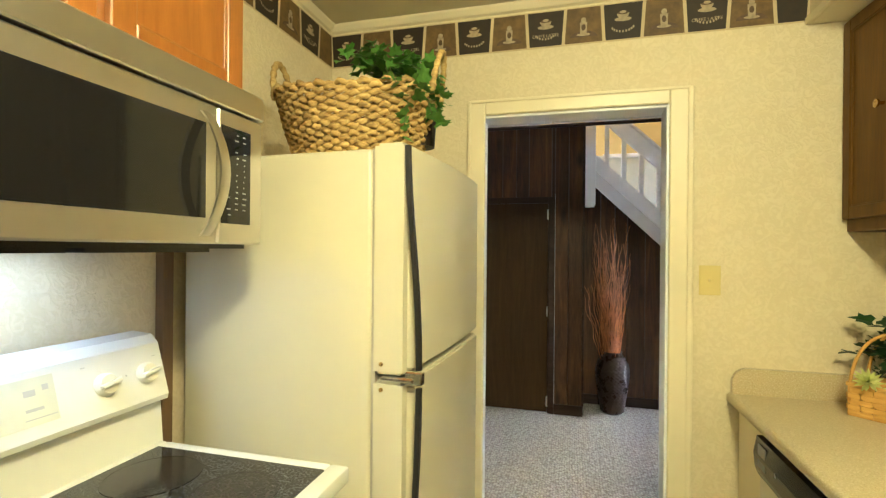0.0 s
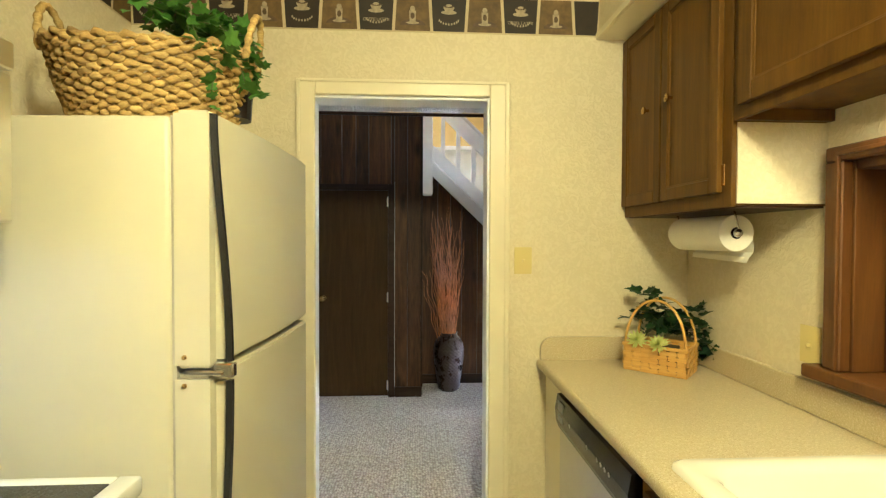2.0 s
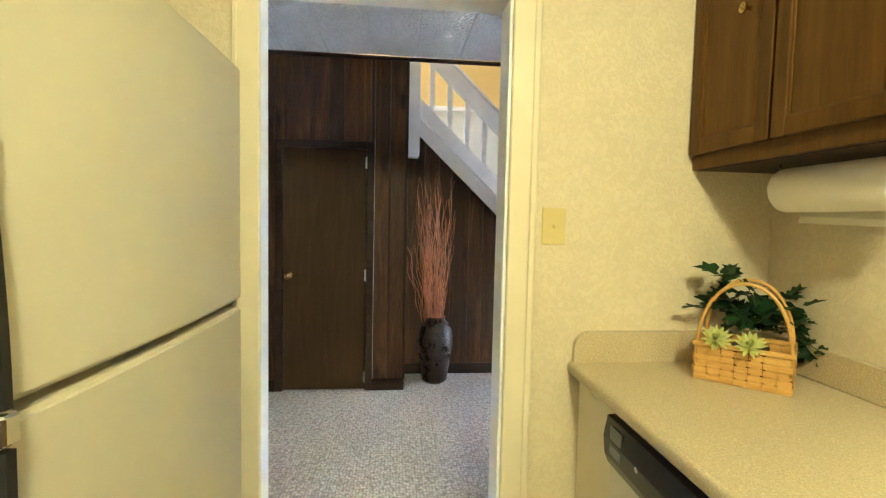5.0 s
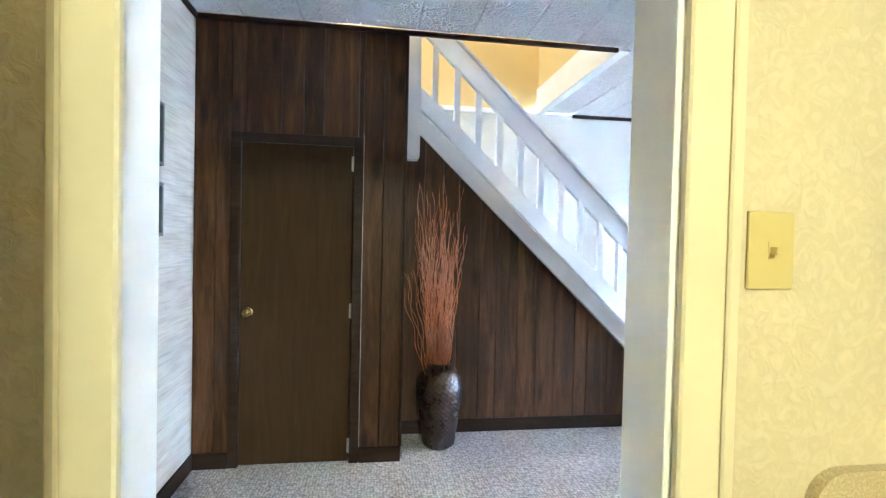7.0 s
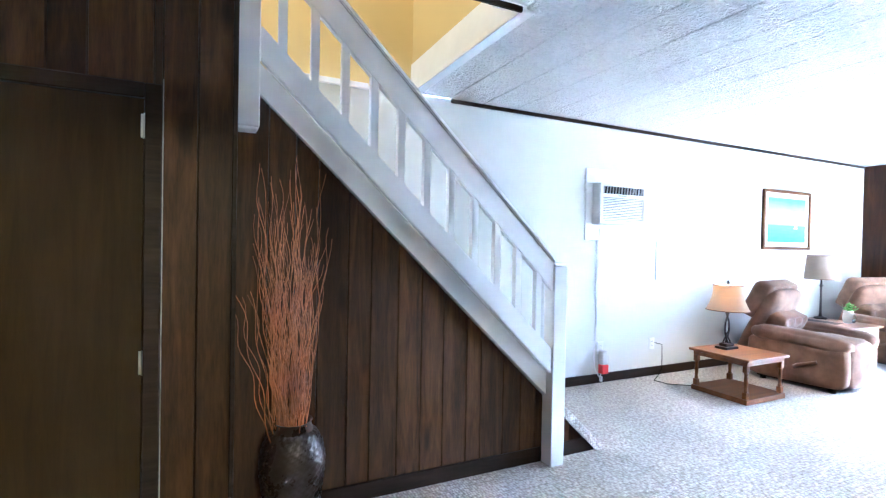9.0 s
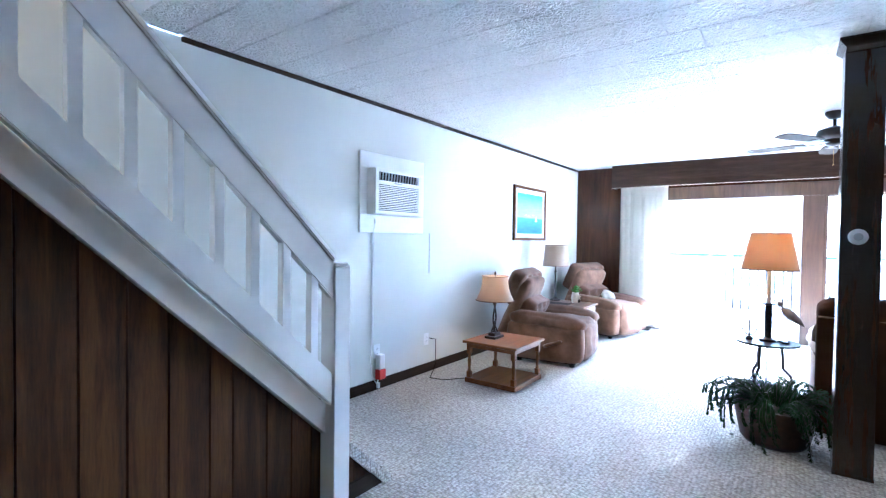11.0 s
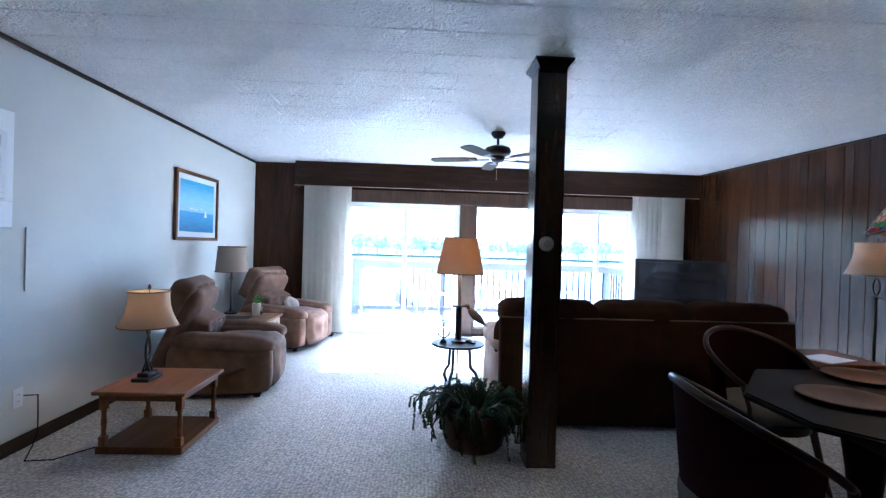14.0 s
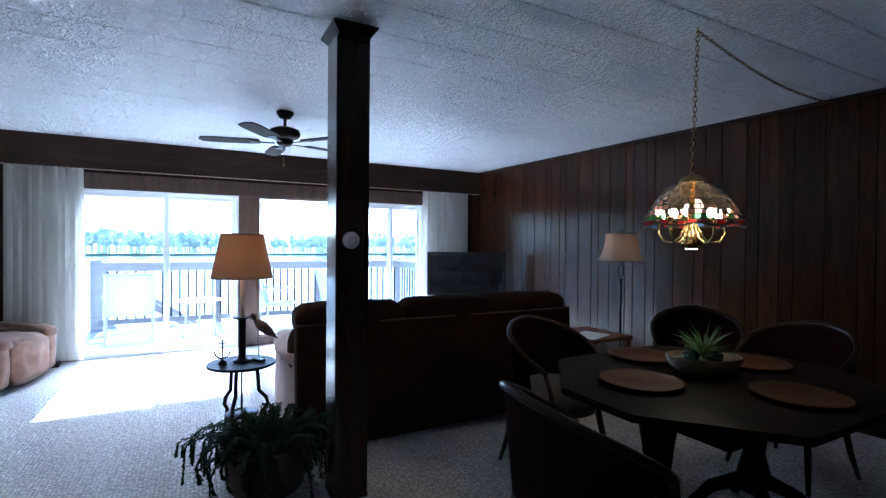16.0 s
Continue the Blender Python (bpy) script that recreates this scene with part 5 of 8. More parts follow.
# narrow pale line down the right side of the casing
part("edge_strip", boxes((CX1 + 0.0525, CX1 + 0.0555, CLOSET_Y - 0.010, CLOSET_Y - 0.004, 0.09, CZ + 0.075)), plain("pale_strip", (0.45, 0.42, 0.36), 0.4), casing, "thin pale strip beside the casing")
bm = boxes((CX0 - 0.03, CX1 + 0.03, CLOSET_Y + 0.09, CLOSET_Y + 0.1, 0, CZ + 0.03))
setting("closet_back", bm, DARK_BASE)

# base boards and ceiling moulds
bm = boxes((HALL_L + 0.001, CX0 - 0.053, CLOSET_Y - 0.014, CLOSET_Y - 0.001, 0, 0.085), (CX1 + 0.053, 0.372, CLOSET_Y - 0.014, CLOSET_Y - 0.001, 0, 0.085), (0.361, 0.373, CLOSET_Y, STAIR_Y - 0.015, 0, 0.085),
           (0.375, 2.47, STAIR_Y - 0.014, STAIR_Y - 0.001, 0, 0.085), bevel=0.002)
setting("baseboard_hall", bm, DARK_BASE, "dark brown wooden base board")
bm = boxes((2.30, FAR_X - 0.01, WALL_Y - 0.014, WALL_Y - 0.001, 0, 0.085), bevel=0.002)
setting("baseboard_north", bm, DARK_BASE, "dark brown wooden base board on the white wall")
bm = boxes((HALL_L + 0.001, HALL_L + 0.014, 3.82, CLOSET_Y - 0.015, 0, 0.085), bevel=0.002)
setting("baseboard_west", bm, DARK_BASE, "dark brown wooden base board")
bm = boxes((HALL_L + 0.001, HALL_L + 0.02, 3.82, CLOSET_Y - 0.021, CEIL - 0.028, CEIL - 0.001), (HALL_L + 0.001, HX - 0.03, CLOSET_Y - 0.02, CLOSET_Y - 0.001, CEIL - 0.028, CEIL - 0.001), (1.96, FAR_X - 0.01, WALL_Y - 0.02, WALL_Y - 0.001, CEIL - 0.030, CEIL - 0.001), bevel=0.003)
setting("trim_ceiling", bm, DARK_BASE, "thin dark ceiling moulding")
bm = bmesh.new()
prism(bm, [(1.87, side_y(1.87) + 0.001), (7.9, side_y(7.9) + 0.001), (7.9, side_y(7.9) + 0.02), (1.87, side_y(1.87) + 0.02)], (CEIL - 0.025, CEIL - 0.001), "z")
prism(bm, [(1.87, side_y(1.87) + 0.001), (7.9, side_y(7.9) + 0.001), (7.9, side_y(7.9) + 0.014), (1.87, side_y(1.87) + 0.014)], (0.0, 0.085), "z")
setting("trim_side_wall", bm, DARK_BASE, "dark moulding at the top and foot of the panelled wall")
setting("trim_corner", boxes((0.361, 0.378, CLOSET_Y - 0.0155, CLOSET_Y + 0.004, 0.086, CEIL - 0.03), bevel=0.002), DARK_BASE)

# stairs
RISE, N = 0.185, 13
def step_box(i):
    x1 = 2.40 - i * 0.192
    return boxes((x1 - 0.193, x1, STAIR_Y + 0.051, WALL_Y - 0.001, max(0, RISE * i - 0.12), RISE * (i + 1)), bevel=0.008, seg=2)
stairs = tagged(part("stairs", step_box(0), CARPET), "carpeted flight of steps with a white railing", kind="structure")
for i in range(1, N):
    part("step", step_box(i), CARPET, stairs)
bm = bmesh.new()
prism(bm, [(0.37, 2.025), (0.37, 2.083), (2.545, 0.0), (2.475, 0.0)], (STAIR_Y - 0.028, STAIR_Y + 0.05))
part("carpet_edge", bm, CARPET, stairs, "rough grey carpet edge")

rail = thing("stair_railing", "white painted wooden stair railing with square balusters", "railing", (2.10, 6.05, 0))
def shifted(bm):
    bmesh.ops.translate(bm, vec=(-2.10, -6.05, 0), verts=bm.verts)
    return bm
X0, X1 = 0.475, 2.055
slope = lambda c, x: c - 0.048 - 0.957 * x
bm = bmesh.new()
prism(bm, [(X0 - 0.02, slope(2.422, X0 - 0.02)), (X1, slope(2.422, X1)), (X1, slope(2.552, X1)), (X0 - 0.02, slope(2.552, X0 - 0.02))], (6.068, 6.092))
part("skirt_board", shifted(bm), WHITE, rail)
bm = bmesh.new()
prism(bm, [(X0, slope(2.555, X0)), (X1, slope(2.555, X1)), (X1, slope(2.70, X1)), (X0, slope(2.70, X0))], (6.022, 6.067))
bmesh.ops.bevel(bm, geom=bm.edges[:], offset=0.005, segments=2, affect="EDGES")
part("bottom_rail", shifted(bm), WHITE, rail)
bm = bmesh.new()
prism(bm, [(X0 - 0.3, slope(3.035, X0 - 0.3)), (X1 + 0.01, slope(3.035, X1 + 0.01)), (X1 + 0.01, slope(3.200, X1 + 0.01)), (X0 - 0.3, slope(3.200, X0 - 0.3))], (6.028, 6.066))
bmesh.ops.bevel(bm, geom=bm.edges[:], offset=0.005, segments=2, affect="EDGES")
part("hand_rail", shifted(bm), WHITE, rail)
bm = bmesh.new()
prism(bm, [(X0 - 0.3, slope(3.201, X0 - 0.3)), (X1 + 0.01, slope(3.201, X1 + 0.01)), (X1 + 0.01, slope(3.235, X1 + 0.01)), (X0 - 0.3, slope(3.235, X0 - 0.3))], (6.018, 6.078))
bmesh.ops.bevel(bm, geom=bm.edges[:], offset=0.006, segments=2, affect="EDGES")
part("rail_cap", shifted(bm), WHITE, rail)
for i in range(11):
    x = 0.546 + i * 0.1397
    bm = bmesh.new()
    prism(bm, [(x, slope(2.695, x)), (x + 0.036, slope(2.695, x + 0.036)), (x + 0.036, slope(3.04, x + 0.036)), (x, slope(3.04, x))], (6.030, 6.066))
    part("baluster", shifted(bm), WHITE, rail)
bm = boxes((2.060, 2.153, 6.015, 6.11, 0, 1.155), bevel=0.005, seg=2)
box(bm, 2.068, 2.145, 6.023, 6.102, 1.155, 1.172, bevel=0.004)
part("newel_post", shifted(bm), WHITE, rail)
bm = boxes((0.376, 0.470, 5.985, 6.08, 1.755, CEIL + 0.9), bevel=0.005, seg=2)
box(bm, 0.384, 0.462, 5.993, 6.072, 1.742, 1.755, bevel=0.003)
part("hanging_newel", shifted(bm), WHITE, rail)
single("carpet_landing_edge", boxes((0.362, 0.384, 5.99, 6.10, 2.06, 2.40), bevel=0.006), CARPET, "grey carpet wrapped round the landing edge", "carpet")
setting("floor_upper", boxes((LEFT, -0.05, CLOSET_Y + 0.101, WALL_Y - 0.001, CEIL + 0.01, CEIL + 0.2)), CARPET)
single("smoke_alarm", boxes((1.50, 1.60, CLOSET_Y + 0.02, CLOSET_Y + 0.10, CEIL + 0.02, CEIL + 0.05), bevel=0.01, seg=2), WHITE, "small white alarm box beside the stairwell opening", "alarm")
setting("trim_upper_ledge", boxes((0.60, 1.29, WALL_Y - 0.02, WALL_Y + 0.019, CEIL - 0.03, CEIL + 0.012), bevel=0.003), WHITE, "white ledge on the stair wall")
setting("landing_lining", boxes((0.361, 0.3625, CLOSET_Y + 0.101, 5.98, 1.0, 2.4)), PANEL)

# vase with willow twigs
vase = thing("floor_vase", "tall dark brown vase with a diamond relief", "vase", (0.615, 5.925, 0))
random.seed(21)
bm = bmesh.new()
prof = [(0.078, 0.0), (0.088, 0.02), (0.098, 0.10), (0.113, 0.20), (0.126, 0.30), (0.128, 0.36), (0.116, 0.42), (0.092, 0.465), (0.074, 0.485), (0.078, 0.505), (0.085, 0.515)]
def prof_r(h):
    for (r0, h0), (r1, h1) in zip(prof, prof[1:]):
        if h <= h1:
            u = (h - h0) / (h1 - h0)
            return r0 + (r1 - r0) * u
    return prof[-1][0]
NZ, NA = 56, 88
rings = []
for i in range(NZ + 1):
    h = 0.515 * i / NZ
    ring = []
    for k in range(NA):
        a = 2 * math.pi * k / NA
        u, v = a / (2 * math.pi) * 22, h / 0.030
        d = abs(((u + v) % 1) - 0.5) + abs(((u - v) % 1) - 0.5)
        bumpy = 0.014 * min(1, max(0, d - 0.15) * 2.4) if 0.01 < h < 0.475 else 0
        r = prof_r(h) + bumpy - 0.004
        ring.append(bm.verts.new((r * math.cos(a), r * math.sin(a), h)))
    rings.append(ring)
inner = [[bm.verts.new(((prof_r(h) - 0.012) * math.cos(2 * math.pi * k / NA), (prof_r(h) - 0.012) * math.sin(2 * math.pi * k / NA), h)) for k in range(NA)] for h in (0.512, 0.40)]
for lo, hi in list(zip(rings, rings[1:])) + [(rings[-1], inner[0]), (inner[0], inner[1])]:
    for k in range(NA):
        bm.faces.new((lo[k], lo[(k + 1) % NA], hi[(k + 1) % NA], hi[k]))
bm.faces.new(rings[0][::-1])
part("vase_body", bm, plain("dark_glazed_resin", (0.055, 0.033, 0.026), 0.28, 0.2, vary=0.3, scale=14, coat=0.3), vase, smooth=2)
twigs = thing("willow_twigs", "bundle of curly red-brown willow twigs standing in the vase", "dried twigs", (0.615, 5.925, 0.06))
TWIG = plain("willow_bark", (0.56, 0.20, 0.06), 0.5, vary=0.6, scale=9, bump=0.2)
for b_i in range(4):
    bm = bmesh.new()
    for j in range(26):
        a, spread = random.uniform(0, 2 * math.pi), random.random() ** 0.6
        base_r = 0.028
        top_r = 0.03 + 0.135 * spread
        hgt = random.uniform(0.95, 1.32) if random.random() < 0.7 else random.uniform(1.3, 1.6)
        if random.random() < 0.12:
            top_r += 0.10
            hgt = random.uniform(0.95, 1.25)
        pts, rad = [], []
        ph, amp, fr = random.uniform(0, 6.28), random.uniform(0.006, 0.014), random.uniform(16, 30)
        n = 30
        for k in range(n):
            t = k / (n - 1)
            bulge = t ** 1.25
            r = base_r + (top_r - base_r) * bulge
            w = amp * (0.3 + t)
            y = r * math.sin(a) + w * math.cos(ph * 1.7 + fr * 0.8 * t)
            pts.append((r * math.cos(a) - 0.02 * t + w * math.sin(ph + fr * t), min(y * 0.8, 0.15), 0.0 + hgt * t))
            rad.append(0.0030 * (1 - 0.65 * t))
        tube(bm, pts, rad, 4)
    part("twig", bm, TWIG, twigs, kind="stuff")

# small framed pictures and a double switch on the grasscloth wall
FRAME_GREY = plain("grey_green_frame", (0.13, 0.14, 0.12), 0.35, vary=0.1)
MAT_WHITE = plain("picture_mat", (0.72, 0.76, 0.78), 0.7, vary=0.02, bump=0)
def framed(name, m, w, h, fw, depth, frame_mat, label, inner_w, inner_h, art):
    root = thing(name, label, "picture")
    root.matrix_world = m
    part("frame", boxes((-w / 2, w / 2, -depth, 0, -h / 2, -h / 2 + fw), (-w / 2, w / 2, -depth, 0, h / 2 - fw, h / 2), (-w / 2, -w / 2 + fw, -depth, 0, -h / 2 + fw, h / 2 - fw), (w / 2 - fw, w / 2, -depth, 0, -h / 2 + fw, h / 2 - fw), bevel=0.002), frame_mat, root)
    part("mat", boxes((-w / 2 + fw, w / 2 - fw, -depth * 0.45, -0.001, -h / 2 + fw, h / 2 - fw)), MAT_WHITE, root)
    part("picture_print", boxes((-inner_w / 2, inner_w / 2, -depth * 0.45 - 0.001, -depth * 0.45 - 0.0002, -inner_h / 2, inner_h / 2)), art, root)
    return root
pale = plain("pale_print", (0.62, 0.66, 0.67), 0.7, vary=0.15, scale=30, bump=0)
WEST = lambda y, z: pose(HALL_L, y, z, 0, 0, 90)
f1 = framed("small_picture", WEST(5.195, 1.69), 0.275, 0.275, 0.016, 0.028, FRAME_GREY, "grey framed print with a narrow inner frame on grasscloth", 0.08, 0.15, pale)
part("inner_frame", boxes((-0.052, 0.052, -0.018, -0.0135, -0.085, -0.078), (-0.052, 0.052, -0.018, -0.0135, 0.078, 0.085), (0.045, 0.052, -0.018, -0.0135, -0.078, 0.078), (-0.052, -0.045, -0.018, -0.0135, -0.078, 0.078)), FRAME_GREY, f1)
f2 = framed("small_picture", WEST(5.18, 1.362), 0.30, 0.235, 0.016, 0.028, FRAME_GREY, "grey framed print with pale flower sketch on grasscloth", 0.10, 0.09, pale)
bm = boxes((-0.058, 0.058, -0.0175, -0.0138, -0.053, -0.045), (-0.058, 0.058, -0.0175, -0.0138, 0.045, 0.053), (-0.058, -0.050, -0.0175, -0.0138, -0.045, 0.045), (0.050, 0.058, -0.0175, -0.0138, -0.045, 0.045))
part("inner_frame", bm, plain("silver_fillet", (0.45, 0.50, 0.50), 0.4, 0.3), f2)
bm = bmesh.new()
for u, v, r in ((0.0, 0.02, 0.016), (-0.018, 0.0, 0.012), (0.015, -0.008, 0.015), (-0.005, -0.025, 0.011)):
    disc(bm, u, v, r, r * 0.8, -0.0142)
part("flower_sketch", bm, plain("grey_sketch", (0.40, 0.46, 0.52), 0.7, vary=0.3, scale=60, bump=0), f2)
pw = switch_plate("light_switch", WEST(5.045, 1.165), 0.175, 0.118, "three-gang switch plate papered over on grasscloth", GRASS_PAPER, 3)

# air conditioner in a white surround
ac = thing("wall_air_conditioner", "white wall air conditioner in a flat white surround", "air conditioner", (3.75, WALL_Y, 1.67))
part("surround", boxes((-0.408, 0.412, -0.016, 0, -0.342, -0.194), (-0.408, 0.412, -0.016, 0, 0.187, 0.32), (-0.408, -0.326, -0.016, 0, -0.194, 0.187), (0.266, 0.412, -0.016, 0, -0.194, 0.187), bevel=0.003), WHITE, ac)
ux0, ux1, uz0, uz1 = -0.325, 0.265, -0.193, 0.186
part("unit_case", boxes((ux0, ux1, -0.085, 0, uz0, uz1), bevel=0.006, seg=2), VINYL, ac)
part("front_bezel", boxes((ux0 + 0.004, ux1 - 0.004, -0.104, -0.0855, uz0 + 0.006, uz0 + 0.034), (ux0 + 0.004, ux1 - 0.004, -0.104, -0.0855, uz1 - 0.030, uz1 - 0.004), (ux0 + 0.004, ux1 - 0.004, -0.104, -0.0855, 0.062, 0.088), (ux0 + 0.004, ux0 + 0.044, -0.104, -0.0855, uz0 + 0.034, uz1 - 0.030), (ux1 - 0.044, ux1 - 0.004, -0.104, -0.0855, uz0 + 0.034, uz1 - 0.030), bevel=0.003), VINYL, ac)
part("dark_inside", boxes((ux0 + 0.044, ux1 - 0.044, -0.0882, -0.0857, uz0 + 0.034, uz1 - 0.030)), BLACK, ac)
for i in range(15):
    z = uz0 + 0.040 + i * 0.0148
    part("louvre", boxes((ux0 + 0.044, ux1 - 0.044, -0.100, -0.091, z, z + 0.0085)), VINYL, ac)
VANE = plain("grey_vane", (0.42, 0.45, 0.48), 0.4)
for i in range(14):
    x = ux0 + 0.052 + i * 0.0358
    bm = bmesh.new()
    prism(bm, [(x, 0.092), (x + 0.008, 0.092), (x + 0.016, 0.162), (x + 0.008, 0.162)], (-0.100, -0.091))
    part("upper_vane", bm, VANE, ac)
part("badge", boxes((-0.10, 0.0, -0.1055, -0.104, 0.070, 0.078)), plain("grey_badge", (0.25, 0.27, 0.3), 0.4, bump=0), ac)

# power cord, plug adaptor
cord = thing("power_cord", "white power cord running down the wall to a socket", "cable", (3.55, WALL_Y, 0.9))
random.seed(31)
bm = bmesh.new()
pts = [(3.50, WALL_Y - 0.03, 1.445), (3.51, WALL_Y - 0.012, 1.40), (3.49, WALL_Y - 0.010, 1.33), (3.495, WALL_Y - 0.010, 1.1), (3.485, WALL_Y - 0.010, 0.85), (3.50, WALL_Y - 0.010, 0.6), (3.49, WALL_Y - 0.012, 0.42), (3.475, WALL_Y - 0.02, 0.25), (3.485, WALL_Y - 0.03, 0.13), (3.53, WALL_Y - 0.04, 0.06), (3.575, WALL_Y - 0.03, 0.12)]
tube(bm, [Vector(p) - Vector((3.55, WALL_Y, 0.9)) for p in pts], 0.006, 6)
tube(bm, [Vector(p) - Vector((3.55, WALL_Y, 0.9)) + Vector((0.008, -0.004, 0)) for p in pts[:7]] + [Vector((3.51, WALL_Y - 0.02, 0.33)) - Vector((3.55, WALL_Y, 0.9))], 0.004, 6)
part("cord", bm, VINYL, cord, smooth=2)
part("cord_end", boxes((-0.012, 0.012, -0.05, -0.025, -0.88, -0.83), bevel=0.004), VINYL, cord)
switch_plate("wall_socket", pose(3.565, WALL_Y, 0.325), 0.075, 0.118, "white double socket on the white wall", VINYL, 0, 1)
ad = thing("plug_adaptor", "white plug adaptor with a red switch block below the socket", "adaptor", (3.58, WALL_Y - 0.002, 0.215))
part("adaptor_body", boxes((-0.03, 0.035, -0.055, -0.0, -0.04, 0.085), bevel=0.01, seg=2), VINYL, ad)
part("red_block", boxes((-0.035, 0.042, -0.06, -0.0, -0.125, -0.041), bevel=0.008, seg=2), plain("red_plastic", (0.62, 0.03, 0.025), 0.35), ad, "red plastic block")
switch_plate("wall_socket", pose(4.24, WALL_Y, 0.317), 0.072, 0.115, "white wall socket behind the lamp table", VINYL, 0, 1)
bm = bmesh.new()
tube(bm, [(4.25, WALL_Y - 0.03, 0.33), (4.33, WALL_Y - 0.05, 0.31), (4.36, WALL_Y - 0.03, 0.17), (4.36, WALL_Y - 0.03, 0.06), (4.28, WALL_Y - 0.06, 0.008), (4.10, WALL_Y - 0.16, 0.006), (4.12, WALL_Y - 0.30, 0.006), (4.28, 6.80, 0.006), (4.40, 6.70, 0.006)], 0.004, 6)
single("cable", bm, BLACK, "thin black lamp cord trailing over the carpet", "cable", smooth=2)
single("wall_conduit", boxes((4.27, 4.285, WALL_Y - 0.008, WALL_Y - 0.0005, 0.95, 1.335)), WHITE_WALL, "short white surface conduit under the air conditioner", "conduit")

# framed seascape
SEA = fresh("seascape_print")
m_, nodes, links, b_ = SEA
tc = nodes.new("ShaderNodeTexCoord")
sep = nodes.new("ShaderNodeSeparateXYZ")
links.new(tc.outputs["Object"], sep.inputs[0])
mr = nodes.new("ShaderNodeMapRange")
mr.inputs["From Min"].default_value, mr.inputs["From Max"].default_value = -0.24, 0.24
links.new(sep.outputs["Z"], mr.inputs["Value"])
c = ramp(nodes, links, mr.outputs[0], (0.0, (0.05, 0.20, 0.42)), (0.36, (0.10, 0.32, 0.58)), (0.40, (0.42, 0.60, 0.70)), (0.62, (0.36, 0.60, 0.78)), (1.0, (0.10, 0.36, 0.60)))
c = mixed(nodes, links, 0.35, c, ramp(nodes, links, grain(nodes, links, coords(nodes, links, (1, 1, 7)), 5, 5), (0.3, (0.12, 0.30, 0.45)), (0.7, (0.7, 0.8, 0.85))), "SOFT_LIGHT")
links.new(c, b_.inputs["Base Color"])
b_.inputs["Roughness"].default_value = 0.5
pic = framed("framed_seascape", pose(6.435, WALL_Y, 1.624), 0.94, 0.698, 0.034, 0.03, MEDIUM_WOOD, "oak framed print of boats on a blue sea", 0.75, 0.52, m_)
bm = bmesh.new()
for x, z, s in ((-0.18, -0.03, 1.0), (-0.08, -0.035, 0.8), (0.05, -0.02, 0.7)):
    bm.faces.new([bm.verts.new((x + u * s, -0.0155, z + v * s)) for u, v in ((0, 0), (0.09, 0.0), (0.075, 0.018), (0.02, 0.014))])
for x, z, s in ((0.17, -0.10, 1.0),):
    bm.faces.new([bm.verts.new((x + u * s, -0.0155, z + v * s)) for u, v in ((0, 0), (0.04, 0.0), (0.012, 0.085))])
    bm.faces.new([bm.verts.new((x + u * s, -0.0155, z + v * s)) for u, v in ((-0.035, 0.0), (-0.003, 0), (0.008, 0.08))])
part("painted_boats", bm, plain("painted_white", (0.8, 0.82, 0.82), 0.6, bump=0), pic)

register = thing("floor_register", "dark brown slotted metal register let into the carpet", "vent", (-0.62, 4.62, 0))
part("register_frame", boxes((-0.055, 0.055, -0.15, -0.138, 0.0, 0.012), (-0.055, 0.055, 0.138, 0.15, 0.0, 0.012), (-0.055, -0.043, -0.138, 0.138, 0.0, 0.012), (0.043, 0.055, -0.138, 0.138, 0.0, 0.012), bevel=0.002), IRON, register)
part("register_well", boxes((-0.043, 0.043, -0.138, 0.138, 0.0005, 0.003)), BLACK, register)
for i in range(17):
    part("slat", boxes((-0.043, 0.043, -0.133 + i * 0.0162, -0.127 + i * 0.0162, 0.003, 0.010)), IRON, register)

# ---- living room: glazed doors ----
BROWN_FRAME = wood("brown_window_frame", (0.04, 0.02, 0.012), (0.075, 0.04, 0.024), (0.12, 0.07, 0.04), "z", 0.4)
PANE = clear_glass("tinted_pane", (0.84, 0.88, 0.89))


def pane(name, bm, parent):
    ob = part(name, bm, PANE, parent)
    ob.visible_shadow = False
    return ob


def sliding_door(name, y0, y1, meet, label):
    x = FAR_X
    root = tagged(part(name, boxes((x + 0.005, x + 0.10, y0 + 0.001, y0 + 0.035, 0.0, 1.899), (x + 0.005, x + 0.10, y1 - 0.035, y1 - 0.001, 0.0, 1.899),
        (x + 0.005, x + 0.10, y0 + 0.035, y1 - 0.035, 1.865, 1.899), (x + 0.005, x + 0.10, y0 + 0.035, y1 - 0.035, 0.0, 0.03), bevel=0.003), VINYL), label, kind="structure")
    for k, (a, b2, xx) in enumerate(((y0 + 0.035, meet + 0.03, x + 0.06), (meet - 0.03, y1 - 0.035, x + 0.015))):
        s = 0.045
        part("door_sash", boxes((xx, xx + 0.03, a, a + s, 0.031, 1.864), (xx, xx + 0.03, b2 - s, b2, 0.031, 1.864), (xx, xx + 0.03, a + s, b2 - s, 1.81, 1.864), (xx, xx + 0.03, a + s, b2 - s, 0.031, 0.10), bevel=0.003), VINYL, root)
        pane("pane", boxes((xx + 0.012, xx + 0.018, a + s, b2 - s, 0.10, 1.81)), root)
    part("door_handle", boxes((x - 0.012, x + 0.014, meet - 0.012, meet + 0.012, 0.88, 1.06), bevel=0.005, seg=2), VINYL, root)
    return root


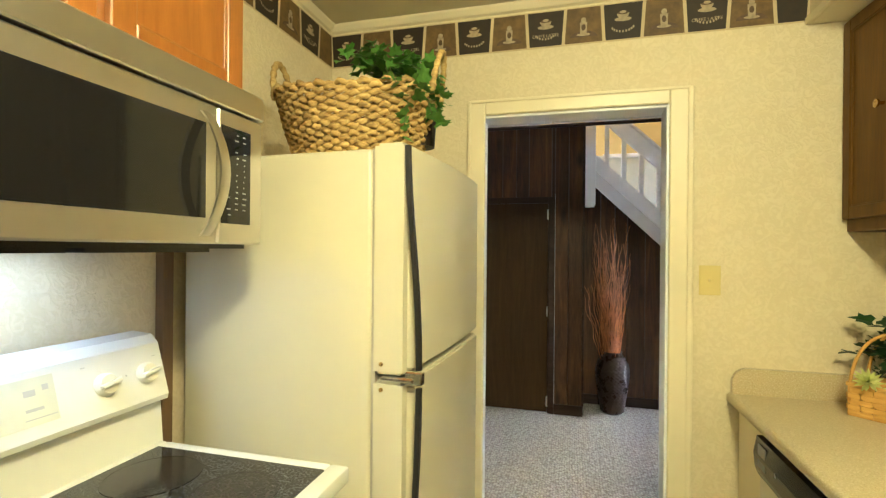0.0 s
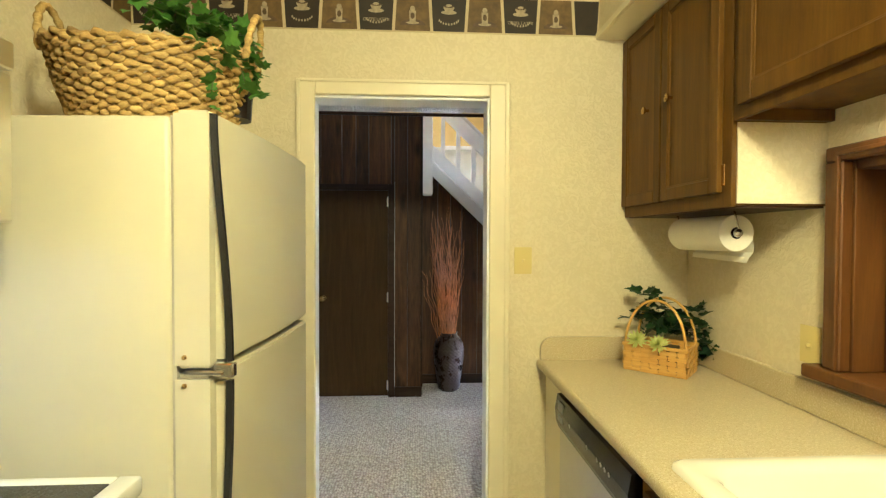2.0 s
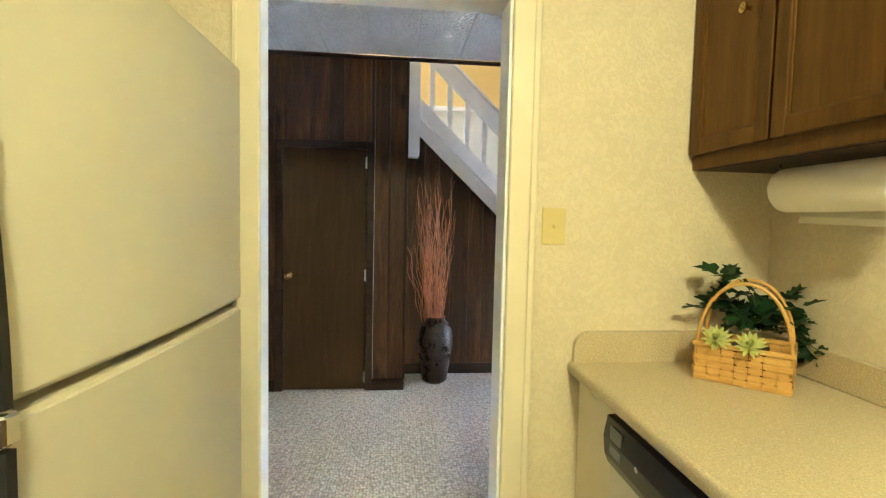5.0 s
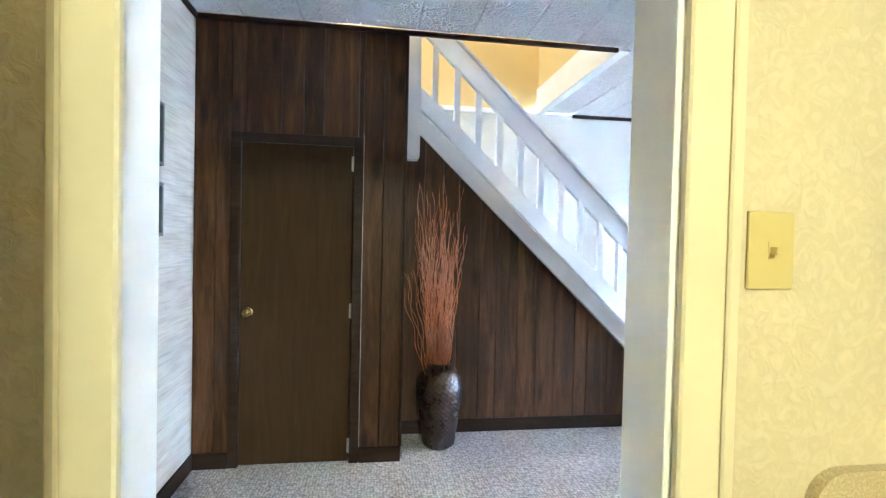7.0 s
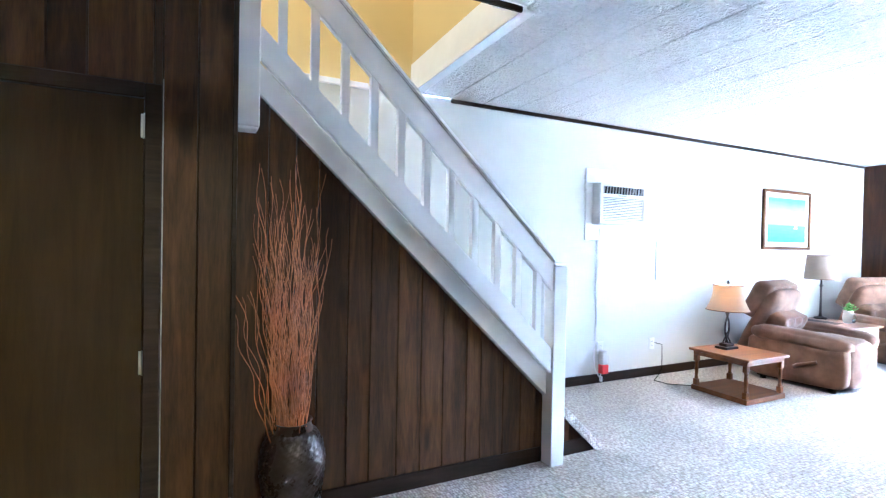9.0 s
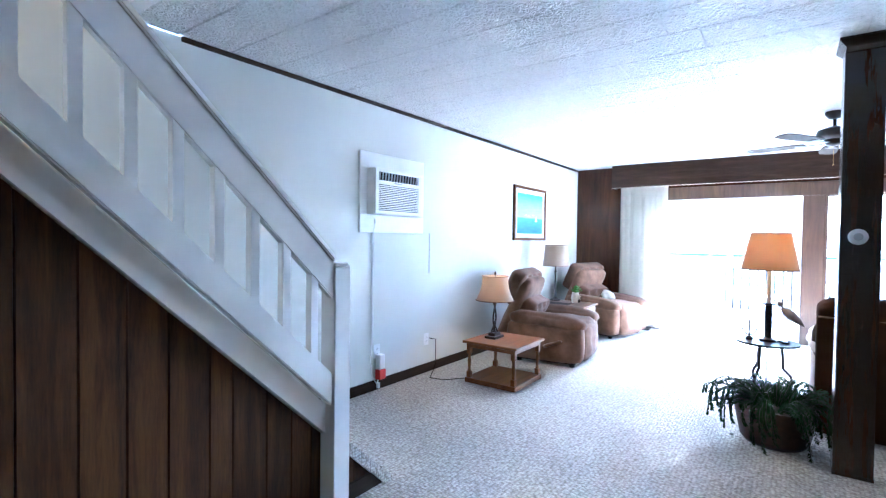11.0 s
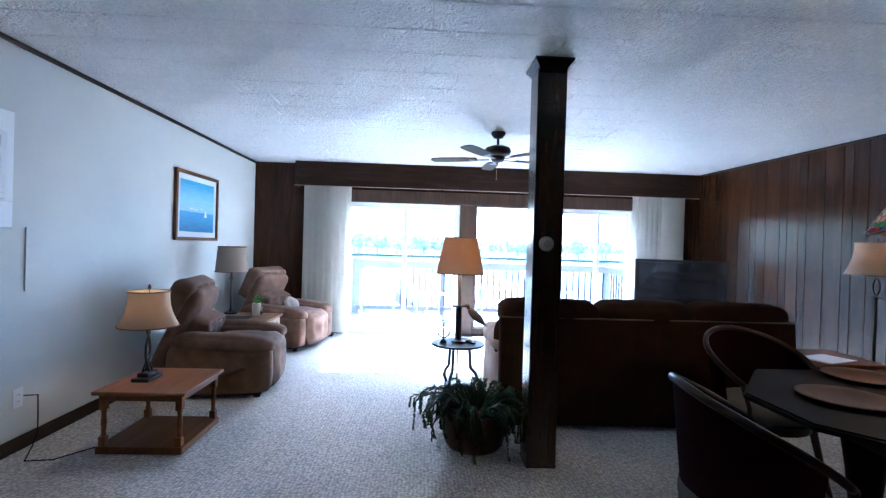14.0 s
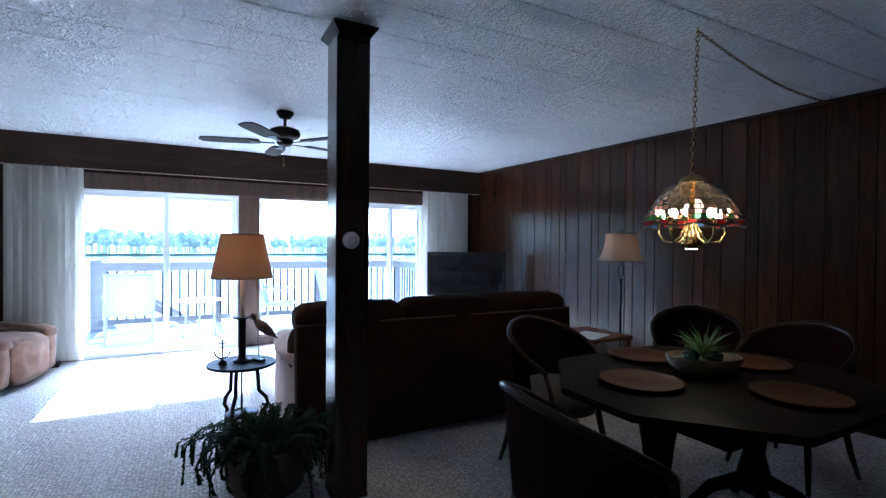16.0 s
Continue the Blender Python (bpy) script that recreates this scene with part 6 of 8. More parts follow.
sliding_door("door_slider", OPEN[0][0], OPEN[0][1], 5.075, "white framed sliding glass door to the deck")
sliding_door("door_slider", OPEN[2][0], OPEN[2][1], 2.25, "white framed sliding glass door behind the television")
y0, y1, z0, z1 = OPEN[1]
wf = tagged(part("window_fixed", boxes((FAR_X + 0.005, FAR_X + 0.1, y0, y0 + 0.03, 0.10, 1.899), (FAR_X + 0.005, FAR_X + 0.1, y1 - 0.03, y1, 0.10, 1.899), (FAR_X + 0.005, FAR_X + 0.1, y0 + 0.03, y1 - 0.03, 1.87, 1.899), (FAR_X + 0.005, FAR_X + 0.1, y0 + 0.03, y1 - 0.03, 0.10, 0.135), bevel=0.003), BROWN_FRAME), "brown framed fixed glass panel between the sliding doors", kind="structure")
pane("pane", boxes((FAR_X + 0.045, FAR_X + 0.051, y0 + 0.03, y1 - 0.03, 0.135, 1.87)), wf)
setting("trim_posts", boxes((FAR_X - 0.018, FAR_X - 0.001, 4.075, 4.285, 0, 1.885), (FAR_X - 0.018, FAR_X - 0.001, 3.035, 3.125, 0, 1.885), (FAR_X - 0.022, FAR_X - 0.001, 1.70, 5.95, 1.886, 2.06), bevel=0.003), BROWN_FRAME, "brown wooden posts and head board between the glass doors")
setting("baseboard_far", boxes((FAR_X - 0.014, FAR_X - 0.001, 5.94, WALL_Y - 0.015, 0, 0.085), (FAR_X - 0.014, FAR_X - 0.001, side_y(8.1) + 0.02, 1.73, 0, 0.085), bevel=0.002), DARK_BASE)

# pelmet with a scalloped lower edge
bm = bmesh.new()
n = 440
ya, yb = side_y(8.0) + 0.005, 6.60
pts = [(ya + (yb - ya) * k / n, 2.070 + 0.008 * abs(math.sin(math.pi * k / 4))) for k in range(n + 1)] + [(yb, CEIL - 0.001), (ya, CEIL - 0.001)]
prism(bm, pts, (7.945, 7.963), "x")
pelmet = thing("pelmet", "dark wooden pelmet with a scalloped lower edge", "pelmet", (7.954, 3.7, 2.24))
bmesh.ops.translate(bm, vec=(-7.954, -3.7, -2.24), verts=bm.verts)
part("pelmet_board", bm, BEAM, pelmet)
bm = bmesh.new()
tube(bm, [(7.942 - 7.954, ya + (yb - ya) * k / n - 3.7, 2.068 + 0.008 * abs(math.sin(math.pi * k / 4)) - 2.24) for k in range(n + 1)], 0.0035, 4)
part("scallop_braid", bm, plain("braid", (0.42, 0.36, 0.30), 0.7), pelmet, "pale scalloped braid")
part("pelmet_return", boxes((0.010, 0.219, 6.582 - 3.7, 6.60 - 3.7, -0.17, 0.169), (0.010, 0.219, ya - 3.7, ya + 0.018 - 3.7, -0.17, 0.169)), BEAM, pelmet)

# drapes: slats of cloth, some turned edge on
def drape(y0, y1, label, slats):
    root = thing("vertical_blind", label, "blind", (8.06, (y0 + y1) / 2, 0.03))
    c = (y0 + y1) / 2
    for yc, w, turn, x in slats:
        bm = bmesh.new()
        n = 8
        row = []
        for k in range(n + 1):
            u = (k / n - 0.5) * w
            bow = 0.012 * math.cos(math.pi * (k / n - 0.5))
            px, py = -bow * math.cos(radians(turn)) + u * math.sin(radians(turn)), u * math.cos(radians(turn)) + bow * math.sin(radians(turn))
            row.append((px + x, py + yc - c))
        lo, hi = [bm.verts.new((a, b2, 0.0)) for a, b2 in row], [bm.verts.new((a, b2, 2.06)) for a, b2 in row]
        for k in range(n):
            bm.faces.new((lo[k], lo[k + 1], hi[k + 1], hi[k]))
        bmesh.ops.solidify(bm, geom=bm.faces[:], thickness=0.0015)
        part("slat", bm, BLIND_CLOTH, root, smooth=1)
    part("head_rail", boxes((-0.03, 0.02, y0 - c, y1 - c, 2.061, 2.085)), VINYL, root)
    return root


BLIND_CLOTH = cloth_shade("blind_cloth", (0.80, 0.77, 0.70), 0.42)
random.seed(14)
drape(5.80, 6.50, "cream cloth vertical blind drawn aside by the glass door",
      [(6.46 - 0.040 * k, 0.085, random.uniform(12, 66), random.uniform(-0.014, 0.014)) for k in range(9)] + [(6.10 - 0.072 * k, 0.092, random.uniform(-6, 10), 0.004 * (k % 2)) for k in range(4)])
drape(1.05, 1.80, "cream cloth vertical blind hanging behind the television",
      [(1.76 - 0.078 * k, 0.09, random.uniform(-10, 20), 0.004 * (k % 2)) for k in range(6)] + [(1.36 - 0.036 * k, 0.085, random.uniform(40, 62), random.uniform(-0.01, 0.01)) for k in range(9)])
single("floor_vent", boxes((7.90, 8.02, 6.02, 6.30, 0.0, 0.05), bevel=0.006), BLACK, "black floor vent at the foot of the blind", "vent")
bm = boxes((7.45, 7.55, 5.02, 5.32, 0.0, 0.004))
single("floor_register", bm, VINYL, "flat white floor register in the carpet", "vent")

# ---- column, thermostat, ceiling fan ----
col = thing("column", "dark varnished square timber column with a moulded cap", "column", (4.16, 4.098, 0))
part("column_shaft", boxes((-0.087, 0.092, -0.087, 0.087, 0, CEIL - 0.05), bevel=0.004, seg=2), POST, col)
bm = bmesh.new()
for (a, za), (b2, zb) in (((0.097, CEIL - 0.075), (0.104, CEIL - 0.05)), ((0.104, CEIL - 0.05), (0.135, CEIL - 0.012)), ((0.135, CEIL - 0.012), (0.135, CEIL - 0.001))):
    lo = [bm.verts.new((sx * a, sy * (a - 0.02), za)) for sx, sy in ((-1, -1), (1, -1), (1, 1), (-1, 1))]
    hi = [bm.verts.new((sx * b2, sy * (b2 - 0.02), zb)) for sx, sy in ((-1, -1), (1, -1), (1, 1), (-1, 1))]
    for k in range(4):
        bm.faces.new((lo[k], lo[(k + 1) % 4], hi[(k + 1) % 4], hi[k]))
part("column_cap", bm, POST, col)
part("column_base", boxes((-0.089, 0.094, -0.089, 0.089, 0, 0.02), bevel=0.002), POST, col)
th = thing("thermostat", "round white thermostat on the dark column", "thermostat", (4.0725, 4.108, 1.327))
bm = bmesh.new()
lathe(bm, [(0.043, 0), (0.043, 0.012), (0.038, 0.022), (0.030, 0.026), (0.0001, 0.027)], 32)
bmesh.ops.transform(bm, matrix=pose(0, 0, 0, 0, -90, 0), verts=bm.verts)
part("thermostat_ring", bm, VINYL, th, smooth=0.6)
bm = bmesh.new()
lathe(bm, [(0.021, 0.0275), (0.019, 0.030), (0.0001, 0.031)], 24)
bmesh.ops.transform(bm, matrix=pose(0, 0, 0, 0, -90, 0), verts=bm.verts)
part("thermostat_dial", bm, plain("grey_dial", (0.45, 0.46, 0.47), 0.35), th, smooth=0.6)

fan = thing("ceiling_fan", "dark bronze five-blade ceiling fan with pull chain", "ceiling fan", (5.895, 4.125, CEIL))
FANM = plain("fan_bronze", (0.02, 0.016, 0.014), 0.35, 0.5)
bm = bmesh.new()
lathe(bm, [(0.070, -0.0005), (0.070, -0.02), (0.045, -0.055), (0.016, -0.065)], 24)
part("canopy", bm, FANM, fan, smooth=0.8)
bm = bmesh.new()
lathe(bm, [(0.013, -0.064), (0.013, -0.125)], 12)
part("down_rod", bm, FANM, fan, smooth=0.8)
bm = bmesh.new()
lathe(bm, [(0.03, -0.124), (0.075, -0.135), (0.118, -0.155), (0.128, -0.185), (0.115, -0.215), (0.07, -0.235), (0.065, -0.265), (0.05, -0.285), (0.0001, -0.295)], 28)
part("motor_housing", bm, FANM, fan, smooth=0.8)
BLADE = wood("fan_blade_wood", (0.014, 0.008, 0.005), (0.026, 0.015, 0.009), (0.04, 0.025, 0.016), "x", 0.5, 1.0, 0.0, spec=0.06)
for k in range(5):
    turn = 72 * k + 2
    bm = bmesh.new()
    out = [(0.20, -0.048), (0.30, -0.062), (0.55, -0.068), (0.645, -0.055), (0.67, 0.0), (0.645, 0.055), (0.55, 0.068), (0.30, 0.062), (0.20, 0.048)]
    prism(bm, out, (-0.004, 0.004), "z")
    bmesh.ops.transform(bm, matrix=pose(0, 0, -0.258, 0, 0, turn) @ pose(0, 0, 0, 6), verts=bm.verts)
    part("blade", bm, BLADE, fan)
    bm = bmesh.new()
    prism(bm, [(0.08, -0.016), (0.19, -0.012), (0.27, -0.045), (0.28, 0.0), (0.27, 0.045), (0.19, 0.012), (0.08, 0.016)], (-0.010, -0.0045), "z")
    bmesh.ops.transform(bm, matrix=pose(0, 0, -0.258, 0, 0, turn) @ pose(0, 0, 0, 6), verts=bm.verts)
    part("blade_arm", bm, FANM, fan)
bm = bmesh.new()
tube(bm, [(0.05, 0, -0.27), (0.05, 0, -0.44)], 0.0012, 4)
bmesh.ops.create_uvsphere(bm, u_segments=8, v_segments=6, radius=0.006, matrix=pose(0.05, 0, -0.445))
part("pull_chain", bm, BRASS, fan)

# ---- seats ----
def recliner(name, place, rz, label, group):
    """Faces local -y."""
    r = thing(name, label, "armchair", place, rz, group)
    W, D, A = 0.86, 0.84, 0.50
    part("base_frame", boxes((-W / 2 + 0.06, W / 2 - 0.06, -D / 2 + 0.10, D / 2 - 0.10, 0.03, 0.12)), BLACK, r)
    for sx in (-1, 1):
        for sy in (-1, 1):
            bm = bmesh.new()
            lathe(bm, [(0.03, 0), (0.025, 0.032)], 10, (sx * (W / 2 - 0.10), sy * (D / 2 - 0.14), 0))
            part("foot", bm, BLACK, r)
    for s in (-1, 1):
        bm = bmesh.new()
        pad(bm, (0.17, D - 0.06, A - 0.12), (s * (W / 2 - 0.085), 0.0, 0.05 + (A - 0.12) / 2), radius=0.05, puff=0.012, cuts=8, wrinkle=0.004, seed=s + 3)
        part("arm_side", bm, SUEDE, r, smooth=2)
        bm = bmesh.new()
        pad(bm, (0.20, D - 0.08, 0.13), (s * (W / 2 - 0.10), -0.015, A - 0.055), (3, 0, 0), radius=0.055, puff=0.022, cuts=9, wrinkle=0.010, seed=s + 9)
        part("arm_pad", bm, SUEDE, r, smooth=2)
    bm = bmesh.new()
    pad(bm, (W - 0.36, 0.56, 0.17), (0, -0.12, 0.36), radius=0.06, puff=0.03, cuts=9, wrinkle=0.010, seed=4)
    part("seat_cushion", bm, SUEDE, r, smooth=2)
    bm = bmesh.new()
    pad(bm, (W - 0.35, 0.13, 0.36), (0, -D / 2 + 0.06, 0.235), radius=0.05, puff=0.03, cuts=9, wrinkle=0.009, seed=5, tufts=[(-0.1, 0.0), (0.1, 0.0)])
    part("footrest_panel", bm, SUEDE, r, smooth=2)
    for k, (z, h, t, w) in enumerate(((0.51, 0.22, 0.20, W - 0.32), (0.765, 0.33, 0.17, W - 0.20))):
        bm = bmesh.new()
        pad(bm, (w, t, h + 0.05), (0, 0.20 + (z - 0.42) * 0.50, z), (26, 0, 0), radius=0.045, puff=0.010, cuts=16, wrinkle=0.006, seed=10 + k,
            tufts=[(-0.17, -h / 2), (0.0, -h / 2), (0.17, -h / 2), (-0.09, 0.0), (0.09, 0.0), (-0.17, h / 2), (0.0, h / 2), (0.17, h / 2)])
        part("back_cushion", bm, SUEDE, r, smooth=2)
    bm = bmesh.new()
    pad(bm, (W - 0.22, 0.14, 0.78), (0, 0.385, 0.50), (25, 0, 0), radius=0.06, puff=0.02, cuts=8, wrinkle=0.005, seed=30)
    part("back_shell", bm, SUEDE, r, smooth=2)
    bm = bmesh.new()
    tube(bm, [(-W / 2 - 0.005, -0.02, 0.20), (-W / 2 - 0.03, -0.06, 0.22), (-W / 2 - 0.035, -0.20, 0.275)], [0.018, 0.018, 0.013], 8)
    part("recline_lever", bm, wood("lever_wood", (0.05, 0.02, 0.01), (0.10, 0.045, 0.02), (0.15, 0.07, 0.03), "y"), r, "dark wooden recline lever", smooth=2)
    return r


recliner("recliner_chair", (5.60, 6.49, 0), 8, "tan microfibre recliner with tufted back and wooden side lever", "recliners along the white wall")
recliner("recliner_chair", (7.38, 6.48, 0), -15, "tan microfibre recliner beside the blind with a white cushion", "recliners along the white wall")
bm = bmesh.new()
pad(bm, (0.17, 0.09, 0.15), (0, 0, 0), radius=0.045, puff=0.03, cuts=8, wrinkle=0.008, seed=44)
cush = single("small_cushion", bm, plain("ivory_cushion", (0.62, 0.58, 0.50), 0.8, vary=0.2, scale=25, bump=0.2, sheen=0.3), "small ivory cushion propped in the recliner", "cushion", smooth=2)
cush.matrix_world = pose(7.40, 6.45, 0.50, -30, 10, -27)

sofa = thing("sofa", "brown microfibre three-seat sofa with a plain back panel", "sofa", (5.15, 3.14, 0))
SL, SD = 2.22, 0.92
part("sofa_frame", boxes((-SD / 2 + 0.08, SD / 2 - 0.05, -SL / 2 + 0.03, SL / 2 - 0.03, 0.05, 0.36), bevel=0.01), SOFA_CLOTH, sofa)
bm = boxes((-SD / 2, -SD / 2 + 0.10, -SL / 2, SL / 2, 0.03, 0.80), bevel=0.018, seg=3)
for v in bm.verts:
    v.co.x -= (0.80 - v.co.z) * 0.09 - 0.03
part("back_panel", bm, SOFA_CLOTH, sofa, smooth=0.7)
bm = bmesh.new()
tube(bm, [(-SD / 2 + 0.028, -SL / 2 + 0.01, 0.795), (-SD / 2 + 0.028, SL / 2 - 0.01, 0.795)], 0.006, 6)
part("back_piping", bm, SUEDE, sofa, smooth=2)
for k in range(3):
    yk = (k - 1) * (SL - 0.04) / 3
    w = (SL - 0.06) / 3
    bm = bmesh.new()
    pad(bm, (0.26, w + 0.012, 0.20), (-SD / 2 + 0.17, yk, 0.81), (0, -6, 0), radius=0.08, puff=0.016, cuts=11, wrinkle=0.010, seed=50 + k)
    part("head_cushion", bm, SOFA_CLOTH, sofa, smooth=2)
    bm = bmesh.new()
    pad(bm, (0.20, w, 0.34), (-SD / 2 + 0.24, yk, 0.60), (0, -12, 0), radius=0.07, puff=0.035, cuts=9, wrinkle=0.012, seed=60 + k)
    part("back_cushion", bm, SOFA_CLOTH, sofa, smooth=2)
    bm = bmesh.new()
    pad(bm, (0.58, (SL - 0.44) / 3, 0.17), (0.10, (k - 1) * (SL - 0.44) / 3, 0.42), radius=0.06, puff=0.025, cuts=9, wrinkle=0.010, seed=70 + k)
    part("seat_cushion", bm, SOFA_CLOTH, sofa, smooth=2)
for s in (-1, 1):
    bm = bmesh.new()
    pad(bm, (SD - 0.12, 0.19, 0.50), (0.05, s * (SL / 2 - 0.095), 0.29), radius=0.06, puff=0.015, cuts=8, wrinkle=0.005, seed=80 + s)
    part("arm_side", bm, SOFA_ARM_SUNLIT, sofa, "tan arm side, sunlight painted in", smooth=2)
    bm = bmesh.new()
    pad(bm, (SD - 0.16, 0.22, 0.14), (0.06, s * (SL / 2 - 0.10), 0.56), radius=0.06, puff=0.025, cuts=10, wrinkle=0.014, seed=84 + s)
    part("arm_pad", bm, SOFA_ARM_SUNLIT, sofa, "tan padded arm, sunlight painted in", smooth=2)

# ---- tables ----
def turned_leg(h, r, feet=True):
    bm = bmesh.new()
    prof = [(r * 0.55, 0), (r * 0.7, h * 0.05), (r * 0.5, h * 0.10), (r * 0.85, h * 0.20), (r * 0.95, h * 0.30), (r * 0.6, h * 0.42), (r * 0.9, h * 0.46), (r * 0.6, h * 0.50), (r * 0.8, h * 0.62), (r * 0.65, h * 0.70), (r, h * 0.72), (r, h)]
    lathe(bm, prof, 12)
    return bm


et = thing("lamp_table", "oak open lamp table with a lower shelf", "side table", (4.44, 6.472, 0), 0)
bm = boxes((-0.28, 0.28, -0.268, 0.268, 0.362, 0.385), bevel=0.006, seg=2)
part("tabletop", bm, MEDIUM_WOOD, et)
part("apron", boxes((-0.252, 0.252, -0.240, 0.240, 0.325, 0.3615), bevel=0.003), MEDIUM_WOOD, et)
part("lower_shelf", boxes((-0.262, 0.262, -0.25, 0.25, 0.012, 0.055), bevel=0.005, seg=2), MEDIUM_WOOD, et)
for sx in (-1, 1):
    for sy in (-1, 1):
        bm = boxes((-0.019, 0.019, -0.019, 0.019, 0.055, 0.11), (-0.019, 0.019, -0.019, 0.019, 0.27, 0.325), bevel=0.002)
        lathe(bm, [(0.012, 0.11), (0.017, 0.12), (0.012, 0.13), (0.016, 0.19), (0.012, 0.25), (0.017, 0.26), (0.012, 0.27)], 12)
        bmesh.ops.translate(bm, vec=(sx * 0.232, sy * 0.220, 0), verts=bm.verts)
        part("leg", bm, MEDIUM_WOOD, et, smooth=0.7)

e2 = thing("end_table", "oak end table with two rows of small drawers and turned legs", "side table", (6.33, 6.66, 0), 0)
part("tabletop", boxes((-0.30, 0.30, -0.32, 0.32, 0.478, 0.50), bevel=0.006, seg=2), MEDIUM_WOOD, e2)
part("table_body", boxes((-0.27, 0.27, -0.29, 0.29, 0.265, 0.477), bevel=0.003), MEDIUM_WOOD, e2)
DRAWER = wood("light_drawer_wood", (0.30, 0.17, 0.08), (0.42, 0.26, 0.13), (0.52, 0.34, 0.18), "x", 0.35)
for r in range(2):
    for c in range(2):
        x0 = -0.25 + c * 0.255
        d = part("drawer", boxes((x0, x0 + 0.245, -0.30, -0.2905, 0.285 + r * 0.095, 0.37 + r * 0.095), bevel=0.003), DRAWER, e2, "lighter wooden drawer front")
        part("drawer_pull", boxes((x0 + 0.09, x0 + 0.155, -0.310, -0.3005, 0.318 + r * 0.095, 0.334 + r * 0.095), bevel=0.003), IRON, d)
for sx in (-1, 1):
    for sy in (-1, 1):
        bm = turned_leg(0.264, 0.028)
        bmesh.ops.translate(bm, vec=(sx * 0.24, sy * 0.26, 0), verts=bm.verts)
        part("leg", bm, MEDIUM_WOOD, e2, smooth=0.8)
part("runner", boxes((-0.26, 0.02, -0.1, 0.28, 0.5005, 0.503)), plain("dark_runner", (0.05, 0.03, 0.025), 0.9, vary=0.4, scale=60), e2)

rt = thing("round_table", "small round black table with scrolled iron legs", "side table", (5.04, 4.53, 0))
bm = bmesh.new()
lathe(bm, [(0.20, 0.520), (0.208, 0.523), (0.210, 0.530), (0.206, 0.537), (0.0001, 0.538)], 48)
part("tabletop", bm, TABLE_BLACK, rt, smooth=0.6)
for k in range(3):
    a = radians(120 * k + 35)
    bm = bmesh.new()
    prof = [(0.09, 0.52), (0.10, 0.43), (0.105, 0.34), (0.15, 0.29), (0.165, 0.24), (0.135, 0.21), (0.15, 0.12), (0.165, 0.05), (0.20, 0.012)]
    tube(bm, [(r * math.cos(a), r * math.sin(a), z) for r, z in prof], 0.013, 6)
    part("leg", bm, IRON, rt, smooth=2)
bm = bmesh.new()
tube(bm, [(0, 0, 0.52), (0, 0, 0.2)], 0.006, 6)
lathe(bm, [(0.10, 0.20), (0.104, 0.205), (0.10, 0.21)], 24)
part("centre_stem", bm, IRON, rt, smooth=2)
ct = thing("coffee_table", "low dark wooden coffee table in front of the sofa", "coffee table", (6.15, 3.55, 0))
part("tabletop", boxes((-0.28, 0.28, -0.55, 0.55, 0.38, 0.41), bevel=0.006), MEDIUM_WOOD, ct)
for sx in (-1, 1):
    for sy in (-1, 1):
        part("leg", boxes((sx * 0.24 - 0.02, sx * 0.24 + 0.02, sy * 0.5 - 0.02, sy * 0.5 + 0.02, 0, 0.38), bevel=0.003), MEDIUM_WOOD, ct)
st = thing("sofa_end_table", "dark end table beside the sofa under the floor lamp", "side table", (4.95, 1.58, 0))
part("tabletop", boxes((-0.27, 0.30, -0.27, 0.27, 0.47, 0.50), bevel=0.006), MEDIUM_WOOD, st)
for sx in (-1, 1):
    for sy in (-1, 1):
        part("leg", boxes((sx * 0.23 - 0.02, sx * 0.23 + 0.02, sy * 0.23 - 0.02, sy * 0.23 + 0.02, 0, 0.47), bevel=0.003), MEDIUM_WOOD, st)
single("magazine", boxes((-0.12, 0.12, -0.16, 0.16, 0, 0.008), bevel=0.001), VINYL, "white magazine on the end table beside the sofa", "magazine", (4.86, 1.66, 0.5005), 20)

# ---- lamps ----
SHADE_CREAM = cloth_shade("cream_lampshade", (0.50, 0.41, 0.32), 0.4)
SHADE_TAN = cloth_shade("tan_lampshade", (0.50, 0.34, 0.20), 0.4)
LIT = glow("lamp_bulb", (1.0, 0.62, 0.28), 4.0)


def shade(root, z0, z1, r0, r1, m, bell=0.0, trim=True):
    bm = bmesh.new()
    n = 10
    prof = [(r0 + (r1 - r0) * (k / n) - bell * math.sin(math.pi * k / n), z0 + (z1 - z0) * k / n) for k in range(n + 1)]
    rings = []
    for r, z in prof + [(r - 0.003, z) for r, z in prof[::-1]]:
        rings.append([bm.verts.new((r * math.cos(2 * math.pi * k / 40), r * math.sin(2 * math.pi * k / 40), z)) for k in range(40)])
    rings.append(rings[0])
    for lo, hi in zip(rings, rings[1:]):
        for k in range(40):
            bm.faces.new((lo[k], lo[(k + 1) % 40], hi[(k + 1) % 40], hi[k]))
    s = part("shade", bm, m, root, "cream cloth shade" if m == SHADE_CREAM else "tan cloth shade", smooth=0.9)
    if trim:
        for r, z in ((r0 + 0.001, z0), (r1 + 0.001, z1)):
            bm = bmesh.new()
            tube(bm, [(r * math.cos(2 * math.pi * k / 36), r * math.sin(2 * math.pi * k / 36), z) for k in range(36)], 0.004, 5, True)
            part("shade_trim", bm, SUEDE, s)
    return s


def lit_bulb(root, z, place, watts):
    bm = bmesh.new()
    bmesh.ops.create_uvsphere(bm, u_segments=14, v_segments=10, radius=0.024, matrix=pose(0, 0, z))
    o = part("light_bulb", bm, LIT, root, "lit warm bulb", smooth=2)
    o.visible_shadow = False
    bulb("lamp_light", (place[0], place[1], place[2] + z), watts, (1.0, 0.66, 0.32), 0.03)


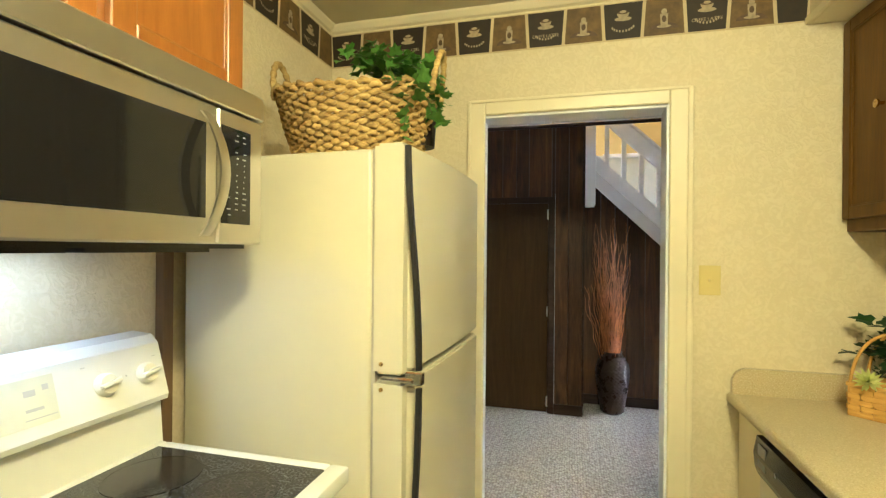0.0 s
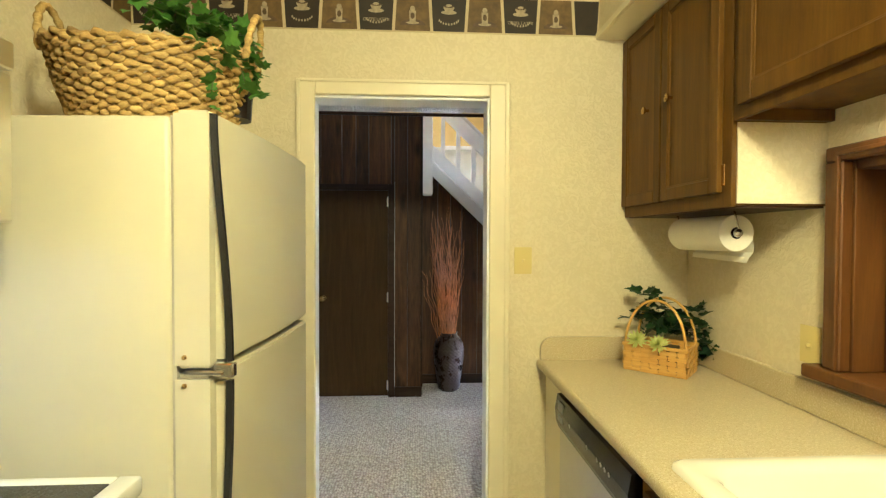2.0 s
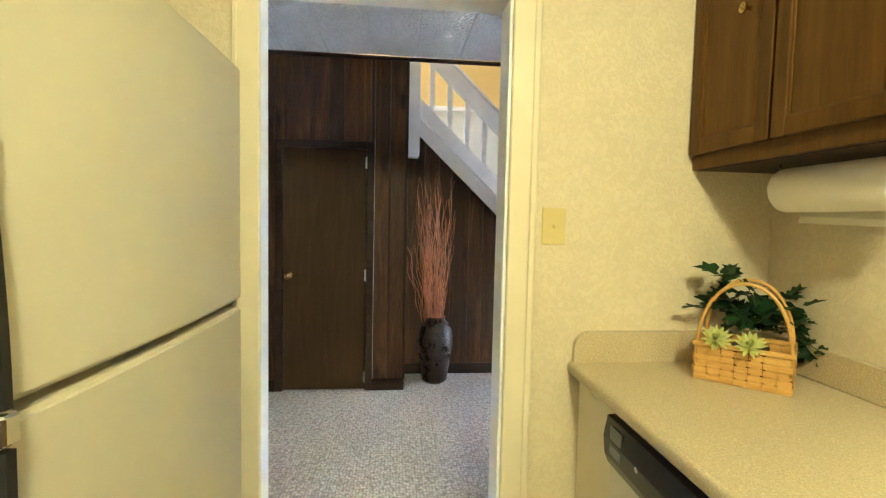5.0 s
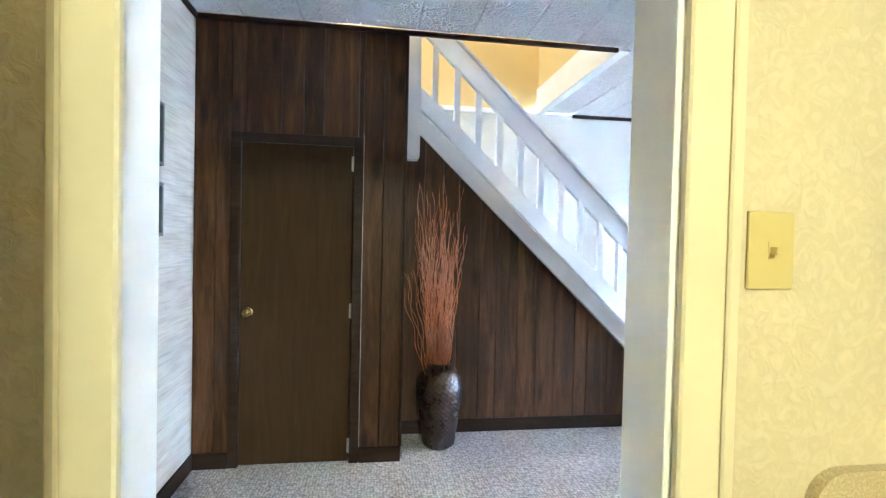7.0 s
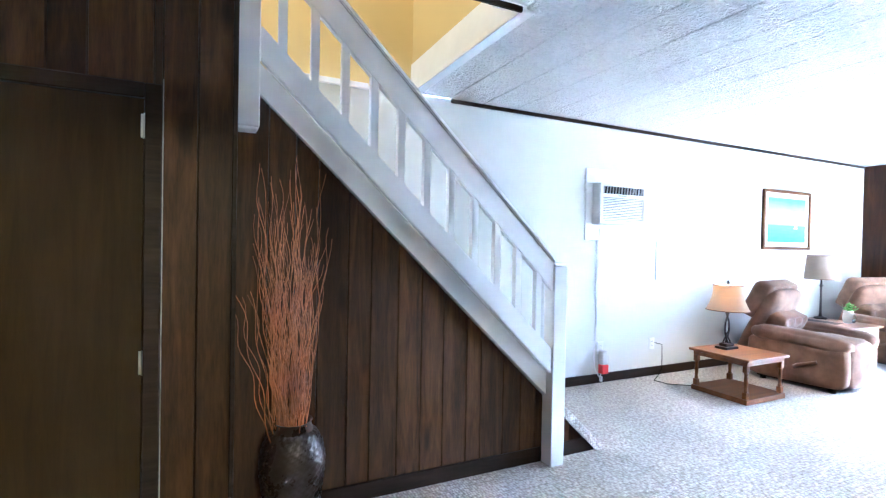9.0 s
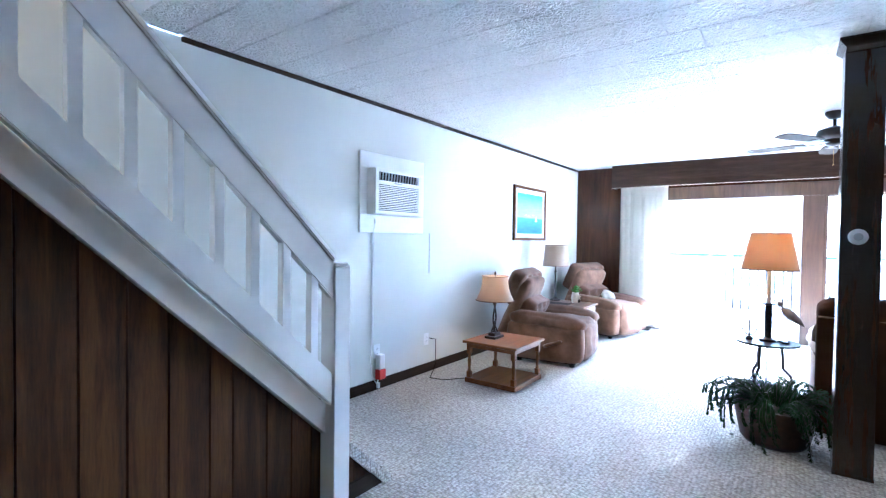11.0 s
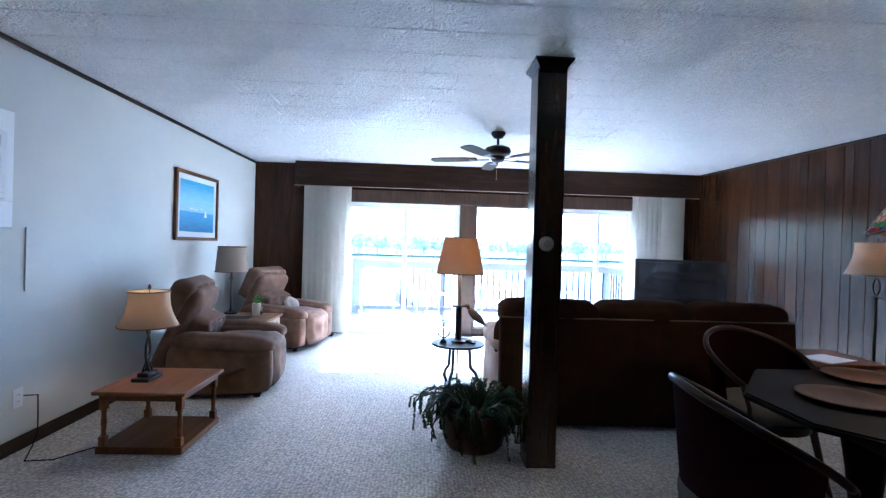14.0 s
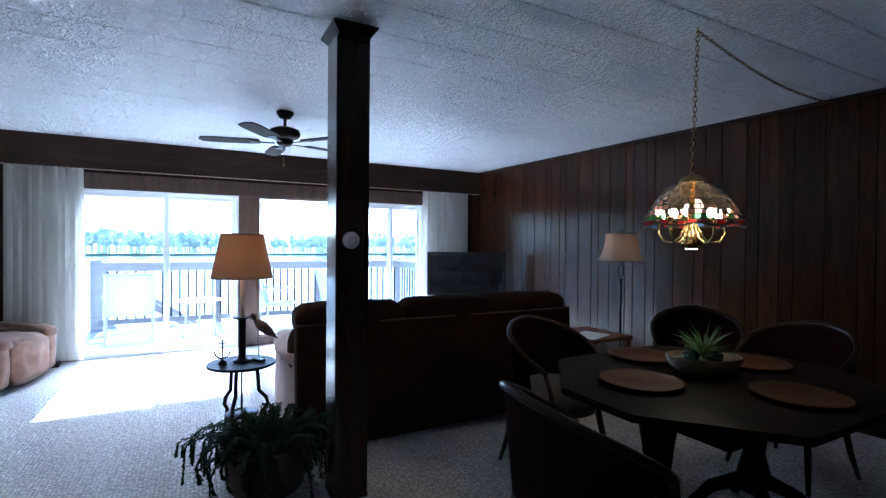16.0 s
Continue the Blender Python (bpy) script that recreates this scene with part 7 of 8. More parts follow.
A = (4.44, 6.575, 0.385)
la = thing("table_lamp", "bronze table lamp with crossed loops and a cream bell shade, lit", "lamp", A)
part("lamp_base", boxes((-0.085, 0.085, -0.055, 0.055, 0, 0.022), (-0.055, 0.055, -0.035, 0.035, 0.022, 0.05), bevel=0.004), IRON, la)
bm = bmesh.new()
for s in (-1, 1):
    tube(bm, [(s * 0.045 * math.sin(math.pi * k / 14) ** 0.9 * (1 if k < 8 else 1), s * 0.012, 0.05 + 0.27 * k / 14) for k in range(15)], 0.008, 8)
    tube(bm, [(s * 0.03 * math.cos(math.pi * k / 8), -s * 0.012, 0.05 + 0.10 * k / 8) for k in range(9)], 0.007, 8)
part("lamp_loops", bm, IRON, la, smooth=2)
bm = bmesh.new()
lathe(bm, [(0.012, 0.315), (0.016, 0.33), (0.010, 0.35), (0.008, 0.40)], 14)
tube(bm, [(0, 0, 0.40), (0, 0, 0.575)], 0.003, 6)
lathe(bm, [(0.004, 0.573), (0.011, 0.585), (0.009, 0.60), (0.0001, 0.612)], 12)
part("lamp_stem", bm, IRON, la, smooth=2)
shade(la, 0.345, 0.565, 0.172, 0.118, SHADE_CREAM, 0.018)
lit_bulb(la, 0.46, A, 0.2)

B = (5.06, 4.527, 0.538)
lb = thing("candle_lamp", "table lamp shaped like a candlestick with a tan cone shade, lit", "lamp", B)
bm = bmesh.new()
lathe(bm, [(0.055, 0), (0.055, 0.012), (0.030, 0.02), (0.024, 0.03), (0.024, 0.27), (0.030, 0.275), (0.055, 0.280), (0.058, 0.290), (0.02, 0.292)], 24)
part("candlestick", bm, IRON, lb, smooth=0.8)
bm = bmesh.new()
lathe(bm, [(0.015, 0.292), (0.015, 0.60), (0.008, 0.602)], 16)
part("candle_sleeve", bm, plain("ivory_sleeve", (0.62, 0.52, 0.36), 0.5), lb, "ivory candle sleeve", smooth=0.8)
bm = bmesh.new()
tube(bm, [(0, 0, 0.60), (0, 0, 0.835)], 0.003, 6)
part("harp", bm, IRON, lb)
shade(lb, 0.545, 0.825, 0.188, 0.130, SHADE_TAN)
lit_bulb(lb, 0.68, B, 0.5)
for z0, h in ((0.0, 0.014),):
    single("telephone", boxes((-0.05, 0.05, -0.02, 0.02, 0, 0.018), bevel=0.005, seg=2), BLACK, "small black handset lying on the round table", "telephone", (5.02, 4.43, 0.5382), 25)
anchor = thing("anchor_ornament", "small dark metal anchor ornament on a round foot", "ornament", (5.02, 4.645, 0.5382))
bm = bmesh.new()
lathe(bm, [(0.024, 0), (0.026, 0.012), (0.012, 0.03), (0.006, 0.034)], 14)
tube(bm, [(0, 0, 0.03), (0, 0, 0.155)], 0.006, 6)
tube(bm, [(0, 0.045 * math.sin(a), 0.085 - 0.045 * math.cos(a)) for a in [radians(-95 + 19 * k) for k in range(11)]], 0.006, 6)
tube(bm, [(0, -0.022, 0.135), (0, 0.022, 0.135)], 0.003, 6)
tube(bm, [(0, 0.012 * math.sin(2 * math.pi * k / 12), 0.167 + 0.012 * math.cos(2 * math.pi * k / 12)) for k in range(12)], 0.003, 6, True)
part("anchor_body", bm, IRON, anchor, smooth=2)
bird = thing("shorebird_ornament", "carved wooden shorebird ornament on the round table", "ornament", (5.10, 4.44, 0.5382))
bm = bmesh.new()
lathe(bm, [(0.0001, -0.13), (0.008, -0.10), (0.028, -0.05), (0.036, 0.0), (0.030, 0.04), (0.016, 0.07), (0.0001, 0.082)], 14)
bmesh.ops.transform(bm, matrix=pose(0.0, -0.05, 0.205, -48, 0, 0) @ Matrix.Diagonal((0.8, 1, 1, 1)), verts=bm.verts)
bmesh.ops.create_uvsphere(bm, u_segments=12, v_segments=8, radius=0.021, matrix=pose(0, 0.018, 0.285))
tube(bm, [(0, 0.01, 0.26), (0, 0.012, 0.285)], 0.014, 8)
tube(bm, [(0, 0.035, 0.285), (0, 0.085, 0.275)], [0.005, 0.0015], 6)
part("bird_body", bm, plain("carved_grey_wood", (0.20, 0.15, 0.11), 0.5, vary=0.4, scale=25), bird, smooth=2)
bm = bmesh.new()
tube(bm, [(0, -0.02, 0.17), (0, -0.02, 0.012)], 0.003, 6)
lathe(bm, [(0.035, 0), (0.035, 0.012), (0.0001, 0.013)], 16, (0, -0.02, 0))
part("bird_stand", bm, IRON, bird)

C = (6.50, 6.86, 0.503)
lc = thing("table_lamp", "dark slender table lamp with a cream drum shade", "lamp", C)
bm = bmesh.new()
lathe(bm, [(0.065, 0), (0.065, 0.014), (0.02, 0.03), (0.012, 0.06), (0.010, 0.36), (0.022, 0.375), (0.010, 0.39), (0.008, 0.50)], 20)
tube(bm, [(0, 0, 0.5), (0, 0, 0.72)], 0.003, 6)
part("lamp_stand", bm, IRON, lc, smooth=0.8)
shade(lc, 0.45, 0.715, 0.165, 0.140, SHADE_CREAM)
vp = thing("shell_vase", "white and black vase with a sea star and small green plant", "vase", (6.42, 6.56, 0.503))
bm = bmesh.new()
lathe(bm, [(0.035, 0), (0.045, 0.02), (0.05, 0.07), (0.042, 0.12), (0.044, 0.13), (0.036, 0.13), (0.034, 0.09)], 18)
part("vase_body", bm, plain("ivory_glaze", (0.66, 0.62, 0.54), 0.3), vp, smooth=0.9)
bm = bmesh.new()
star = [bm.verts.new(((0.05 if k % 2 == 0 else 0.019) * math.sin(2 * math.pi * k / 10 + 0.15), -0.056, 0.075 + (0.05 if k % 2 == 0 else 0.019) * math.cos(2 * math.pi * k / 10 + 0.15))) for k in range(10)]
bm.faces.new(star)
bmesh.ops.solidify(bm, geom=bm.faces[:], thickness=0.008)
part("sea_star", bm, plain("dried_sea_star", (0.68, 0.56, 0.40), 0.8), vp)
part("photo_block", boxes((-0.03, 0.03, -0.052, -0.048, 0.01, 0.05)), BLACK, vp)
bm = bmesh.new()
rnd = random.Random(77)
for k in range(120):
    a, e = rnd.uniform(0, 6.28), rnd.uniform(0.1, 1.4)
    r = rnd.uniform(0.02, 0.085)
    m = pose(r * math.cos(a) * math.sin(e), r * math.sin(a) * math.sin(e), 0.13 + r * math.cos(e) * 1.1, rnd.uniform(-60, 60), rnd.uniform(-60, 60), rnd.uniform(0, 360))
    s = rnd.uniform(0.010, 0.020)
    bm.faces.new([bm.verts.new(m @ Vector(p)) for p in ((0, -s, 0), (s * 0.5, 0, 0.002), (0, s, 0), (-s * 0.5, 0, 0.002))])
part("small_plant", bm, foliage("small_green_leaf", (0.05, 0.15, 0.02), (0.14, 0.30, 0.06)), vp)

F = (4.87, 1.27, 0.0)
lf = thing("floor_lamp", "bronze floor lamp with a twisted loop and cream bell shade, lit", "lamp", F)
bm = bmesh.new()
lathe(bm, [(0.125, 0), (0.125, 0.012), (0.03, 0.03), (0.011, 0.05), (0.011, 0.98), (0.02, 0.99), (0.008, 1.0)], 20)
for s in (-1, 1):
    tube(bm, [(s * 0.03 * math.sin(math.pi * k / 12), 0.0, 1.0 + 0.15 * k / 12) for k in range(13)], 0.006, 6)
tube(bm, [(-0.05, 0, 0.985), (0, 0, 1.0), (0.05, 0, 0.985)], 0.005, 6)
tube(bm, [(0, 0, 1.15), (0, 0, 1.44)], 0.004, 6)
lathe(bm, [(0.004, 1.435), (0.010, 1.445), (0.0001, 1.46)], 10)
part("lamp_pole", bm, IRON, lf, smooth=0.8)
shade(lf, 1.165, 1.42, 0.205, 0.140, SHADE_CREAM, 0.020)
lit_bulb(lf, 1.30, F, 0.3)

# ---- television ----
tv = thing("television", "black flat television on a swivel foot", "television", (7.30, 1.50, 0.56), -125)
part("tv_bezel", boxes((-0.535, 0.535, -0.03, 0.03, 0.05, 0.082), (-0.535, 0.535, -0.03, 0.03, 0.605, 0.640), (-0.535, -0.495, -0.03, 0.03, 0.082, 0.605), (0.495, 0.535, -0.03, 0.03, 0.082, 0.605), bevel=0.004), BLACK, tv)
part("tv_screen", boxes((-0.494, 0.494, -0.022, 0.02, 0.083, 0.604)), BLACK_GLASS, tv)
part("tv_back", boxes((-0.42, 0.42, 0.031, 0.10, 0.12, 0.56), bevel=0.02), BLACK, tv)
bm = bmesh.new()
prism(bm, [(-0.26, -0.12), (0.26, -0.12), (0.2, 0.12), (-0.2, 0.12)], (0, 0.015), "z")
box(bm, -0.05, 0.05, -0.02, 0.02, 0.015, 0.05)
part("tv_foot", bm, BLACK, tv)
stand = thing("tv_stand", "low dark wooden stand under the television", "cabinet", (7.34, 1.46, 0), -125)
part("stand_top", boxes((-0.5, 0.5, -0.2, 0.2, 0.53, 0.56), bevel=0.004), PANEL_BROAD, stand)
part("stand_body", boxes((-0.48, 0.48, -0.18, 0.18, 0.0, 0.53), bevel=0.004), PANEL_BROAD, stand)

# ---- dining corner ----
dt = thing("dining_table", "black oblong dining table with cut corners on pedestal legs", "dining table", (3.0, 2.82, 0))
bm = bmesh.new()
hx, hy, cx_, cy_ = 0.56, 0.70, 0.39, 0.33
prism(bm, [(-hx, -hy + cy_), (-hx + cx_, -hy), (hx - cx_, -hy), (hx, -hy + cy_), (hx, hy - cy_), (hx - cx_, hy), (-hx + cx_, hy), (-hx, hy - cy_)], (0.715, 0.742), "z")
bmesh.ops.bevel(bm, geom=[e for e in bm.edges if abs(e.verts[0].co.z - e.verts[1].co.z) < 1e-5], offset=0.008, segments=2, affect="EDGES")
part("tabletop", bm, TABLE_BLACK, dt)
part("apron", boxes((-0.36, 0.36, -0.46, 0.46, 0.64, 0.714), bevel=0.003), TABLE_BLACK, dt)
for s in (-1, 1):
    bm = bmesh.new()
    lathe(bm, [(0.05, 0.16), (0.07, 0.25), (0.045, 0.35), (0.06, 0.5), (0.08, 0.64)], 16, (0, s * 0.34, 0))
    for k in range(4):
        a = radians(45 + 90 * k)
        tube(bm, [(0.04 * math.cos(a), s * 0.34 + 0.04 * math.sin(a), 0.22), (0.18 * math.cos(a), s * 0.34 + 0.18 * math.sin(a), 0.16), (0.30 * math.cos(a), s * 0.34 + 0.30 * math.sin(a), 0.022)], [0.035, 0.03, 0.022], 8)
    part("pedestal", bm, TABLE_BLACK, dt, smooth=2)


def barrel_chair():
    """Faces local +y."""
    c = thing("dining_chair", "cherry barrel-back dining chair with burgundy upholstery", "chair", (0, 0, 0), 0, "chairs round the dining table")
    def rim(a, lift=0.0):
        k = abs(a) / 2.15
        return Vector((0.29 * math.sin(a), -0.27 * math.cos(a) * (1.0 if abs(a) < 1.57 else 1.0), 0.845 - 0.24 * k ** 1.7 + lift))
    bm = bmesh.new()
    tube(bm, [rim(-2.15 + 4.3 * k / 30) for k in range(31)] , 0.015, 8)
    part("top_rail", bm, CHAIR_WOOD, c, smooth=2)
    bm = bmesh.new()
    grid = []
    for k in range(25):
        a = -1.75 + 3.5 * k / 24
        p = rim(a)
        grid.append([bm.verts.new((p.x * (1 - 0.13 * t), p.y * (1 - 0.13 * t), p.z + (0.46 - p.z) * t)) for t in [j / 6 for j in range(7)]])
    for g0, g1 in zip(grid, grid[1:]):
        for j in range(6):
            bm.faces.new((g0[j], g1[j], g1[j + 1], g0[j + 1]))
    bmesh.ops.solidify(bm, geom=bm.faces[:], thickness=0.03)
    part("back_shell", bm, BURGUNDY, c, smooth=1)
    bm = bmesh.new()
    lathe(bm, [(0.22, 0.40), (0.245, 0.43), (0.24, 0.475), (0.19, 0.495), (0.0001, 0.50)], 28)
    part("seat_cushion", bm, plain("taupe_seat", (0.13, 0.11, 0.085), 0.85, vary=0.2, scale=30), c, "taupe seat cushion", smooth=2)
    bm = bmesh.new()
    lathe(bm, [(0.235, 0.36), (0.24, 0.40), (0.22, 0.401)], 28)
    part("seat_frame", bm, CHAIR_WOOD, c, smooth=0.8)
    for sx in (-1, 1):
        for sy in (-1, 1):
            bm = bmesh.new()
            tube(bm, [(sx * 0.17, sy * 0.16, 0.38), (sx * 0.20, sy * 0.20, 0.15), (sx * 0.225, sy * 0.24, 0.0)], [0.02, 0.017, 0.012], 8)
            part("leg", bm, CHAIR_WOOD, c, smooth=2)
    for s in (-1, 1):
        bm = bmesh.new()
        tube(bm, [rim(s * 2.1), Vector((s * 0.235, 0.17, 0.50)), Vector((s * 0.22, 0.16, 0.40))], 0.013, 8)
        part("arm_post", bm, CHAIR_WOOD, c, smooth=2)
    return c


ch = barrel_chair()
ch.matrix_world = pose(2.91, 3.65, 0, 0, 0, 172)
for x, y, rz in ((3.90, 2.90, 98), (3.22, 1.70, -4), (3.88, 1.62, 38), (2.12, 2.75, -90)):
    copy_thing(ch, pose(x, y, 0, 0, 0, rz))

CHARGER = plain("bronze_woven_charger", (0.085, 0.034, 0.007), 0.4, 0.25, vary=0.35, scale=70, bump=0.4)
for i, (x, y) in enumerate(((3.07, 3.18), (3.38, 2.80), (2.67, 2.80), (3.04, 2.44))):
    bm = bmesh.new()
    lathe(bm, [(0.09, 0), (0.11, 0.004), (0.125, 0.012), (0.16, 0.016), (0.163, 0.019), (0.155, 0.020), (0.12, 0.015), (0.10, 0.007), (0.0001, 0.006)], 44, wave=lambda a, h: 1 + (0.008 * math.sin(22 * a) if h > 0.015 else 0))
    single("charger_plate", bm, CHARGER, "round bronze charger plate with a beaded rim", "plate", (x, y, 0.7425), 0, "charger plates on the dining table", smooth=0.6)
bowl = thing("planter_bowl", "oval woven bowl holding a spider plant on the table", "bowl", (3.04, 2.81, 0.7425), 60)
bm = bmesh.new()
lathe(bm, [(0.06, 0), (0.085, 0.01), (0.115, 0.04), (0.13, 0.075), (0.128, 0.085), (0.12, 0.075), (0.105, 0.045), (0.0001, 0.04)], 40, wave=lambda a, h: 1 + 0.012 * math.sin(20 * a + h * 300))
bmesh.ops.transform(bm, matrix=Matrix.Diagonal((1.25, 0.85, 1, 1)), verts=bm.verts)
part("bowl_body", bm, plain("woven_bowl", (0.24, 0.20, 0.14), 0.6, vary=0.5, scale=60, bump=0.5), bowl, smooth=0.8)
bm = bmesh.new()
for x, y, r in ((-0.06, -0.02, 0.035), (0.07, 0.01, 0.03), (0.02, -0.045, 0.028)):
    bmesh.ops.create_uvsphere(bm, u_segments=14, v_segments=10, radius=r, matrix=pose(x, y, 0.075))
part("glass_balls", bm, plain("dark_teal_glaze", (0.02, 0.06, 0.055), 0.08, coat=0.5), bowl, "dark glossy teal balls", smooth=2)
bm = bmesh.new()
rnd = random.Random(5)
for k in range(85):
    a, ln, w = rnd.uniform(0, 6.283), rnd.uniform(0.09, 0.20), rnd.uniform(0.003, 0.006)
    e0 = rnd.uniform(0.5, 1.45)
    prev = None
    for j in range(7):
        t = j / 6
        r = ln * t * math.cos(e0) + 0.05 * t * t
        z = 0.07 + ln * (math.sin(e0) * t - 0.55 * t * t * math.cos(e0))
        ww = w * (1 - t) ** 0.6 + 0.0004
        c, s = math.cos(a), math.sin(a)
        pair = [bm.verts.new((r * c - q * ww * s, r * s + q * ww * c, z + 0.001 * abs(q))) for q in (-1, 1)]
        if prev:
            bm.faces.new((prev[0], prev[1], pair[1], pair[0]))
        prev = pair
sp = thing("spider_plant", "green and cream spider plant with arching leaves", "plant", (3.04, 2.81, 0.79))
bmesh.ops.translate(bm, vec=(0, 0, -0.048), verts=bm.verts)
part("plant_leaves", bm, foliage("spider_leaf", (0.06, 0.14, 0.03), (0.28, 0.36, 0.15)), sp, kind="stuff")

# chandelier on a swagged chain
CH = (3.205, 2.668)
chand = thing("stained_glass_pendant", "stained glass dome pendant lamp with curled brass arms, lit", "pendant lamp", (CH[0], CH[1], 1.30))
LEADC = plain("lead_came", (0.02, 0.018, 0.016), 0.4, 0.7)
def stained(name, colour, clear=0.5):
    m, nodes, links, b = fresh(name)
    v = coords(nodes, links)
    links.new(ramp(nodes, links, grain(nodes, links, v, 60, 3), (0.3, tuple(q * 0.7 for q in colour)), (0.7, colour)), b.inputs["Base Color"])
    b.inputs["Roughness"].default_value, b.inputs["Transmission Weight"].default_value = 0.08, clear
    b.inputs["IOR"].default_value = 1.08
    return m
S_CLEAR, S_PINK, S_GREEN, S_RED, S_BLUE, S_AMBER = (stained("clear_ripple_glass", (0.62, 0.48, 0.32), 0.95), stained("peach_glass", (0.85, 0.42, 0.28)), stained("green_glass", (0.06, 0.35, 0.06)),
    stained("ruby_glass", (0.45, 0.02, 0.02)), stained("blue_glass", (0.10, 0.16, 0.50)), stained("amber_glass", (0.80, 0.45, 0.12)))
def dome(h):
    """Radius of the glass dome at height h above the lamp's foot, 0.12 to 0.32."""
    t = (0.325 - h) / 0.215
    return 0.048 + 0.186 * min(1, t ** 0.56 if t > 0 else 0)
RW, CW = 9, 36
panes = {m.name: (bmesh.new(), m) for m in (S_CLEAR, S_PINK, S_GREEN, S_RED, S_BLUE, S_AMBER)}
lead = bmesh.new()
for i in range(RW):
    z0, z1 = 0.110 + 0.215 * i / RW, 0.110 + 0.215 * (i + 1) / RW
    for k in range(CW):
        a0, a1 = 2 * math.pi * (k + 0.5 * (i % 2)) / CW, 2 * math.pi * (k + 1 + 0.5 * (i % 2)) / CW
        drop = 0.006 * math.sin(9 * a0) if i == 0 else 0
        drop1 = 0.006 * math.sin(9 * a1) if i == 0 else 0
        g = 0.003
        q = [((dome(z0), a0 + g, z0 + drop)), (dome(z0), a1 - g, z0 + drop1), (dome(z1), a1 - g, z1 - 0.001), (dome(z1), a0 + g, z1 - 0.001)]
        petal = k % 6
        m = S_CLEAR
        if i == 0:
            m = S_RED if petal in (0, 1, 3) else S_BLUE if petal == 5 and k > 18 else S_CLEAR
        elif i == 1:
            m = S_GREEN if petal in (0, 1, 2) else S_CLEAR
        elif i in (2, 3):
            m = S_PINK if petal in (0, 1, 2) else S_CLEAR
        elif i == 4:
            m = S_PINK if petal == (1) else S_CLEAR
        b_ = panes[m.name][0]
        b_.faces.new([b_.verts.new((r * math.cos(a), r * math.sin(a), z)) for r, a, z in q])
        if i < 5 or k % 2 == 0:
            tube(lead, [(dome(z0) * math.cos(a0), dome(z0) * math.sin(a0), z0 + drop), (dome(z1) * math.cos(a0), dome(z1) * math.sin(a0), z1)], 0.0022, 3)
    for zz, rr in ((z1, 0.0022),) + (((0.110, 0.0045),) if i == 0 else ()):
        tube(lead, [(dome(zz) * math.cos(2 * math.pi * k / 72), dome(zz) * math.sin(2 * math.pi * k / 72), zz + (0.006 * math.sin(9 * 2 * math.pi * k / 72) if zz == 0.110 else 0)) for k in range(72)], rr, 4, True)
dome_root = part("glass_dome", lead, LEADC, chand, "dark leaded net of the glass dome")
for nm, (b_, m) in panes.items():
    part("coloured_panes", b_, m, dome_root, kind="stuff")
bm = bmesh.new()
lathe(bm, [(0.058, 0.322), (0.054, 0.335), (0.036, 0.350), (0.015, 0.358), (0.008, 0.37)], 24)
part("brass_cap", bm, BRASS, chand, "aged brass cap", smooth=0.8)
bm = bmesh.new()
lathe(bm, [(0.030, 0.0), (0.046, 0.012), (0.052, 0.03), (0.030, 0.075), (0.018, 0.10), (0.012, 0.32)], 20, wave=lambda a, h: 1 + (0.05 * math.sin(10 * a) if h < 0.09 else 0))
part("brass_bell", bm, BRASS, chand, "fluted brass bell", smooth=2)
PENDANT_BULB = glow("pendant_bulb", (1.0, 0.68, 0.32), 16.0)
for k in range(5):
    a = 2 * math.pi * k / 5 + 0.3
    bm = bmesh.new()
    tube(bm, [(r * math.cos(a), r * math.sin(a), z) for r, z in ((0.02, 0.12), (0.05, 0.055), (0.09, 0.028), (0.13, 0.035), (0.155, 0.075), (0.15, 0.12), (0.135, 0.135))], 0.006, 6)
    lathe(bm, [(0.016, 0.135), (0.022, 0.145), (0.012, 0.15)], 12, (0.135 * math.cos(a), 0.135 * math.sin(a), 0))
    arm = part("brass_arm", bm, BRASS, chand, "curled brass arm", smooth=2)
    bm = bmesh.new()
    bmesh.ops.create_uvsphere(bm, u_segments=10, v_segments=8, radius=0.018, matrix=pose(0.135 * math.cos(a), 0.135 * math.sin(a), 0.172) @ Matrix.Diagonal((1, 1, 1.3, 1)))
    part("light_bulb", bm, PENDANT_BULB, arm, "lit warm bulb", smooth=2)
bm = bmesh.new()
lathe(bm, [(0.0001, -0.004), (0.026, -0.003), (0.028, 0.006)], 16)
part("light_bulb", bm, PENDANT_BULB, chand, "lit warm bulb", smooth=2)
bulb("pendant_light", (CH[0], CH[1], 1.49), 0.15, (1.0, 0.70, 0.38), 0.05)

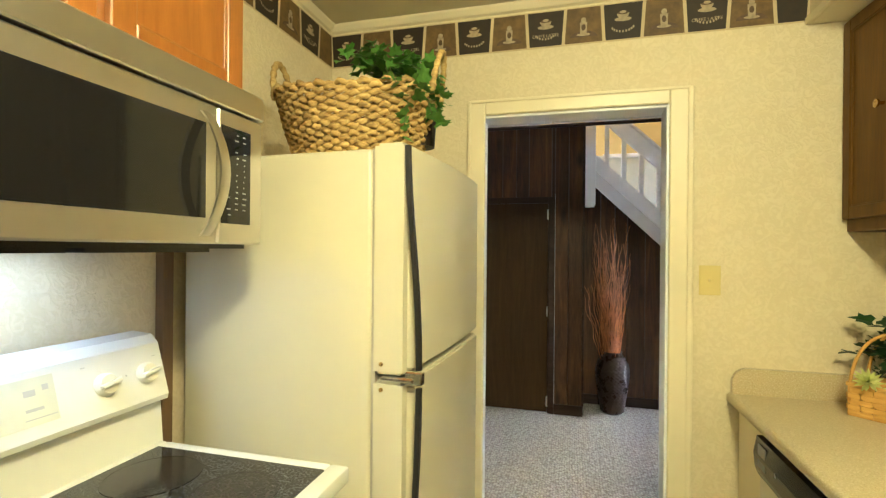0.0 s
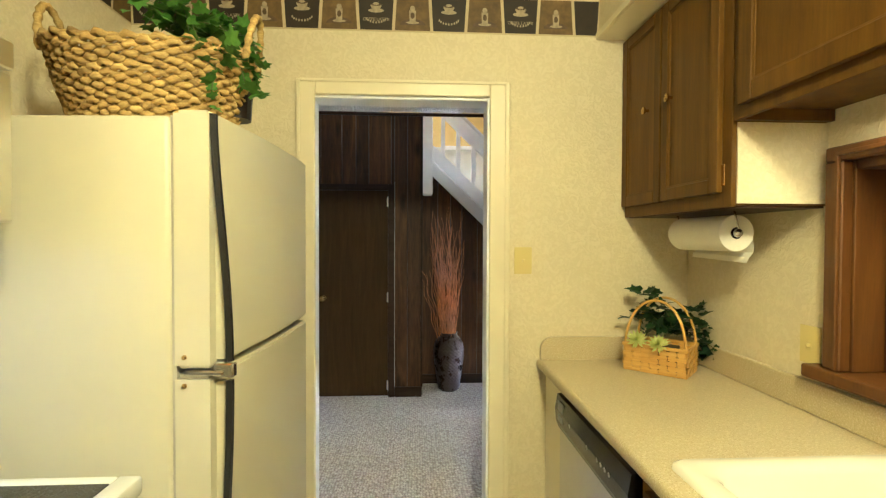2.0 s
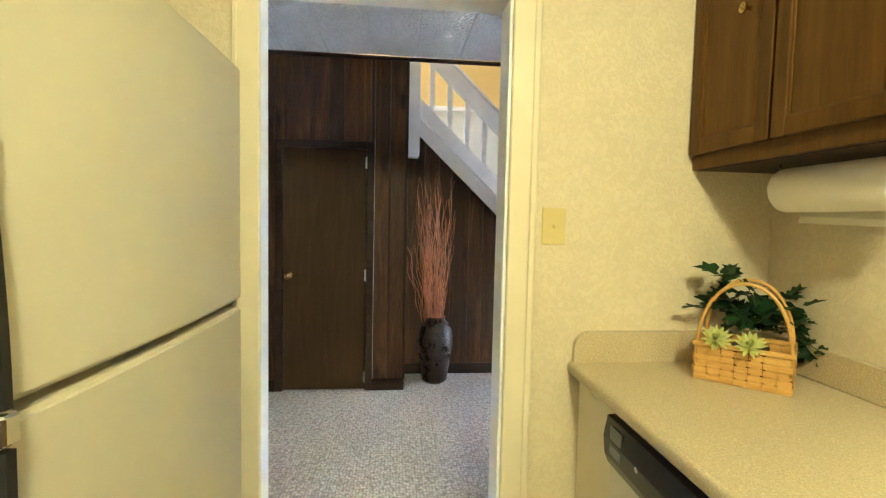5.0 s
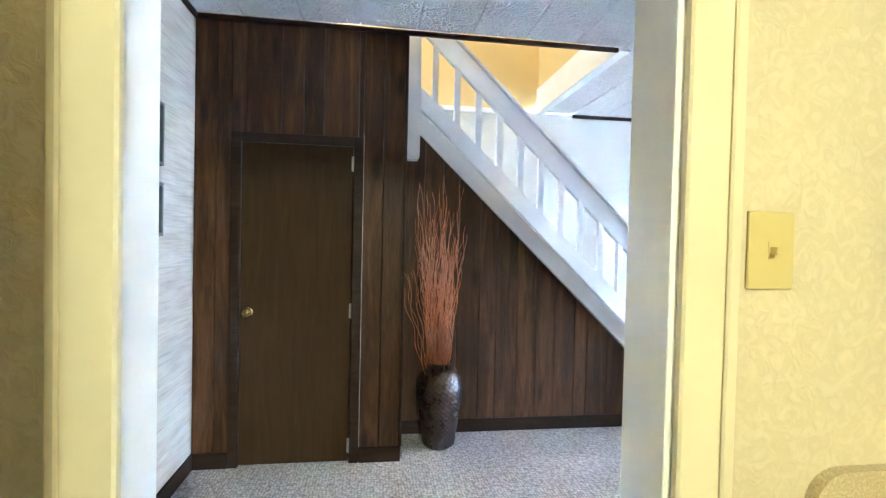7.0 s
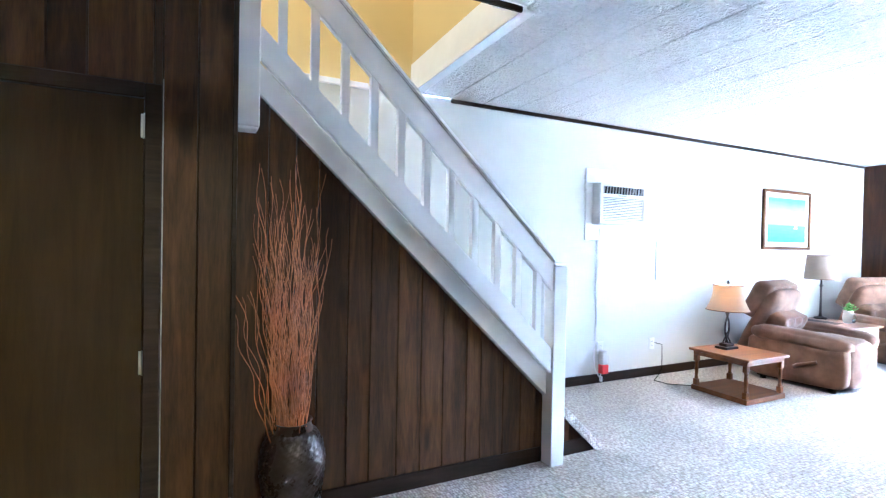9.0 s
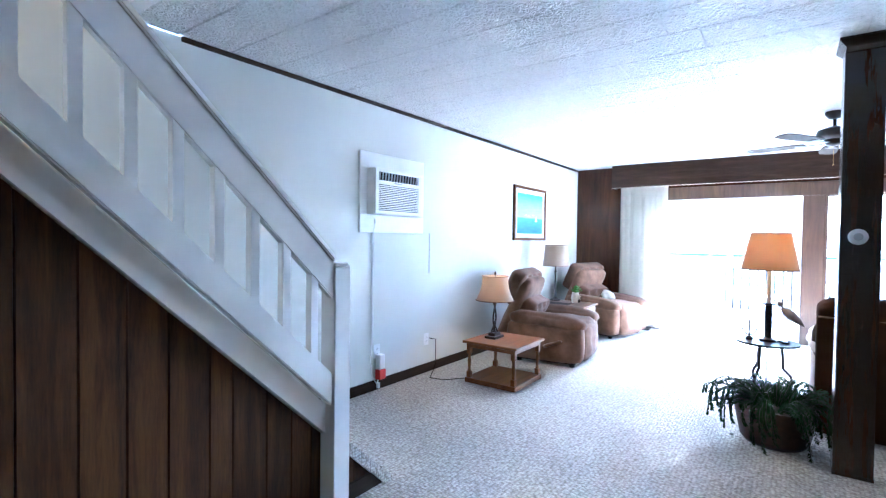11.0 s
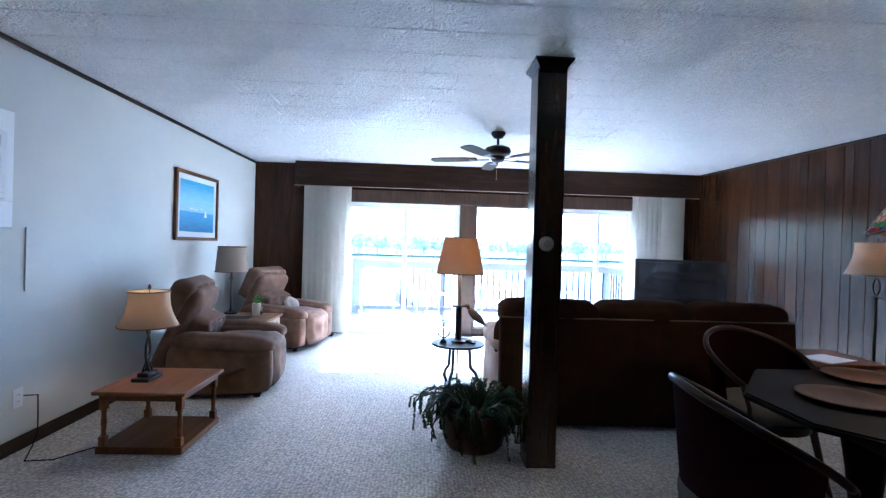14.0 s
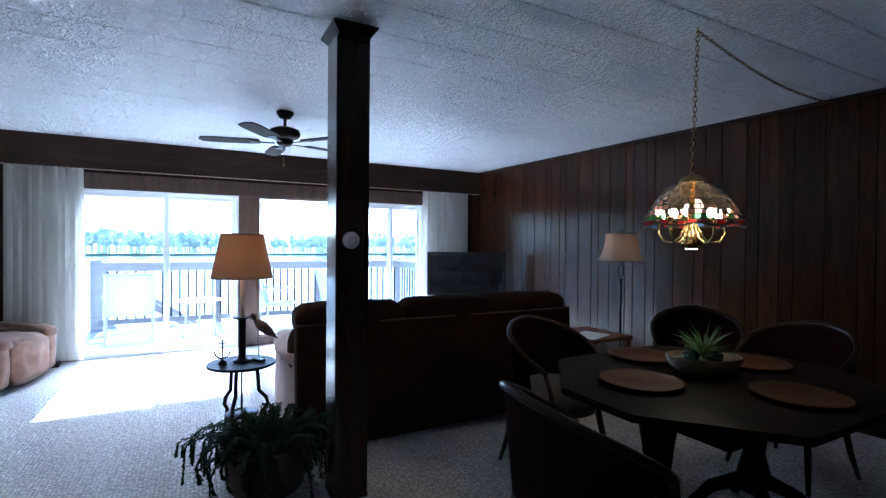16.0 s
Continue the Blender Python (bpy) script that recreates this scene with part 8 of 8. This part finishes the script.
def chain(name, pts, label):
    """Oval links threaded along a line."""
    root = thing(name, label, "chain", pts[0])
    bm = bmesh.new()
    P = [Vector(p) for p in pts]
    total = sum((b2 - a).length for a, b2 in zip(P, P[1:]))
    n, i, walked = int(total / 0.026), 0, 0.0
    for k in range(n):
        d = (k + 0.5) * total / n
        acc = 0
        for a, b2 in zip(P, P[1:]):
            seg = (b2 - a).length
            if acc + seg >= d:
                c, dirn = a + (b2 - a) * ((d - acc) / seg), (b2 - a).normalized()
                break
            acc += seg
        m = Matrix.Translation(c - P[0]) @ dirn.to_track_quat("Z", "Y").to_matrix().to_4x4() @ pose(0, 0, 0, 0, 0, 90 * (k % 2) + 20)
        tube(bm, [m @ Vector((0.0085 * math.cos(2 * math.pi * q / 10), 0, 0.017 * math.sin(2 * math.pi * q / 10))) for q in range(10)], 0.0022, 4, True)
    part("chain_links", bm, BRASS, root, smooth=2)
    return root
HOOK = (3.245, 2.58, CEIL - 0.02)
chain("hanging_chain", [(CH[0], CH[1], 1.665), HOOK], "aged brass chain holding the pendant lamp")
e_ = (3.52, side_y(3.52) + 0.03, CEIL - 0.02)
swag = [HOOK] + [tuple(Vector(HOOK).lerp(Vector(e_), k / 10) - Vector((0, 0, 0.055 * math.sin(math.pi * k / 10)))) for k in range(1, 10)] + [e_]
chain("swag_chain", swag, "aged brass swag chain looped under the ceiling")
bm = bmesh.new()
tube(bm, [(HOOK[0], HOOK[1], CEIL), (HOOK[0], HOOK[1], CEIL - 0.012), (HOOK[0] + 0.01, HOOK[1], CEIL - 0.022), (HOOK[0], HOOK[1], CEIL - 0.032), (HOOK[0] - 0.01, HOOK[1], CEIL - 0.022)], 0.003, 6)
single("ceiling_hook", bm, BRASS, "small brass ceiling hook for the lamp chain", "hook")

# ---- planter by the column ----
pot = thing("fern_planter", "brown wicker tub with dark trailing greenery beside the column", "plant pot", (4.40, 4.46, 0))
bm = bmesh.new()
lathe(bm, [(0.165, 0.0), (0.19, 0.03), (0.215, 0.15), (0.228, 0.235), (0.233, 0.245), (0.215, 0.245), (0.20, 0.19), (0.0001, 0.17)], 60, wave=lambda a, h: 1 + 0.010 * math.sin(30 * a) * math.sin(h * 200))
part("wicker_tub", bm, plain("red_brown_wicker", (0.065, 0.026, 0.014), 0.5, vary=0.35, scale=40, bump=0.5), pot, smooth=0.9)
DARK_STEM = plain("dark_brown_stem", (0.03, 0.02, 0.012), 0.6)
FERN = foliage("dark_fir_needle", (0.006, 0.018, 0.006), (0.026, 0.062, 0.018), 0.7, 0.1)
for g in range(3):
    leaves, stems = bmesh.new(), bmesh.new()
    rnd = random.Random(90 + g)
    for j in range(30):
        a = 2 * math.pi * (j + g / 3) / 30 + rnd.uniform(-0.2, 0.2)
        reach, lift = rnd.uniform(0.18, 0.34), rnd.uniform(0.04, 0.16)
        start = rnd.uniform(0.03, 0.12)
        hang = rnd.uniform(0.05, 0.24) if rnd.random() < 0.22 else rnd.uniform(-0.05, 0.05)
        pts = []
        n = 14
        for k in range(n):
            t = k / (n - 1)
            r = start + reach * min(1, t * 1.5) ** 0.9
            z = 0.215 + lift * math.sin(math.pi * min(1, t * 1.15)) - hang * max(0, t - 0.35) ** 1.2 * 1.5
            pts.append(Vector((r * math.cos(a + 0.2 * t), r * math.sin(a + 0.2 * t), max(0.02, z))))
        tube(stems, pts, 0.002, 4)
        for k in range(n - 1):
            d = (pts[k + 1] - pts[k])
            for q in range(7):
                p = pts[k] + d * (q / 7)
                for s in (-1, 1):
                    out = Vector((-math.sin(a), math.cos(a), 0)) * s * rnd.uniform(0.5, 1) + d.normalized() * 0.9 + Vector((rnd.uniform(-0.3, 0.3), rnd.uniform(-0.3, 0.3), rnd.uniform(-0.5, 0.5)))
                    out.normalize()
                    ln = rnd.uniform(0.022, 0.042) * (1 - 0.4 * k / n)
                    side = out.cross(Vector((0, 0, 1))).normalized() * 0.0042
                    e1, mid = p + out * ln, p + out * ln * 0.5
                    leaves.faces.new([leaves.verts.new(v) for v in (p, mid + side, e1, mid - side)])
    for b_ in (leaves, stems):
        for v in b_.verts:
            if v.co.x > -0.06 and v.co.y < -0.27:
                v.co.y = -0.27 + (v.co.y + 0.27) * 0.05
    part("green_sprays", leaves, FERN, pot, kind="stuff")
    part("spray_stem", stems, DARK_STEM, pot)
bm = bmesh.new()
for dx, dy, r in ((0.12, -0.20, 0.02), (-0.03, -0.24, 0.016), (0.02, 0.23, 0.014), (-0.10, -0.2, 0.012)):
    bmesh.ops.create_icosphere(bm, subdivisions=1, radius=r, matrix=pose(dx - 0.08, dy, r * 0.8))
part("fallen_ribbon", bm, plain("silver_ribbon", (0.55, 0.55, 0.52), 0.3, 0.6), pot)

# ---- deck, lake and far shore ----
OX = 10.5
setting("ground", boxes((8.30, 1500, -1200, 1200, -3.4, -3.2)), plain("lawn_and_mud", (0.09, 0.11, 0.05), 0.9, vary=0.3, scale=0.3), "rough grass below the deck")
WATER = fresh("lake_water")
m_, nodes, links, b_ = WATER
b_.inputs["Base Color"].default_value, b_.inputs["Roughness"].default_value = (0.05, 0.08, 0.09, 1), 0.12
relief(nodes, links, b_, grain(nodes, links, coords(nodes, links, (1, 0.35, 1)), 1.2, 4), 0.5, 0.15)
setting("lake", boxes((22, 175, -900, 900, -3.199, -3.12)), m_, "pale calm lake water")
setting("shore", boxes((175, 1400, -900, 900, -3.198, -2.6)), plain("far_shore", (0.10, 0.13, 0.07), 0.9, scale=0.1), "low green far shore")
deck = tagged(part("deck", boxes((8.30, 10.6, -1.5, 9.0, -0.35, -0.072)), DECK_WOOD), "weathered grey timber deck", kind="structure")
board = None
x_ = 8.30
BOARD_ME = mesh_of("deck_board", boxes((0.003, 0.137, -1.5, 9.0, -0.07, -0.04), bevel=0.003), wood("deck_board_wood", (0.24, 0.22, 0.19), (0.34, 0.31, 0.27), (0.44, 0.41, 0.36), "y", 0.75))
while x_ < 10.5:
    o = new("deck_board", BOARD_ME)
    o.location, o.parent = (x_, 0, 0), deck
    x_ += 0.14
rail_o = thing("deck_railing", "weathered wooden deck railing with thin balusters", "railing", (OX, 3.5, -0.04))
part("top_rail", boxes((-0.06, 0.09, -2.35, 2.55, 0.985, 1.022), (-0.02, 0.02, -2.35, 2.55, 0.885, 0.984), bevel=0.003), RAIL_WOOD_PALED, rail_o)
part("bottom_rail", boxes((-0.02, 0.02, -2.35, 2.55, 0.07, 0.15), bevel=0.003), RAIL_WOOD_PALED, rail_o)
part("side_rail", boxes((-2.18, -0.061, -2.43, -2.28, 0.985, 1.022), (-2.18, -0.05, -2.375, -2.335, 0.885, 0.984), (-2.18, -0.05, -2.375, -2.335, 0.07, 0.15), bevel=0.003), RAIL_WOOD_PALED, rail_o)
for y in (-2.35, -0.75, 0.9, 2.55):
    part("railing_post", boxes((0.021, 0.11, y - 0.045, y + 0.045, 0.0, 1.06), bevel=0.004), RAIL_WOOD_PALED, rail_o)
PIN = mesh_of("rail_pin", boxes((-0.012, 0.012, -0.012, 0.012, 0.15, 0.885)), IRON)
for k in range(40):
    o = new("baluster", PIN)
    o.location, o.parent = (0, -2.25 + 0.12 * k, 0), rail_o
for k in range(17):
    o = new("baluster", PIN)
    o.location, o.parent = (-0.15 - 0.12 * k, -2.355, 0), rail_o
stair_o = thing("deck_steps", "grey wooden stair rail slanting down beyond the deck", "stairs", (10.9, 5.3, -0.04))
bm = bmesh.new()
for x in (-0.25, 0.35):
    prism(bm, [(0.85, 0.93), (0.85, 0.80), (-1.1, -0.55), (-1.1, -0.42)], (x, x + 0.04), "x")
    prism(bm, [(0.85, 0.10), (0.85, -0.14), (-1.1, -1.49), (-1.1, -1.25)], (x, x + 0.04), "x")
part("slanting_rails", bm, RAIL_WOOD_PALED, stair_o)
for k in range(9):
    part("step", boxes((-0.21, 0.35, 0.60 - k * 0.2 - 0.25, 0.60 - k * 0.2, -0.10 - k * 0.14 - 0.03, -0.10 - k * 0.14), bevel=0.003), RAIL_WOOD_PALED, stair_o)
part("stair_post", boxes((-0.34, -0.255, 0.78, 0.86, -3.1, 1.05), (0.395, 0.48, -1.15, -1.07, -3.1, -0.2), bevel=0.004), RAIL_WOOD_PALED, stair_o)

SLING = cloth_shade("white_sling", (0.72, 0.74, 0.74), 0.4)
FRAME_W = plain("white_tube", (0.66, 0.66, 0.64), 0.4)
def patio_chair(place, rz, label, frame_m):
    c = thing("patio_chair", label, "chair", place, rz, "chairs on the deck")
    for s in (-1, 1):
        bm = bmesh.new()
        tube(bm, [(s * 0.27, 0.25, 0.0), (s * 0.27, 0.22, 0.38), (s * 0.27, -0.22, 0.36), (s * 0.27, -0.26, 0.0)], 0.013, 8)
        tube(bm, [(s * 0.27, -0.22, 0.36), (s * 0.27, -0.40, 0.92)], 0.013, 8)
        tube(bm, [(s * 0.29, 0.22, 0.38), (s * 0.30, 0.22, 0.60), (s * 0.30, -0.27, 0.62)], 0.014, 8)
        part("side_tube", bm, frame_m, c, smooth=2)
    bm = bmesh.new()
    tube(bm, [(-0.27, -0.40, 0.92), (0.27, -0.40, 0.92)], 0.013, 8)
    tube(bm, [(-0.27, 0.22, 0.38), (0.27, 0.22, 0.38)], 0.013, 8)
    part("cross_tube", bm, frame_m, c, smooth=2)
    bm = bmesh.new()
    prof = [(0.22, 0.385), (0.0, 0.35), (-0.22, 0.355), (-0.27, 0.47), (-0.33, 0.68), (-0.40, 0.92)]
    for (ya, za), (yb, zb) in zip(prof, prof[1:]):
        bm.faces.new([bm.verts.new(p) for p in ((-0.255, ya, za), (0.255, ya, za), (0.255, yb, zb), (-0.255, yb, zb))])
    bmesh.ops.remove_doubles(bm, verts=bm.verts, dist=0.001)
    bmesh.ops.solidify(bm, geom=bm.faces[:], thickness=0.004)
    part("sling", bm, SLING, c, smooth=2)
    return c
patio_chair((9.45, 5.55, -0.04), -85, "white sling patio chair with tube arms on the deck", FRAME_W)
patio_chair((9.7, 3.55, -0.04), 160, "white sling patio chair beside the railing", FRAME_W)
patio_chair((9.5, 2.55, -0.04), -150, "white sling patio chair near the second glass door", FRAME_W)
pt_ = thing("patio_table", "round white patio table on the deck", "table", (9.45, 4.7, -0.04))
bm = bmesh.new()
lathe(bm, [(0.30, 0.50), (0.31, 0.515), (0.0001, 0.52)], 32)
part("tabletop", bm, FRAME_W, pt_, smooth=0.6)
bm = bmesh.new()
for k in range(3):
    a = radians(120 * k)
    tube(bm, [(0.18 * math.cos(a), 0.18 * math.sin(a), 0.50), (0.24 * math.cos(a), 0.24 * math.sin(a), 0.0)], 0.012, 6)
part("leg", bm, FRAME_W, pt_, smooth=2)

# far woods: crowns of many uneven clumps
random.seed(40)
# the haze over the lake is put into this very pale leaf colour
LEAF_HAZED = foliage("far_foliage", (0.62, 0.66, 0.62), (0.74, 0.76, 0.70), 0.9, 0.5)
for g in range(4):
    bm = bmesh.new()
    for j in range(110):
        x, y = 178 + random.uniform(0, 25) + 12 * g, -190 + random.random() * 420
        gap = noise.noise(Vector((y * 0.02, 3.0, 0.0)))
        h = 4.4 + 3.6 * max(0, gap + 0.35) + random.uniform(-0.8, 1.2)
        tube(bm, [(x, y, -2.8), (x, y, h * 0.6)], [0.3, 0.12], 5)
        for c in range(11):
            u, a, e = random.random(), random.uniform(0, 6.283), random.uniform(0, 1)
            r = h * 0.30 * math.sqrt(u)
            z = -1.6 + h * (0.3 + 0.7 * e)
            s = h * random.uniform(0.10, 0.20) * (1.2 - 0.6 * e)
            ret = bmesh.ops.create_icosphere(bm, subdivisions=1, radius=s, matrix=pose(x + r * math.cos(a) * (1.1 - e * 0.7), y + r * math.sin(a) * (1.1 - e * 0.7), z, random.uniform(0, 90), random.uniform(0, 90)))
            for v in ret["verts"]:
                v.co += Vector(noise.noise_vector(v.co * 1.3)) * s * 0.5
    tagged(part("far_woods", bm, LEAF_HAZED), "trees along the far lake shore, haze painted into their pale green", "trees", kind="stuff")

# ---- boards and planks of the walls ----
random.seed(17)


def plank_mesh(w, h, t=0.011, cut=None):
    """A board in the x-z plane from (0, 0), its face towards -y, with eased long edges. cut: slanting top, rising to the left by 1 in 1."""
    bm = bmesh.new()
    e = 0.003
    top = (lambda x: h) if cut is None else (lambda x: max(0.0, cut - 0.9617 * x))
    xs = [(0, 0), (e, -t), (w - e, -t), (w, 0)]
    lo, hi = [bm.verts.new((x, y, 0)) for x, y in xs], [bm.verts.new((x, y, top(x))) for x, y in xs]
    for k in range(3):
        bm.faces.new((lo[k], lo[k + 1], hi[k + 1], hi[k]))
    bm.faces.new(lo[::-1]), bm.faces.new(hi)
    return bm


def plank_run(parent, m, x0, x1, h, widths, z0=0.0, holes=(), mat_=None, cut=None):
    """Boards from x0 to x1 along local x. holes: (xa, xb, za) where a board starts above za. cut: the slant's intercept."""
    x, i = x0, 0
    while x < x1 - 0.004:
        w = min(widths[i % len(widths)], x1 - x)
        if x1 - (x + w) < 0.02:
            w = x1 - x
        zb = z0
        for xa, xb, za in holes:
            if x < xb - 0.002 and x + w > xa + 0.002:
                if x < xa - 0.004:
                    w = xa - x
                elif x + w > xb + 0.004 and x < xb:
                    w = xb - x
                    zb = za
                else:
                    zb = za
        ob = part("board", plank_mesh(w - 0.0012, h - zb, cut=None if cut is None else cut - 0.9617 * x - zb), mat_ or PANEL, parent)
        ob.matrix_world = m @ pose(x + 0.0006, 0, zb)
        x += w
        i += 1


RW_ = [0.11, 0.165, 0.078, 0.176, 0.116, 0.108, 0.188, 0.10]
plank_run(wall_closet, pose(0, CLOSET_Y + 0.012, 0), HALL_L + 0.002, 0.372, CEIL - 0.002, RW_, holes=((CX0 - 0.052, CX1 + 0.052, CZ + 0.056),))
plank_run(wall_closet, pose(0.36, CLOSET_Y + 0.012, 0, 0, 0, 90), 0.0, STAIR_Y - CLOSET_Y - 0.002, CEIL - 0.002, [0.13, 0.15, 0.12])
plank_run(wall_stair, pose(0, STAIR_Y + 0.012, 0), 0.374, 2.472, CEIL, [0.148, 0.12, 0.105, 0.146, 0.116, 0.145, 0.131, 0.128, 0.144, 0.09], cut=2.381)
slant = math.degrees(math.atan(0.056))
L_ = math.hypot(7.9 - 1.87, 0.056 * (7.9 - 1.87))
plank_run(wall_side, pose(8.16, side_y(8.16) - 0.001, 0, 0, 0, 180 + slant), 0.0, 6.28, CEIL - 0.002, [0.10, 0.15, 0.205, 0.10, 0.15, 0.10, 0.205, 0.2], mat_=PANEL_BROAD)

# ---- the rooms past the kitchen were laid out in a unit of 1.042 m: bring them to true size ----
UNIT, MOVE = 1.04187, Vector((0.054, -0.072, 0))
done = set()
for ob in list(bpy.data.objects):
    top = ob
    while top.parent:
        top = top.parent
    if top.name in KITCHEN:
        continue
    ob.location = ob.location * UNIT + (Vector() if ob.parent else MOVE)
    if ob.type == "MESH" and ob.data.name not in done:
        done.add(ob.data.name)
        ob.data.transform(Matrix.Scale(UNIT, 4))
